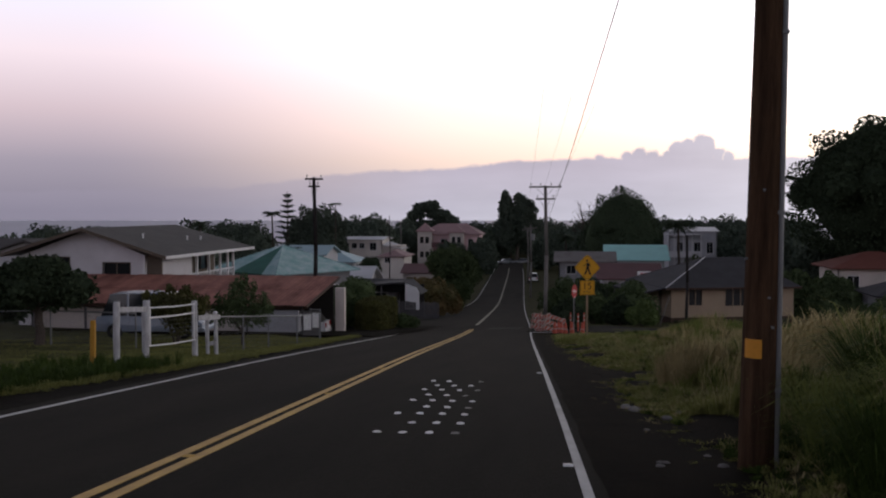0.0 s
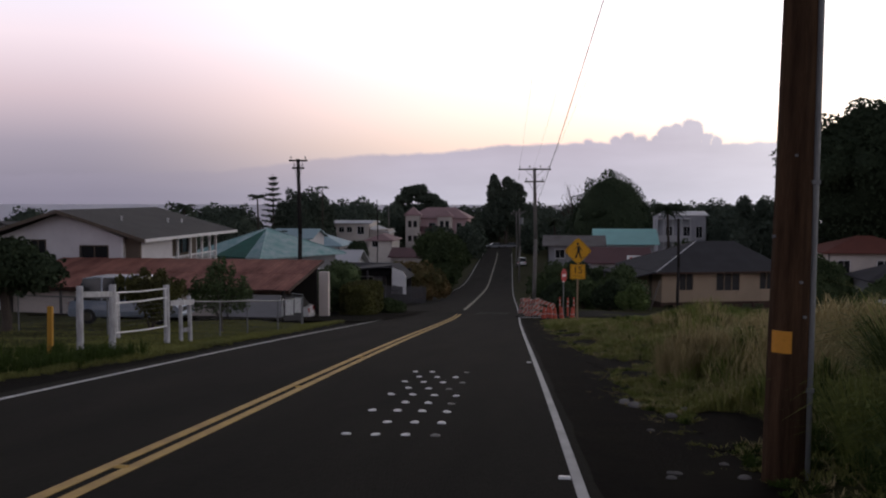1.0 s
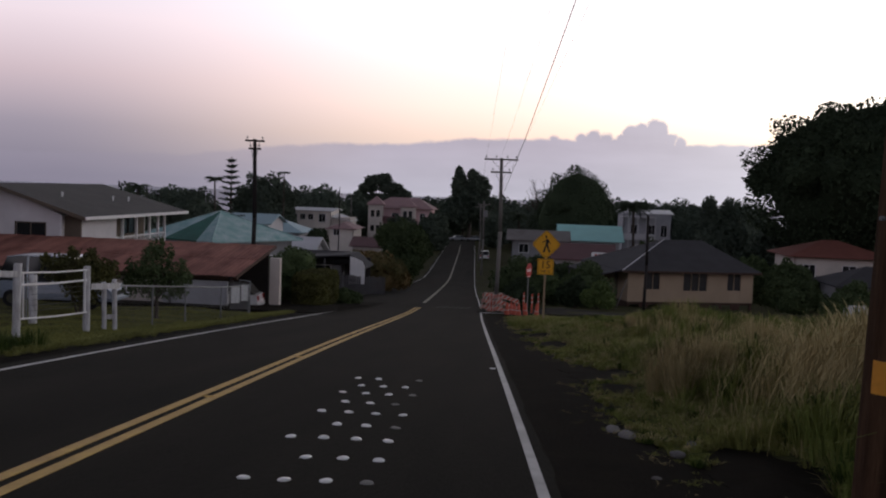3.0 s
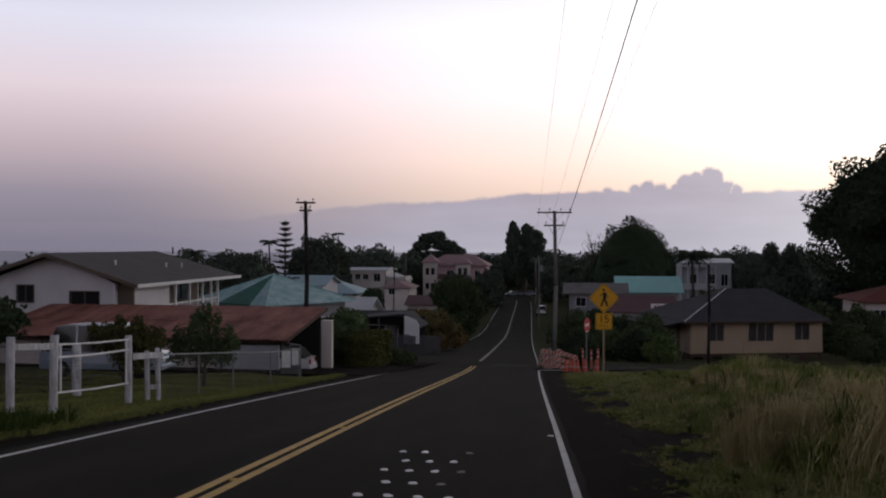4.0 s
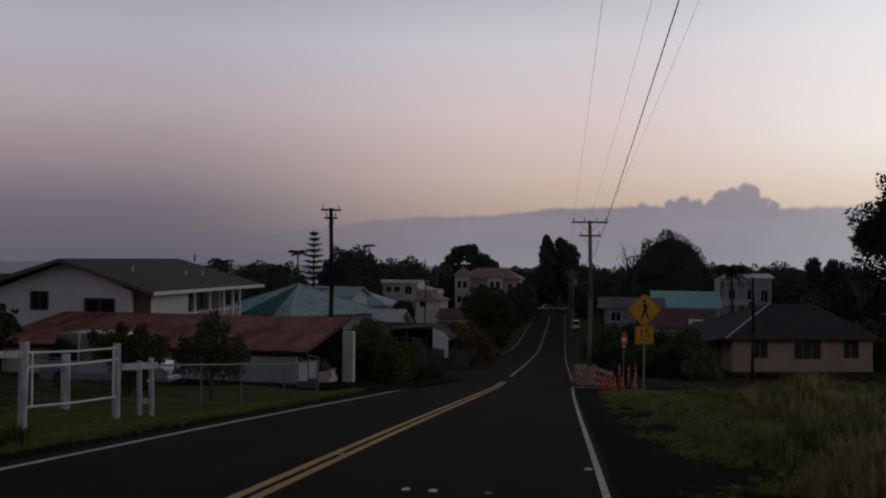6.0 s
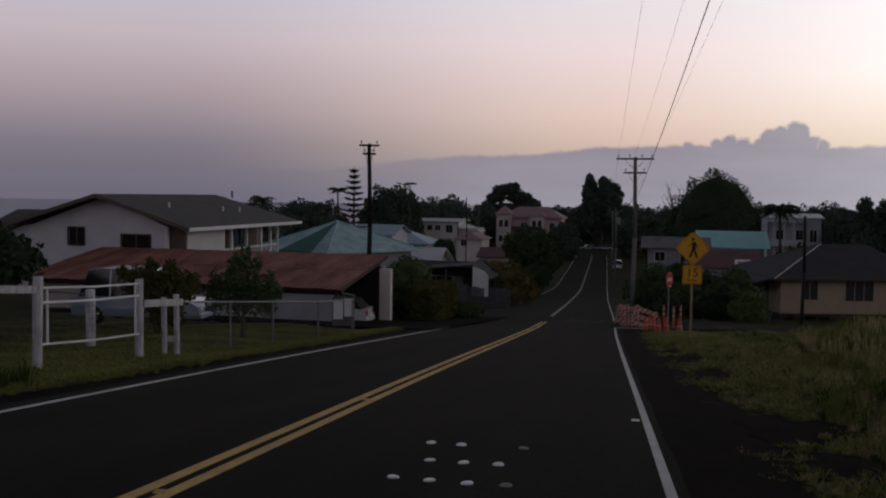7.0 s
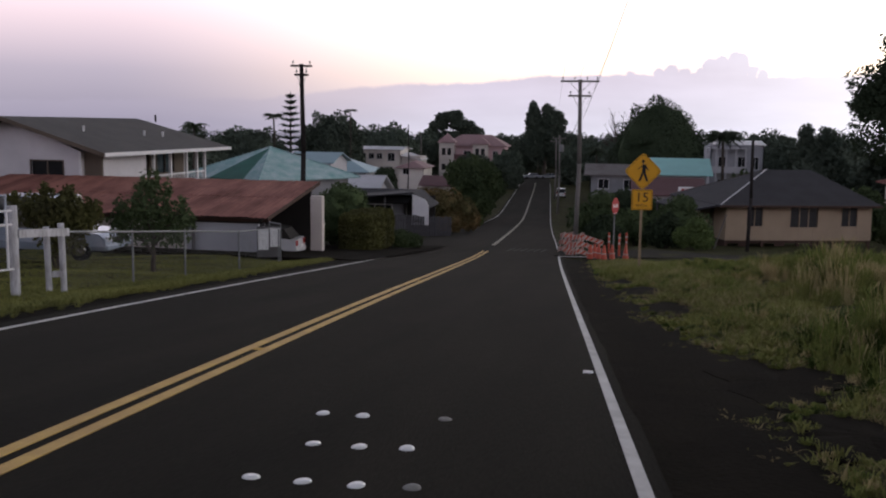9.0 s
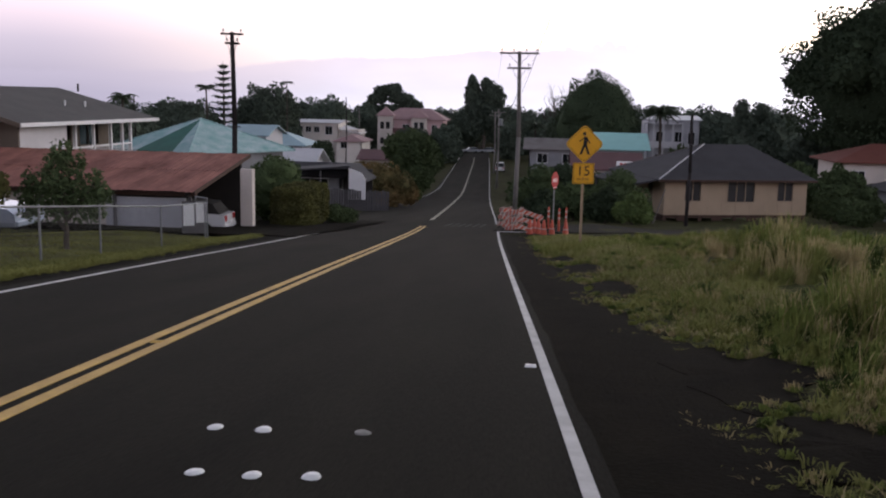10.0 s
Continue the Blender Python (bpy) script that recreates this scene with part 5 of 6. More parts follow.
def pink_house():
    h = thing("house", "pink two-storey house with two white bay towers", "house", pose(-31, 231, 0))
    g = -13.5
    part("body", [moved(s, pose(-6.5, 0, g)) for s in wall_panel(14, 9.9, [(4.6, 6.2, 6.6, 8.6), (11.4, 12.6, 6.8, 8.6)])], WALL_PINK, h)
    part("side_wall", box(7.35, 7.5, .15, 9, g, -3.6), WALL_PINK, h)
    part("side_wall", box(-6.5, -6.35, .15, 9, g, -3.6), WALL_PINK, h)
    for w in ((4.6, 6.2, 6.6, 8.6), (11.4, 12.6, 6.8, 8.6)):
        window(h, pose(-6.5, 0, g), *w)
    part("roof", slab([(-7.2, -.8, -3.7), (8.2, -.8, -3.7), (4, 4.5, -1.15), (-3, 4.5, -1.15)], .2), ROOF_PINK, h)
    part("roof", slab([(8.2, -.8, -3.7), (8.2, 9.8, -3.7), (4, 4.5, -1.15)], .2), ROOF_PINK, h)
    part("roof", slab([(8.2, 9.8, -3.7), (-7.2, 9.8, -3.7), (-3, 4.5, -1.15), (4, 4.5, -1.15)], .2), ROOF_PINK, h)
    part("roof", slab([(-7.2, 9.8, -3.7), (-7.2, -.8, -3.7), (-3, 4.5, -1.15)], .2), ROOF_PINK, h)
    for x, top, cap in ((-5.6, -2.9, -.9), (2.2, -3.2, -1.5)):
        m = pose(x - 1.7, -2.2, g)
        w = [(.6, 1.5, 7.6, 9.2), (1.9, 2.8, 7.6, 9.2), (.6, 1.5, 4.2, 5.6), (1.9, 2.8, 4.2, 5.6)]
        t = part("bay_tower", [moved(s, m) for s in wall_panel(3.4, top - g, w)] + [box(x - 1.7, x - 1.55, -2.05, 0, g, top), box(x + 1.55, x + 1.7, -2.05, 0, g, top)], WALL_CREAM, h, "pale bay tower with paired windows")
        for q in w:
            part("pane", moved(box(q[0], q[1], .07, .09, q[2], q[3]), m), PANE, t)
        for pts in ([(x - 2.1, -2.6, top), (x + 2.1, -2.6, top)], [(x + 2.1, -2.6, top), (x + 2.1, 1, top)], [(x - 2.1, 1, top), (x - 2.1, -2.6, top)]):
            part("tower_roof", slab(pts + [(x, -.7, cap)], .15), ROOF_PINK, h)
    part("balcony", [box(-3.9, .5, -1.6, 0, -6.9, -6.7), box(-3.9, .5, -1.6, -1.5, -6.7, -5.7)], ROOF_MAROON, h, "dark red balcony")
    return h


pink_house()
simple_house("long low house with a pale grey roof", -2.0, 4.9, 127, 133, -7.2, -4.45, -3.45, "x", WALL_GREY, ROOF_WEATHERED, .7, [(1, 2.2, .9, 2), (4, 5.2, .9, 2)])
simple_house("long building with a bright turquoise roof", 5.0, 12.7, 139, 148, -9.0, -4.75, -3.0, "x", WALL_PALE, TEAL_BRIGHT, .8, [(1, 2.4, 1.2, 2.4), (6, 7.4, 1.2, 2.4)])
mb = simple_house("low building with a maroon metal roof", 3.4, 10.2, 119, 127, -9.4, -6.1, -4.6, "x", WALL_PALE, ROOF_MAROON, .7, [(1.2, 2.4, 1.2, 2.4), (5, 6.2, 1.2, 2.4)])
part("shop_sign", cbox(.9, 3.1, -4.9, -4.8, -5.95, -5.35, .02), SIGN_WHITE, mb, "white painted sign board")
for x in (1.25, 1.7, 2.15, 2.6):
    part("sign_bar", box(x, x + .32, -4.915, -4.902, -5.78, -5.54), SIGN_RED, mb, "faded red lettering bar")
ch = simple_house("pale grey two-storey concrete house", 15.3, 23.0, 160, 170, -10, -1.35, -.75, "x", WALL_BLOCK, ROOF_PALE, .3,
             [(1.2, 2.4, 5.0, 6.8), (4, 5.2, 5, 6.8), (6, 7.0, 5, 6.8), (1.2, 2.4, 1.5, 3.4)])
for z in (-5.6, -2.0):
    part("balcony_slab", box(-4.6, 1.2, -6.5, -5.0, z, z + .18), WALL_PALE, ch)
for k in range(5):
    x = -4.5 + 1.4 * k
    part("balcony_column", box(x - .1, x + .1, -6.45, -6.25, -11.5, -2.0), WALL_PALE, ch)
part("balcony_parapet", box(-4.6, 1.2, -6.5, -6.4, -5.42, -4.6), WALL_PALE, ch)
simple_house("white house with a red-brown roof", 28.4, 38, 108, 116, -8.0, -3.95, -2.55, "h", WALL_CREAM, ROOF_RED, .8, [(1.0, 2.2, 1.6, 2.9), (5, 6.4, 1.6, 2.9)])
simple_house("dark-roofed house further up the lane", 27, 33.5, 88, 94, -7.4, -5.2, -3.9, "h", WALL_GREY, ROOF_DARK, .7, [(1.0, 2.2, .8, 1.8)])
simple_house("grey-roofed house with pale walls", -49, -38.5, 72, 84, -6.6, -1.9, -.2, "y", WALL_PALE, ROOF_BROWN, .7, [(1, 2.4, 3, 4), (6, 7.4, 3, 4)])
simple_house("white house with a grey roof", -60, -50, 84, 94, -7, -2.3, -.6, "x", WALL_PALE, ROOF_BROWN, .7, [(1, 2.4, 3, 4), (6, 7.4, 3, 4)])


# ---- poles and wires ----
def crossarm(parent, z, half, y=-.16, r=.05, pins=(), mat=POLE_GREY, braces=True, rz=0):
    m = pose(0, 0, 0, 0, 0, rz)
    a = part("crossarm", moved(cbox(-half, half, y - .05, y + .05, z - .06, z + .06, .01), m), mat, parent)
    for p in pins:
        part("insulator", moved(moved(lathe([(.015, 0), (.015, .10), (.05, .12), (.055, .17), (.03, .20), (.04, .22), (.02, .25)], 8), pose(p, y, z + .05)), m), GLASS_INS, a)
    if braces:
        for s in (-1, 1):
            part("brace", moved(tube((s * half * .55, y + .06, z - .05), (s * .1, y + .1, z - .65), .015, .015, 5), m), GALV, a)
    return a


def near_pole():
    p = thing("utility_pole", "tall brown creosoted utility pole with a small orange tag", "utility pole", pose(2.195, 9.40, gz(2.195, 9.40) - .15, 0, .95, 0) @ Matrix.Diagonal((1.16, 1.16, 1.09, 1)))
    rr = random.Random(2)
    n, rings = 28, 40
    v, f = [], []
    for j in range(rings + 1):
        z = 10.6 * j / rings
        r = .143 - .0082 * min(z, 4.4) - .004 * max(0, z - 4.4)
        for k in range(n):
            a = 6.2832 * k / n
            q = r * (1 + .018 * math.sin(9 * a + .4 * z) + .02 * noise.noise(Vector((math.cos(a) * 3, math.sin(a) * 3, z * .8))))
            v.append((q * math.cos(a), q * math.sin(a), z))
    for j in range(rings):
        f += [(j * n + k, j * n + (k + 1) % n, (j + 1) * n + (k + 1) % n, (j + 1) * n + k) for k in range(n)]
    f += [tuple(range(n))[::-1], tuple(range(rings * n, (rings + 1) * n))]
    part("pole", (v, f), POLE_WOOD, p, smooth=True)
    cond = part("conduit", path_tube([Vector((.140, -.055, .1)), Vector((.112, -.045, 4.4)), Vector((.100, -.04, 8.2))], [.024, .024, .024], 10), GALV, p, "grey steel conduit")
    for z in (.8, 2.3, 3.8, 5.3, 6.8):
        part("strap", box(.09, .165 - .006 * min(z, 4.4), -.085, -.01, z, z + .03), GALV, cond)
    # the tag is bent round the pole
    tv, tf = [], []
    for k in range(6):
        a = radians(-152 + 58 * k / 5)
        for z in (1.085, 1.245):
            tv += [(.143 * math.cos(a), .143 * math.sin(a), z), (.138 * math.cos(a), .138 * math.sin(a), z)]
    for k in range(5):
        i = 4 * k
        tf += [(i, i + 4, i + 6, i + 2), (i + 1, i + 3, i + 7, i + 5), (i + 2, i + 6, i + 7, i + 3), (i, i + 1, i + 5, i + 4)]
    part("tag", (tv, tf), TAG, p, "orange reflective tag")
    for z, a in ((1.60, -75), (1.92, -160), (2.5, -100), (1.35, -60)):
        a = radians(a)
        part("nail", tube((.11 * math.cos(a), .11 * math.sin(a), z), (.150 * math.cos(a), .150 * math.sin(a), z), .011, .011, 7), GALV, p)
    crossarm(p, 9.03, 1.15, pins=(-1.1, .1, 1.1), mat=POLE_WOOD)
    return p


near_pole()


def far_pole(label, x, y, top, arms, r=.15, mat=POLE_GREY, rz=0, extras=()):
    g = gz(x, y) - .2
    p = thing("utility_pole", label, "utility pole", pose(x, y, g))
    h = top - g
    part("pole", path_tube([Vector((0, 0, 0)), Vector((.01 * h, 0, h * .5)), Vector((0, 0, h))], [r, r * .88, r * .72], 12), mat, p, smooth=True)
    for dz, half, pins in arms:
        crossarm(p, h - dz, half, -.13, pins=pins, mat=mat, rz=rz)
    for dz, ex, s in extras:
        part("transformer", tube((ex, -.1, h - dz), (ex, -.1, h - dz + s), s * .32, s * .32, 12), GALV, p, "grey drum transformer")
    return p


far_pole("weathered utility pole with two crossarms", -2.0, 74.25, 4.02, [(.12, 1.25, (-1.1, -.35, .45, 1.1)), (1.05, .75, (-.6, .6))], .16)
far_pole("dark tarred utility pole with short crossarms", -18.4, 67.1, 4.5, [(.12, .65, (-.5, .5)), (.65, .42, (-.3, .3))], .17, POLE_DARK, rz=20)
far_pole("weathered utility pole far down the road", -6.9, 150, -.2, [(.5, 1.0, (-.9, .9))], .15, extras=((2.4, .35, 1.0),))
far_pole("weathered utility pole far down the road", -9.2, 185, -1.2, [(.5, 1.0, (-.9, .9))], .15)
far_pole("thin dark service pole", 7.95, 67.5, .36, [], .11, POLE_DARK)
far_pole("thin grey service pole", -38, 205, -.4, [], .12, POLE_GREY)
far_pole("thin grey service pole", -37.5, 190, 1.0, [], .11, POLE_DARK)
far_pole("dark service pole behind the house", -47.0, 118, .5, [], .09, POLE_DARK)
st = single("leaning_pole", tube((6.35, 70, gz(6.35, 70) - .1), (7.05, 70.2, -4.1), .04, .035, 8), POLE_GREY, "pale pole leaning against the tan bungalow", "pole")


def wire(a, b, sag, r, label, n=40):
    a, b = Vector(a), Vector(b)
    pts = [a.lerp(b, k / n) - Vector((0, 0, 4 * sag * (k / n) * (1 - k / n))) for k in range(n + 1)]
    return single("overhead_wire", path_tube(pts, [r] * (n + 1), 5), CABLE, label, "wire", group="overhead wires")


for xa, xb in ((1.05, -3.1), (2.25, -2.0), (3.35, -.9)):
    wire((xa - .05, 9.25, 9.69), (xb, 74.1, 4.17), .35, .0045, "thin bare wire between the utility poles")
wire((1.86, 9.3, 7.23), (-1.75, 74.1, 1.5), .30, .012, "thick black cable between the utility poles")
for xa, xb in ((-3.1, -7.8), (-.9, -6.0)):
    wire((xa, 74.1, 4.17), (xb, 149.9, -.45), .8, .006, "thin bare wire running down the road")
wire((-2.0, 74.1, 1.55), (-6.9, 149.9, -2.2), .8, .018, "black cable running down the road")


# ---- signs, cones and barriers ----
def crossing_sign():
    s = thing("road_sign", "yellow diamond crossing sign over a 15 m.p.h. plate", "road sign", pose(.91, 40.12, -3.35, 0, 0, 6))
    part("post", [box(-.034, .034, -.026, .026, 0, 3.5)], POST_TAN, s, "pale wooden sign post")
    c = Vector((0, -.05, 3.07))
    q, rad = [], .535
    for k in range(4):
        a = radians(90 * k)
        for d in (-.07, 0, .07):
            u = rad - abs(d) * .45 - (.02 if d == 0 else 0.012)
            q.append((c.x + u * math.cos(a) - d * math.sin(a), c.z + u * math.sin(a) + d * math.cos(a)))
    face = part("diamond_plate", extrude(q, -.055, -.045), SIGN_YELLOW, s, "yellow reflective diamond")
    edge = []
    inner = [(c.x + (x - c.x) * .93, c.z + (z - c.z) * .93) for x, z in q]
    inner2 = [(c.x + (x - c.x) * .905, c.z + (z - c.z) * .905) for x, z in q]
    for k in range(len(q)):
        j = (k + 1) % len(q)
        edge.append(([(inner[k][0], -.058, inner[k][1]), (inner[j][0], -.058, inner[j][1]), (inner2[j][0], -.058, inner2[j][1]), (inner2[k][0], -.058, inner2[k][1]),
                      (inner[k][0], -.0555, inner[k][1]), (inner[j][0], -.0555, inner[j][1]), (inner2[j][0], -.0555, inner2[j][1]), (inner2[k][0], -.0555, inner2[k][1])],
                     [(0, 1, 2, 3), (0, 4, 5, 1), (2, 6, 7, 3)]))
    part("border", edge, BLACK, face)
    # walking pictogram out of plain bars and a disc
    limb = lambda x0, z0, x1, z1, w: ([(c.x + x0 - w, -.060, c.z + z0), (c.x + x0 + w, -.060, c.z + z0), (c.x + x1 + w, -.060, c.z + z1), (c.x + x1 - w, -.060, c.z + z1),
                                      (c.x + x0 - w, -.0555, c.z + z0), (c.x + x0 + w, -.0555, c.z + z0), (c.x + x1 + w, -.0555, c.z + z1), (c.x + x1 - w, -.0555, c.z + z1)],
                                     [(0, 1, 2, 3), (0, 4, 5, 1), (1, 5, 6, 2), (2, 6, 7, 3), (3, 7, 4, 0)])
    picto = [limb(.03, .20, .02, -.04, .055), limb(.03, -.02, .13, -.30, .035), limb(.0, -.02, -.10, -.30, .035), limb(.05, .18, .15, .02, .022), limb(-.0, .19, -.10, .10, .022), limb(-.10, .11, -.15, .06, .02)]
    picto.append(extrude([(c.x - .01 + .05 * math.cos(6.283 * k / 12), c.z + .29 + .05 * math.sin(6.283 * k / 12)) for k in range(12)], -.060, -.0555))
    part("pictogram", picto, BLACK, face)
    pl = part("speed_plate", cbox(-.305, .305, -.055, -.045, 1.93, 2.53, .004), SIGN_YELLOW, s, "yellow square speed plate")
    t = .012
    fr = [box(-.285, .285, -.058, -.0555, 1.95, 1.95 + t), box(-.285, .285, -.058, -.0555, 2.51 - t, 2.51), box(-.285, -.285 + t, -.058, -.0555, 1.95 + t, 2.51 - t), box(.285 - t, .285, -.058, -.0555, 1.95 + t, 2.51 - t)]
    part("border", fr, BLACK, pl)
    for text, size, x, z in (("15", .40, 0, 2.17), ("M.P.H.", .13, 0, 2.01)):
        cu = bpy.data.curves.new("text", "FONT")
        cu.body, cu.size, cu.align_x, cu.extrude = text, size, "CENTER", .002
        tmp = bpy.data.objects.new("tmp", cu)
        scene.collection.objects.link(tmp)
        me = bpy.data.meshes.new_from_object(tmp.evaluated_get(bpy.context.evaluated_depsgraph_get()))
        bpy.data.objects.remove(tmp)
        me.materials.clear()
        me.materials.append(BLACK)
        ob = new("lettering", me)
        ob.parent = pl
        ob.location, ob.rotation_euler = (x, -.0585, z), (radians(90), 0, 0)
    for z in (2.1, 2.4, 2.85, 3.3):
        part("bolt", tube((0, -.064, z), (0, -.05, z), .012, .012, 6), GALV, s)
    return s


crossing_sign()

ss = thing("stop_sign", "red octagonal sign on a grey post, turned to the side street", "road sign", pose(.3, 56.2, gz(.3, 56.2) - .2, 0, 0, 66))
part("post", box(-.03, .03, -.02, .02, 0, 2.95), GALV, ss)
octa = [(.38 * math.cos(radians(22.5 + 45 * k)) / math.cos(radians(22.5)), 2.6 + .38 * math.sin(radians(22.5 + 45 * k)) / math.cos(radians(22.5))) for k in range(8)]
pl = part("plate", extrude(octa, -.035, -.025), SIGN_RED, ss)
for bx in (-.2, -.07, .06, .19):
    part("bar", box(bx - .035, bx + .035, -.039, -.0355, 2.52, 2.68), SIGN_WHITE, pl)
part("bar", box(-.24, .24, -.039, -.0355, 2.25, 2.27), SIGN_WHITE, pl)


def cone(x, y, h=.64, rz=0):
    c = thing("traffic_cone", "orange traffic cone with a white band", "traffic cone", pose(x, y, max(gz(x, y), float(along(y))) + .05, 0, 0, rz), "traffic cones at the corner")
    part("base", cbox(-.18, .18, -.18, .18, 0, .035, .01), RUBBER, c)
    part("body", lathe([(.145, .035), (.135, .06), (.045, h - .02), (.03, h)], 14), ORANGE, c, smooth=True)
    part("band", lathe([(.109, h * .38), (.107, h * .38), (.073, h * .66), (.075, h * .66)], 14), WHITE_BAND, c)
    return c


for x, y, rz in ((-.70, 51.8, 3), (-.35, 52.3, 20), (-.12, 51.6, 40), (.22, 52.4, 10), (.78, 51.8, 25), (-.52, 53.2, 12)):
    cone(x, y, rz=rz)


def barricade(x, y, rz, tilt=0):
    b = thing("barricade", "orange and white striped folding barricade", "barricade", pose(x, y, max(gz(x, y), float(along(y))) + .03, 0, tilt, rz), "barricades at the corner")
    for s in (-.09, .5):
        for sd in (-1, 1):
            part("leg", path_tube([Vector((s * 1.0 if s > 0 else -.5, sd * .28, 0)), Vector((s * 1.0 if s > 0 else -.5, sd * .03, 1.0))], [.025, .025], 4), WHITE_BAND, b)
    for z, sd in ((.86, -.09), (.52, -.18), (.18, -.26)):
        p = part("board", slab([(-.6, sd, z + .10), (.6, sd, z + .10), (.6, sd - .02, z + .10), (-.6, sd - .02, z + .10)], .2), WHITE_BAND, b)
        for k in range(5):
            u = -.58 + .24 * k
            part("stripe", ([(u, sd - .024, z - .09), (u + .11, sd - .024, z - .09), (min(.59, u + .23), sd - .024, z + .09), (u + .12, sd - .024, z + .09),
                             (u, sd - .0215, z - .09), (u + .11, sd - .0215, z - .09), (min(.59, u + .23), sd - .0215, z + .09), (u + .12, sd - .0215, z + .09)],
                            [(0, 1, 2, 3), (0, 4, 5, 1), (1, 5, 6, 2), (2, 6, 7, 3), (3, 7, 4, 0)]), ORANGE, p)
    return b


for x, y, rz, ti in ((-1.75, 57.2, 34, 11), (-1.25, 55.9, -42, -16), (-1.0, 54.8, 20, 19), (-1.9, 59.6, -60, -9)):
    barricade(x, y, rz, ti)
for x, y in ((.55, 55.0), (.9, 56.6), (.1, 57.5)):
    d = thing("delineator", "orange tubular marker post with white bands", "marker post", pose(x, y, max(gz(x, y), float(along(y))) + .04), "marker posts at the corner")
    part("foot", lathe([(.2, 0), (.19, .05), (.08, .07)], 12), RUBBER, d)
    part("tube", lathe([(.05, .06), (.05, 1.05), (.03, 1.1)], 10), ORANGE, d)
    for z in (.6, .85):
        part("band", lathe([(.053, z), (.053, z + .1)], 10), WHITE_BAND, d)


# ---- gate and fences on the left ----
def wooden_post(x, y, top, r, label, group="white gate posts", lean=(0, 0), mat=POST_WHITE):
    g = gz(x, y) - .1
    n, v, f = 12, [], []
    for j in range(9):
        z = (top - g) * j / 8
        for k in range(n):
            a = 6.2832 * k / n
            q = r * (1 + .10 * noise.noise(Vector((math.cos(a) * 2 + x, math.sin(a) * 2 + y, z * 1.5))))
            v.append((q * math.cos(a) + lean[0] * z, q * math.sin(a) + lean[1] * z, z))
    for j in range(8):
        f += [(j * n + k, j * n + (k + 1) % n, (j + 1) * n + (k + 1) % n, (j + 1) * n + k) for k in range(n)]
    f += [tuple(range(n))[::-1], tuple(range(8 * n, 9 * n))]
    return single("gate_post", (v, f), mat, label, "post", pose(x, y, g), group, smooth=True)


wooden_post(-10.68, 22.15, -.13, .078, "thick rough white-painted gate post", lean=(.015, 0))
wooden_post(-10.47, 23.3, -.20, .083, "thick rough white-painted gate post", lean=(.02, 0))
wooden_post(-10.63, 26.85, -.55, .083, "thick rough white-painted gate post")
wooden_post(-10.50, 28.2, -1.00, .062, "white-painted round wooden post", lean=(-.03, .02))
wooden_post(-10.72, 28.05, -1.06, .062, "white-painted round wooden post", lean=(-.02, 0))
wooden_post(-13.2, 29.0, -1.06, .11, "thick white-painted post by the inner fence")
gt = thing("gate", "white pipe gate with sagging rails", "gate", pose(-10.48, 23.38, 0))
for za, zb, r in ((-.41, -.63, .022), (-.67, -.88, .026), (-1.40, -1.68, .022)):
    part("rail", path_tube([Vector((0, .05, za)), Vector((-.03, 1.7, (za + zb) / 2 - .02)), Vector((-.1, 3.35, zb))], [r] * 3, 7), TRIM_WHITE, gt)
for y, a, b in ((.25, -1.42, -.42), (3.1, -1.66, -.60)):
    part("stile", tube((-.02, y, a), (-.02, y, b), .022, .022, 7), TRIM_WHITE, gt)
for k in range(5):
    z = -.78 - .12 * k
    part("strand", tube((.0, .1, z), (-.08, 3.2, z - .24), .004, .004, 4), WIRE, gt)
single("plank", [slab([(-10.62, 22.1, -.25), (-10.42, 23.3, -.36), (-10.38, 23.3, -.36), (-10.58, 22.1, -.25)], .13)], POST_WHITE, "short white plank nailed between two gate posts", "plank")
tr = thing("rail_fence", "short white board rails between the gate posts", "fence")
part("board", slab([(-10.55, 26.85, -.98), (-10.45, 28.3, -1.10), (-10.41, 28.3, -1.10), (-10.51, 26.85, -.98)], .15), POST_WHITE, tr)
part("board", slab([(-10.76, 28.0, -1.92), (-10.47, 28.15, -1.92), (-10.47, 28.2, -1.92), (-10.76, 28.05, -1.92)], .12), POST_WHITE, tr)
single("marker_post", cbox(-.05, .05, -.05, .05, 0, 1.3, .012), material("yellow_painted_wood", (.42, .22, .03), .8, .25, 3, 30, .2), "square yellow-painted marker post in the grass", "post",
            pose(-9.6, 19.0, gz(-9.6, 19.0) - .1, 0, 1, 10))


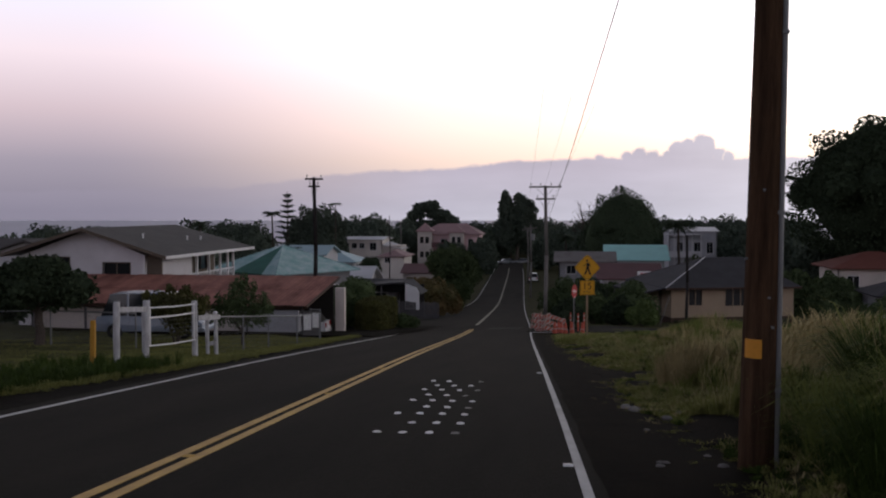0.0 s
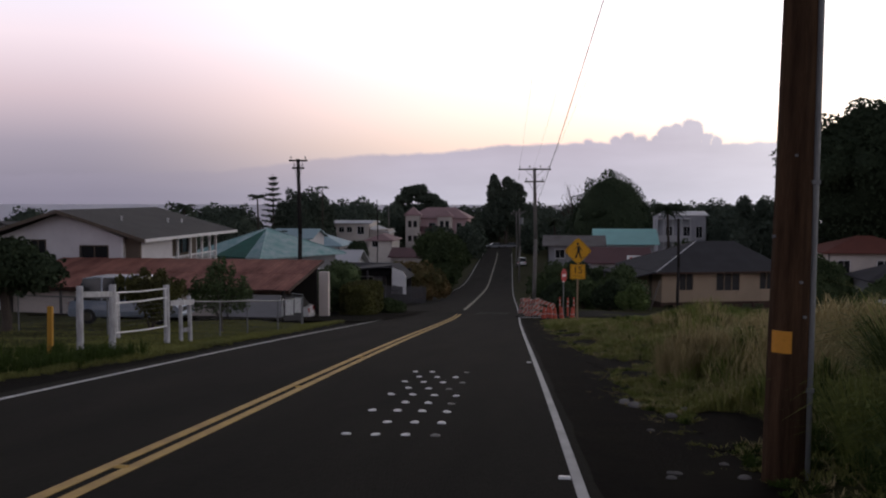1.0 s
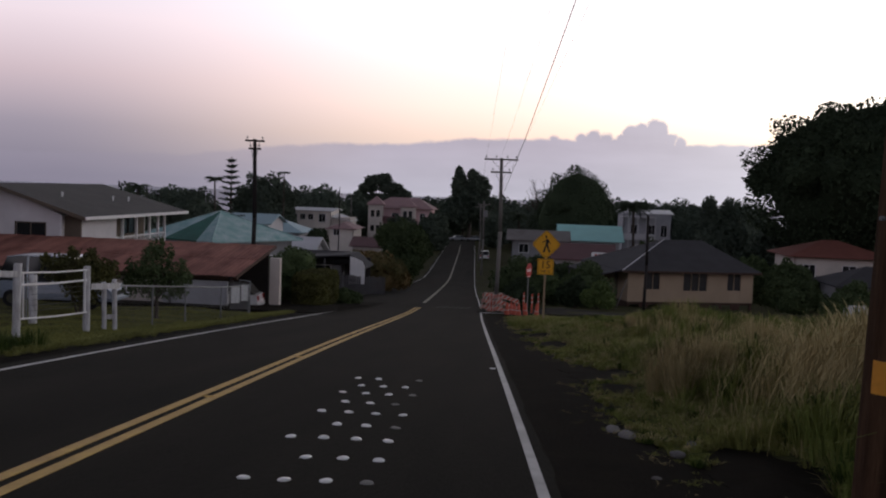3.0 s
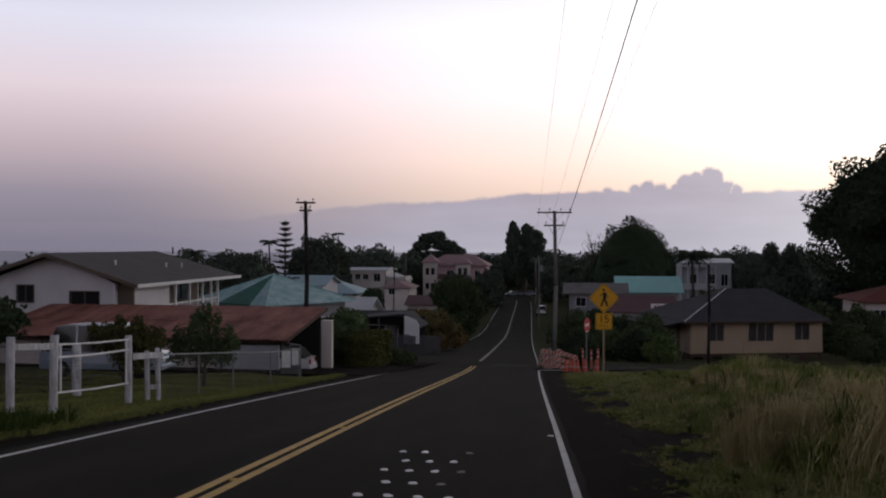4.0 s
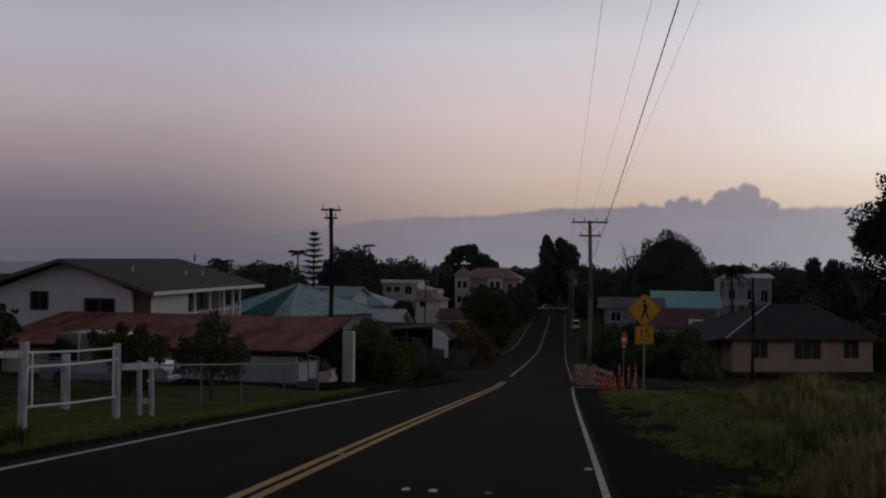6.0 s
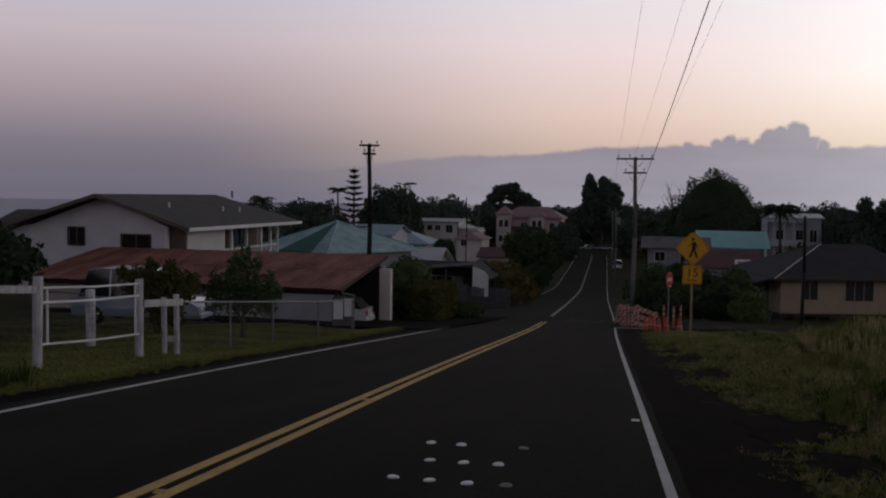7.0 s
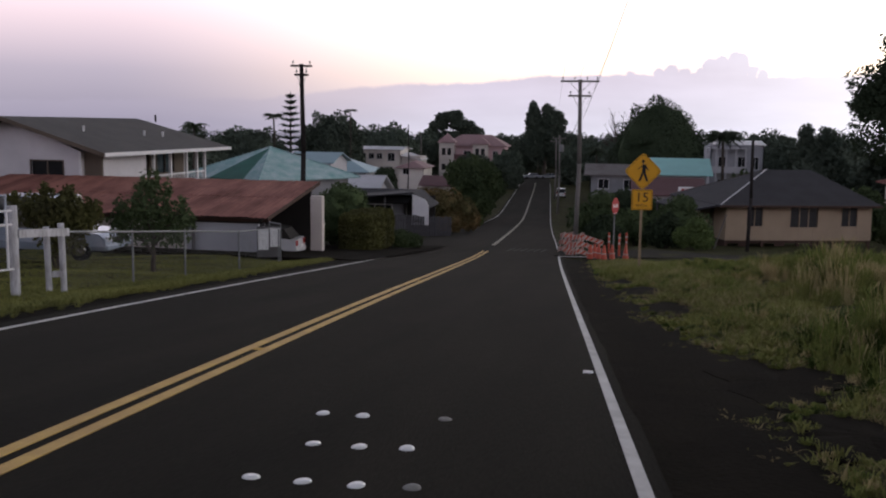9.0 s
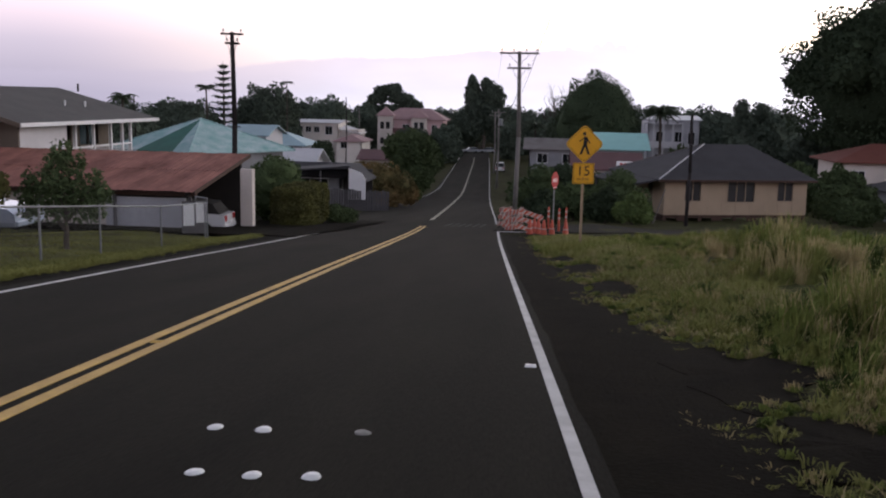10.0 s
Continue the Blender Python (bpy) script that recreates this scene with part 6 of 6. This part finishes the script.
def chain_fence(pts, height, label, posts=True, step=.085):
    """Steel posts, a top rail and woven wire along the points on the ground."""
    f = thing("chain_link_fence", label, "fence")
    for (xa, ya), (xb, yb) in zip(pts, pts[1:]):
        a, b = Vector((xa, ya, gz(xa, ya) + .02)), Vector((xb, yb, gz(xb, yb) + .02))
        L = (b - a).length
        d = (b - a) / L
        part("top_rail", tube(a + Vector((0, 0, height)), b + Vector((0, 0, height)), .024, .024, 8), GALV, f)
        part("post", tube(a - Vector((0, 0, .1)), a + Vector((0, 0, height + .05)), .026, .026, 8), GALV, f)
        k = int(L / step)
        strands, w, n = [], .0014, Vector((-d.y, d.x, 0))
        vs = []
        for j in range(-int(height / step), k):
            for s in (1, -1):
                u0, z0, u1, z1 = j * step, 0.0, j * step + height, height
                if u0 < 0:
                    z0, u0 = -u0, 0.0
                if u1 > L:
                    z1, u1 = height - (u1 - L), L
                if s < 0:
                    u0, u1 = L - u0, L - u1
                p, q = a + d * u0 + Vector((0, 0, z0)), a + d * u1 + Vector((0, 0, z1))
                e = (d * s - Vector((0, 0, 1))) * w
                vs += [p - e, p + e, q + e, q - e]
        me = quads_mesh("woven_wire", np.array([tuple(p) for p in vs]), WIRE)
        ob = new("woven_wire", me)
        ob.parent = f
    x, y = pts[-1]
    part("post", tube((x, y, gz(x, y) - .1), (x, y, gz(x, y) + height + .05), .026, .026, 8), GALV, f)
    return f


chain_fence([(-10.72, 28.6), (-10.95, 31.8), (-11.05, 34.8), (-11.15, 38.8), (-11.3, 42.8)], 1.18, "galvanised chain-link fence along the lawn")
chain_fence([(-11.3, 43.0), (-12.1, 44.1)], 1.32, "narrow chain-link gate beside the carport")
chain_fence([(-14.6, 31.2), (-18, 31.6), (-22, 32)], 1.2, "inner chain-link fence behind the gate")
sb = thing("notice_board", "two white paper notices on a fence panel", "sign", pose(-11.72, 42.95, gz(-11.72, 42.95) + .08, 0, 0, 20))
part("panel", box(-.40, .42, -.02, .02, .10, 1.18), BOARD_GREY, sb)
part("notice", box(-.36, .0, -.032, -.0205, .36, 1.08), SIGN_WHITE, sb)
part("notice", box(.05, .39, -.032, -.0205, .46, 1.14), SIGN_WHITE, sb)

# plank fence before the grey house
pf = thing("plank_fence", "weathered grey upright plank fence", "fence", pose(-13.4, 75, 0))
rr = random.Random(5)
for k in range(30):
    x = -2.2 + .16 * k
    y = .95 * k / 10 * .9
    z = gz(-13.4 + x, 75 + y)
    part("plank", box(x, x + .145, y, y + .025, z - .1, z + 1.45 + rr.uniform(-.06, .06)), BOARD_GREY, pf)
for z in (.4, 1.1):
    part("rail", slab([(-2.2, .05, gz(-15.6, 75) + z), (2.6, 2.6, gz(-10.8, 77.6) + z), (2.6, 2.66, gz(-10.8, 77.6) + z), (-2.2, .11, gz(-15.6, 75) + z)], .08), BOARD_GREY, pf)


# ---- cars ----
def car(label, x, y, rz, paint, length=4.3, width=1.7, height=1.45, z=None, tall=False, roof=None):
    z0 = max(gz(x, y), float(along(y))) + .02 if z is None else z
    c = thing("car", label, "car", pose(x, y, z0, 0, 0, rz))
    h = length / 2
    body = [(-h, .38), (-h + .04, .30), (h - .04, .30), (h, .42), (h - .02, .66), (h - .25, .80), (h - 1.25, .90), (-h + .5, .95), (-h + .04, .90), (-h, .62)]
    part("body", extrude([(a, b) for a, b in body], -width / 2, width / 2, lambda a, b: .05 if b > .75 else (.04 if b < .35 else 0)), paint, c)
    rf = .55 if not tall else .2
    cab = [(h - 1.30, .89), (h - 1.30 - rf, height - .03), (h - 1.55 - rf, height), (-h + 1.0, height), (-h + .55, height - .05), (-h + .22, .93)]
    cb = part("cabin", extrude(cab, -width / 2 + .06, width / 2 - .06, lambda a, b: .14 if b > 1.1 else 0), INNER_SHADE if roof else PANE, c, "dark car windows")
    part("roof_panel", extrude([(h - 1.35 - rf, height - .02), (h - 1.55 - rf, height + .015), (-h + 1.0, height + .015), (-h + .50, height - .04), (-h + .6, height - .06)], -width / 2 + .2, width / 2 - .2), roof or paint, cb)
    for xx in (-h + 1.35, .05):
        for s in (-1, 1):
            part("pillar", path_tube([Vector((xx, s * (width / 2 - .05), .9)), Vector((xx - .02, s * (width / 2 - .19), height - .02))], [.035, .035], 4), paint, cb)
    for sx in (-h + .8, h - .8):
        for s in (-1, 1):
            yy = s * (width / 2 - .08)
            w = part("wheel", tube((sx, yy - .1, .31), (sx, yy + .1, .31), .31, .31, 18), RUBBER, c)
            part("rim", tube((sx, yy + s * .085, .31), (sx, yy + s * .112, .31), .19, .17, 14), CHROME, w)
    for s in (-1, 1):
        part("headlight", cbox(h - .10, h + .012, s * (width / 2 - .30) - .17, s * (width / 2 - .30) + .17, .56, .72, .02), LIGHT_CLEAR, c)
        part("tail_light", cbox(-h - .012, -h + .08, s * (width / 2 - .20) - .14, s * (width / 2 - .20) + .14, .64, .88, .02), LIGHT_RED, c)
    part("grille", box(h - .03, h + .008, -.42, .42, .5, .66), BLACK, c)
    part("bumper", cbox(-h - .05, -h + .06, -width / 2 + .05, width / 2 - .05, .34, .54, .03), paint, c)
    part("bumper", cbox(h - .06, h + .05, -width / 2 + .05, width / 2 - .05, .30, .46, .03), paint, c)
    part("plate", box(-h - .056, -h - .046, -.2, .2, .56, .68), SIGN_WHITE, c)
    return c


# carport shade painted on: black roof panel and matte near-black windows
car("silver-white hatchback with red tail lights under the carport", -14.6, 48.9, 184, CAR_WHITE, 4.1, 1.6, 1.38, z=-4.66, roof=BLACK)
car("pale blue van parked behind the fence", -17.0, 38.0, 4, CAR_BLUE, 4.5, 1.8, 1.85, tall=True)
car("silver car parked down the road", -19.5, 262, 200, CAR_SILVER)
car("dark silver car parked down the road", -15.2, 264, 190, CAR_SILVER)
car("pale pickup parked on the roadside", -8.3, 190, 92, CAR_WHITE, 4.4, 1.75, 1.7, tall=True)
car("white car half hidden by the grass", 22.5, 66, 160, CAR_WHITE)

# ---- trees and shrubs ----


def shrub(label, x, y, blobs, n, size, mat, seed, name="shrub", base=None, group="", f=.78, shell=.7):
    t = thing(name, label, "shrub", pose(x, y, gz(x, y) if base is None else base), group)
    rr = random.Random(seed)
    stems = []
    for k in range(5):
        b = blobs[k % len(blobs)]
        stems.append(path_tube([Vector((rr.uniform(-.08, .08), rr.uniform(-.08, .08), -.15)), Vector((b[0] * .5, b[1] * .5, b[2] * .6)), Vector(b[:3])], [.04, .03, .012], 6))
    part("stem", stems, BARK, t)
    crown_part(t, blobs, n, size, mat, seed, shell=shell, f=f)
    return t


# small tree and bush behind the chain-link fence
tree("small dark bushy tree behind the chain-link fence", -12.35, 35.6, .9, .07,
     [(0, 0, 1.7, .62, .6, .62), (.55, .1, 1.5, .45, .42, .45), (-.6, 0, 1.55, .45, .45, .5), (-.02, -.1, 2.35, .34, .34, .50), (-.1, .2, 1.05, .75, .6, .42), (.42, 0, 2.2, .20, .20, .38), (-.42, .1, 2.15, .22, .22, .36), (.86, 0, 1.85, .17, .17, .32), (-.95, 0, 1.8, .18, .18, .32), (.15, 0, 2.55, .12, .12, .28), (.85, -.2, 1.1, .35, .3, .35), (-.85, -.1, 1.05, .38, .3, .35), (.95, .1, 1.45, .32, .3, .32), (-1.0, 0, 1.4, .34, .3, .34)], 5000, .062, LEAF, 21, shell=.1, inner=True, f=.30)
shrub("olive flowering bush behind the gate posts", -14.6, 34.6, [(0, 0, 1.6, .85, .8, .55), (-.75, .1, 1.5, .55, .6, .5), (.75, 0, 1.4, .5, .6, .45), (.1, 0, .95, .7, .6, .6), (-.3, 0, 2.1, .2, .2, .25), (.4, 0, 2.05, .22, .2, .25), (1.1, 0, 1.7, .2, .2, .25), (-1.2, 0, 1.8, .2, .2, .25)], 4000, .075, LEAF_HEDGE, 22, f=.5, shell=.3)
tree("dark spreading tree beside the lawn", -17.8, 30.5, 1.5, .16,
     [(0, 0, 2.1, 1.5, 1.4, .85), (-1.3, 0, 1.9, .9, .9, .7), (1.2, .1, 1.9, .8, .8, .6), (.4, -.4, 2.6, .8, .8, .5), (-.6, .3, 2.5, .8, .8, .5)], 6500, .11, LEAF_BIG, 23, shell=.5)
tree("dark bush at the lawn's far side", -21.5, 33, 1.2, .14, [(0, 0, 1.7, 1.4, 1.2, .9), (-1.4, 0, 1.5, 1, 1, .8), (1.1, 0, 1.5, .8, .9, .7)], 4000, .12, LEAF_BIG, 24, shell=.5)

# clipped hedge
hd = thing("hedge", "clipped olive-green hedge beside the driveway", "hedge", pose(-11.1, 54.4, gz(-11.1, 54.4)))
hw_, hl_, hh_ = .88, 2.15, 1.82


def hedge_shape(u, grow=1.0):
    """A clipped box with softened, uneven edges; u are directions."""
    q = u / np.maximum(np.max(np.abs(u), axis=1), 1e-6)[:, None]
    soft = (np.sum(np.abs(q) ** 7, axis=1) ** (-1 / 7))[:, None]
    bump = 1 + .035 * np.sin(6 * q[:, :1] + 9 * q[:, 1:2]) + .03 * np.sin(11 * q[:, 1:2] - 7 * q[:, 2:3])
    return q * soft * bump * grow * np.array([hw_, hl_, hh_ / 2]) + np.array([0, 0, hh_ / 2])


part("stem", [tube((x, y, -.1), (x, y, 1.0), .03, .02, 6) for x in (-.3, .3) for y in (-1.3, -.4, .5, 1.4)], BARK, hd)
hr = np.random.default_rng(31)
hn = 30000
hq = hr.uniform(-1, 1, (hn, 3))
hq[np.arange(hn), hr.choice(3, hn, p=(.40, .32, .28))] = hr.choice([-1, 1], hn)
hc = hedge_shape(hq, hr.uniform(.93, 1.035, hn)[:, None])
ha = hr.normal(0, 1, (hn, 3))
ha /= np.linalg.norm(ha, axis=1)[:, None]
hv = np.cross(ha, hr.normal(0, 1, (hn, 3)))
hv /= np.linalg.norm(hv, axis=1)[:, None]
hs = .048 * hr.uniform(.5, 1.4, hn)[:, None]
hm = quads_mesh("crown", np.stack([hc - ha * hs, hc + hv * hs * .5, hc + ha * hs, hc - hv * hs * .5], 1).reshape(-1, 3), LEAF_HEDGE)
new("crown", hm).parent = hd
cb = bmesh.new()
bmesh.ops.create_cube(cb, size=2)
bmesh.ops.subdivide_edges(cb, edges=cb.edges[:], cuts=9, use_grid_fill=True)
cb.verts.index_update()
part("twigs", (hedge_shape(np.array([tuple(v.co) for v in cb.verts]), .93).tolist(), [tuple(v.index for v in f.verts) for f in cb.faces]), LEAF_HEDGE, hd, "dense dark twigs inside the hedge")
cb.free()
shrub("dark shrub at the foot of the hedge", -10.1, 57.5, [(0, 0, .5, .7, .7, .5), (.5, .3, .4, .5, .5, .4)], 1800, .07, LEAF, 32)
shrub("leafy shrub above the carport's end", -13.3, 56.0, [(0, 0, 1.9, 1.2, 1.1, .9), (.5, .3, 2.6, .8, .8, .6), (1.1, .2, 2.4, .7, .7, .6), (1.0, .2, 1.7, .9, .9, .8), (.1, 0, 1.0, 1.1, 1, .9), (-.8, .5, 1.6, .9, .9, .8)], 4200, .09, LEAF, 33)
shrub("mixed leafy shrub by the grey house", -15.8, 69, [(0, 0, 1.5, 1.3, 1.1, .8), (1.2, 0, 1.2, 1.0, .9, .7), (-1.2, 0, 1.3, 1.1, 1, .8)], 3500, .11, LEAF, 34)
# rusty croton and dark trees on the roadside
shrub("rusty orange-green croton bush at the roadside", -13.3, 88, [(0, 0, 2.4, 1.9, 1.6, 1.2), (1.4, .2, 1.8, 1.5, 1.2, 1.1), (-1.6, 0, 2.5, 1.4, 1.3, 1.1), (.8, -.6, 1.0, 1.4, 1, .9), (2.2, .5, 1.0, 1.0, 1, .8)], 6500, .13, LEAF_ORANGE, 35)
tree("dense dark roadside tree", -15.2, 122, 2.0, .3, [(0, 0, 4.9, 1.9, 2, 1.5), (1.6, .3, 4.2, 1.2, 1.3, 1.4), (-1.5, 0, 3.6, 1.3, 1.3, 1.1), (.9, -1, 2.3, 1.5, 1.4, 1.5), (.5, 0, 6.1, 1.2, 1.2, .9), (-1.0, -.8, 1.9, 1.6, 1.4, 1.4), (-.9, .2, 5.6, .8, .8, .6), (2.1, .2, 5.4, .7, .7, .6)], 9000, .22, LEAF, 36)
tree("dense dark roadside tree", -17.6, 140, 2.0, .3, [(0, 0, 5.6, 3.0, 3, 2.3), (2.0, .3, 4.0, 2.0, 2, 1.8), (-2, 0, 5.6, 2.3, 2.2, 2), (.6, -1, 2.2, 2.4, 1.9, 1.9)], 7000, .24, LEAF, 37)
shrub("low green shrub on the bank", -14.2, 108, [(0, 0, .8, 1.2, 1, .8), (1, 0, .6, .8, .8, .6)], 1800, .13, LEAF_LIGHT, 38)
shrub("round dark shrub by the cream house", -33, 150, [(0, 0, 3.2, 2.2, 2.2, 2.3), (.4, 0, 5.0, 1.5, 1.5, 1.2)], 3000, .22, LEAF_BIG, 39)

# right side, round the bungalow
for k, (x, y, s, mat) in enumerate(((5.0, 68, .85, LEAF_LIGHT), (3.5, 69, .95, LEAF_BIG), (1.6, 71, 1.1, LEAF), (-.2, 69, .85, LEAF_BIG), (4.6, 74, 1.5, LEAF), (-.6, 80, 1.6, LEAF), (1.2, 84, 1.7, LEAF_BIG), (3.4, 86, 1.4, LEAF),
                                   (-.25, 58.6, .52, LEAF_BIG), (-.3, 66, .75, LEAF_BIG), (20.5, 82, 1.25, LEAF), (23, 84, 1.2, LEAF), (19.6, 75, .8, LEAF), (25.5, 80, 1.2, LEAF), (22, 73, .8, LEAF), (27, 96, 1.3, LEAF))):
    q = random.Random(k)
    shrub("leafy green garden shrub near the bungalow", x, y, [(q.uniform(-.3, .3) * s, q.uniform(-.3, .3) * s, 1.0 * s, 1.0 * s, .9 * s, .9 * s), (.7 * s, 0, .8 * s, .7 * s, .7 * s, .7 * s), (-.7 * s, .1, .9 * s, .7 * s, .7 * s, .7 * s),
                                                            (.1 * s, 0, 1.75 * s, .6 * s, .6 * s, .5 * s)], 2600, .09 + .03 * s, mat, 40 + k, group="garden shrubs")

# the great dome-shaped tree on the right
tree("huge dome-shaped monkeypod tree, nearly black against the sky", 44.0, 126, 8, .9, dome_blobs(17.4, 25.2, 7.5, 110, 3, .30), 110000, .26, LEAF_BIG, 60, shell=.80, f=.92)
# round dome tree beyond the turquoise roof
tree("round dome-shaped tree behind the turquoise roof", 9.2, 190, 5, .5, dome_blobs(8.5, 18.6, 1.0, 60, 5, .22), 30000, .20, LEAF_BIG, 61, shell=.80, f=.93)
tree("lower dark tree beside the dome tree", 3.5, 195, 3, .4, dome_blobs(4.5, 11.5, 1.5, 9, 6), 6000, .32, LEAF_HAZED, 62)
for k, (x, y, w, h) in enumerate(((14.6, 121, 2.4, 6.4), (17.6, 124, 2.6, 5.6), (24.6, 95, 2.3, 4.3), (22.3, 100, 2.2, 4.6), (1.2, 108, 2.2, 3.6), (3.9, 104, 2.0, 3.2))):
    tree("dark leafy tree between the houses", x, y, h * .35, .2, dome_blobs(w, h, h * .1, 12, 90 + k), 4200, .2, LEAF, 90 + k)
# leafless tree
bt = thing("tree", "leafless grey branching tree", "tree", pose(2.2, 205, gz(2.2, 205)))
q = random.Random(9)
br = [path_tube([Vector((0, 0, -.2)), Vector((.2, 0, 5)), Vector((.1, 0, 9))], [.3, .22, .15], 7)]
for k in range(26):
    a, z = q.uniform(0, 6.28), q.uniform(6, 11)
    p = Vector((.1, 0, min(z, 9)))
    e = p + Vector((math.cos(a) * q.uniform(1.5, 4), math.sin(a) * q.uniform(1.5, 4), q.uniform(3, 8)))
    br.append(path_tube([p, p.lerp(e, .5) + Vector((0, 0, .5)), e], [.12, .07, .02], 5))
    for j in range(5):
        s = p.lerp(e, q.uniform(.4, 1))
        br.append(tube(s, s + Vector((q.uniform(-1.3, 1.3), q.uniform(-1.3, 1.3), q.uniform(.4, 1.8))), .04, .01, 4))
part("trunk", br, BARK, bt)
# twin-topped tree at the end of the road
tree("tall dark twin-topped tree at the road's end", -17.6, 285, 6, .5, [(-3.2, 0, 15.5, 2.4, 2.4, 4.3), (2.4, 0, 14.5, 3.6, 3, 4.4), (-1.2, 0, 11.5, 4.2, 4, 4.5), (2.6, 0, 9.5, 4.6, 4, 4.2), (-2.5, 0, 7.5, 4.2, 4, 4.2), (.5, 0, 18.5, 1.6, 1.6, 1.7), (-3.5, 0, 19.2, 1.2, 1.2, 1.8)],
     15000, .42, LEAF_HAZED, 63, shell=.6)
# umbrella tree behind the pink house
tree("umbrella-shaped tree behind the pink house", -41.0, 262, 9, .5, [(-.2, 0, 15.8, 3.6, 3, 1.4), (3.2, 0, 13.6, 3.4, 3, 1.5), (-3.2, 0, 13.6, 2.6, 2.6, 1.5), (5.8, 0, 11.8, 2.8, 2.6, 1.6), (0, 0, 9.8, 5.0, 4, 2.4), (-5.4, 0, 10.6, 2.2, 2.4, 2.2), (1.2, 0, 16.6, 2.0, 2, .9)], 13000, .36, LEAF_HAZED, 64, shell=.6)
tree("dark dome-crowned tree on the skyline", -52.5, 190, 4, .5, dome_blobs(7.0, 15.2, 2.0, 14, 8), 12000, .36, LEAF_HAZED, 65)
tree("dark lower tree on the skyline", -57.5, 200, 4, .4, dome_blobs(5.2, 11.5, 2.0, 10, 9), 6500, .36, LEAF_HAZED, 66)
skyline = [(-46, 215, 6.2, 13.2), (-50.5, 232, 6.0, 13.0), (-43.5, 240, 5.0, 12.0), (-38, 290, 6, 12.5), (-31, 300, 6, 11.8), (-25, 310, 6, 11.5), (-10, 300, 7, 12.5), (-4, 260, 5, 11.0), (0, 240, 5.5, 11.4), (-13, 330, 9, 12.5),
           (-24, 325, 9, 12.5), (18, 235, 6, 12), (26, 215, 6, 12.6), (31, 190, 5.2, 11.6), (22, 195, 5, 11.2), (37, 180, 6, 12.5), (29, 150, 4.2, 9.8), (34, 140, 4.6, 9.2), (25, 135, 4, 8.0), (-62, 175, 6, 12), (-68, 160, 6, 11.5), (-72, 190, 7, 12.2), (-80, 150, 7, 11), (-90, 140, 7, 9.6), (-62, 120, 4.6, 8.0), (-53, 128, 4.2, 8.4), (44, 150, 7, 13.5), (13, 250, 8, 12.5), (24, 260, 9, 13), (36, 240, 9, 13.5), (48, 230, 10, 14), (60, 200, 10, 14), (-16, 360, 12, 13), (6, 330, 12, 13),
           (52, 135, 8, 13), (19, 178, 4, 9.2), (-100, 170, 8, 12), (-57, 240, 6, 13.5), (-8, 235, 4, 8.5), (-27, 205, 4, 7.6), (-21, 215, 4, 8.2)]
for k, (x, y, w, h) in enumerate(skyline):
    tree("dark leafy tree on the far skyline", x, y, h * .35, .3, dome_blobs(w, h, h * .12, 8, 70 + k), 3800, .40, LEAF_HAZED, 70 + k, group="skyline trees")
# upright ragged trees right of the concrete house
for k, (x, y, h) in enumerate(((27.3, 152, 13.2), (30.8, 156, 12.6))):
    tree("ragged upright tree behind the bungalow", x, y, h * .5, .25, [(0, 0, h * .9, 1.1, 1.1, 1.6), (.9, 0, h * .75, 1.3, 1.2, 1.4), (-.8, 0, h * .7, 1.3, 1.2, 1.6), (0, 0, h * .5, 1.9, 1.7, 2.2)], 3000, .26, LEAF_HAZED, 120 + k, shell=.5)
# Norfolk pine: level whorls of branches
npn = thing("pine_tree", "tall Norfolk pine with level whorls of branches", "tree", pose(-35.4, 115, gz(-35.4, 115)))
H = 4.5 - gz(-35.4, 115)
part("trunk", tube((0, 0, -.2), (0, 0, H), .22, .03, 8), BARK, npn)
q = random.Random(3)
cards = []
for k in range(15):
    z = H * .30 + (H * .70) * (k / 15)
    rad = 2.0 * (1 - (k / 15.5) ** 1.3) + .15
    for j in range(8):
        a = 6.283 * j / 8 + k
        for i in range(24):
            u = (i + q.random()) / 24
            c = Vector((math.cos(a) * rad * u, math.sin(a) * rad * u, z + .15 * u + .12 * u * u))
            d = Vector((math.cos(a + q.uniform(-.8, .8)), math.sin(a + q.uniform(-.8, .8)), q.uniform(-.5, .5))) * .36
            s = Vector((-d.y, d.x, q.uniform(-.1, .1))) * .35
            cards += [c - d, c + s, c + d, c - s]
ob = new("foliage", quads_mesh("foliage", np.array([tuple(p) for p in cards]), LEAF_HAZED))
ob.parent = npn
# palms
palm("tall fan palm beside the concrete house", 14.9, 140, .15 - gz(14.9, 140), 2.7, 34, .2, 1)
palm("palm tree above the white house's roof", -46, 112, .5 - gz(-46, 112), 1.7, 14, .15, 2)
palm("slim palm on the skyline", -37.6, 116, 1.7 - gz(-37.6, 116), 1.25, 24, .12, 3, low=.2)
palm("dark palm behind the far poles", -2.0, 205, 8.6, 2.6, 14, .2, 4)
palm("dark palm behind the far poles", -20.5, 300, 12, 3, 14, .2, 5)
palm("palm by the dark dome tree", -46.6, 181, 3.3 - gz(-46.6, 181), 1.3, 14, .10, 6, low=.35)
palm("distant palm beside the lower houses", -88, 118, .4 - gz(-88, 118), 1.7, 12, .15, 7)
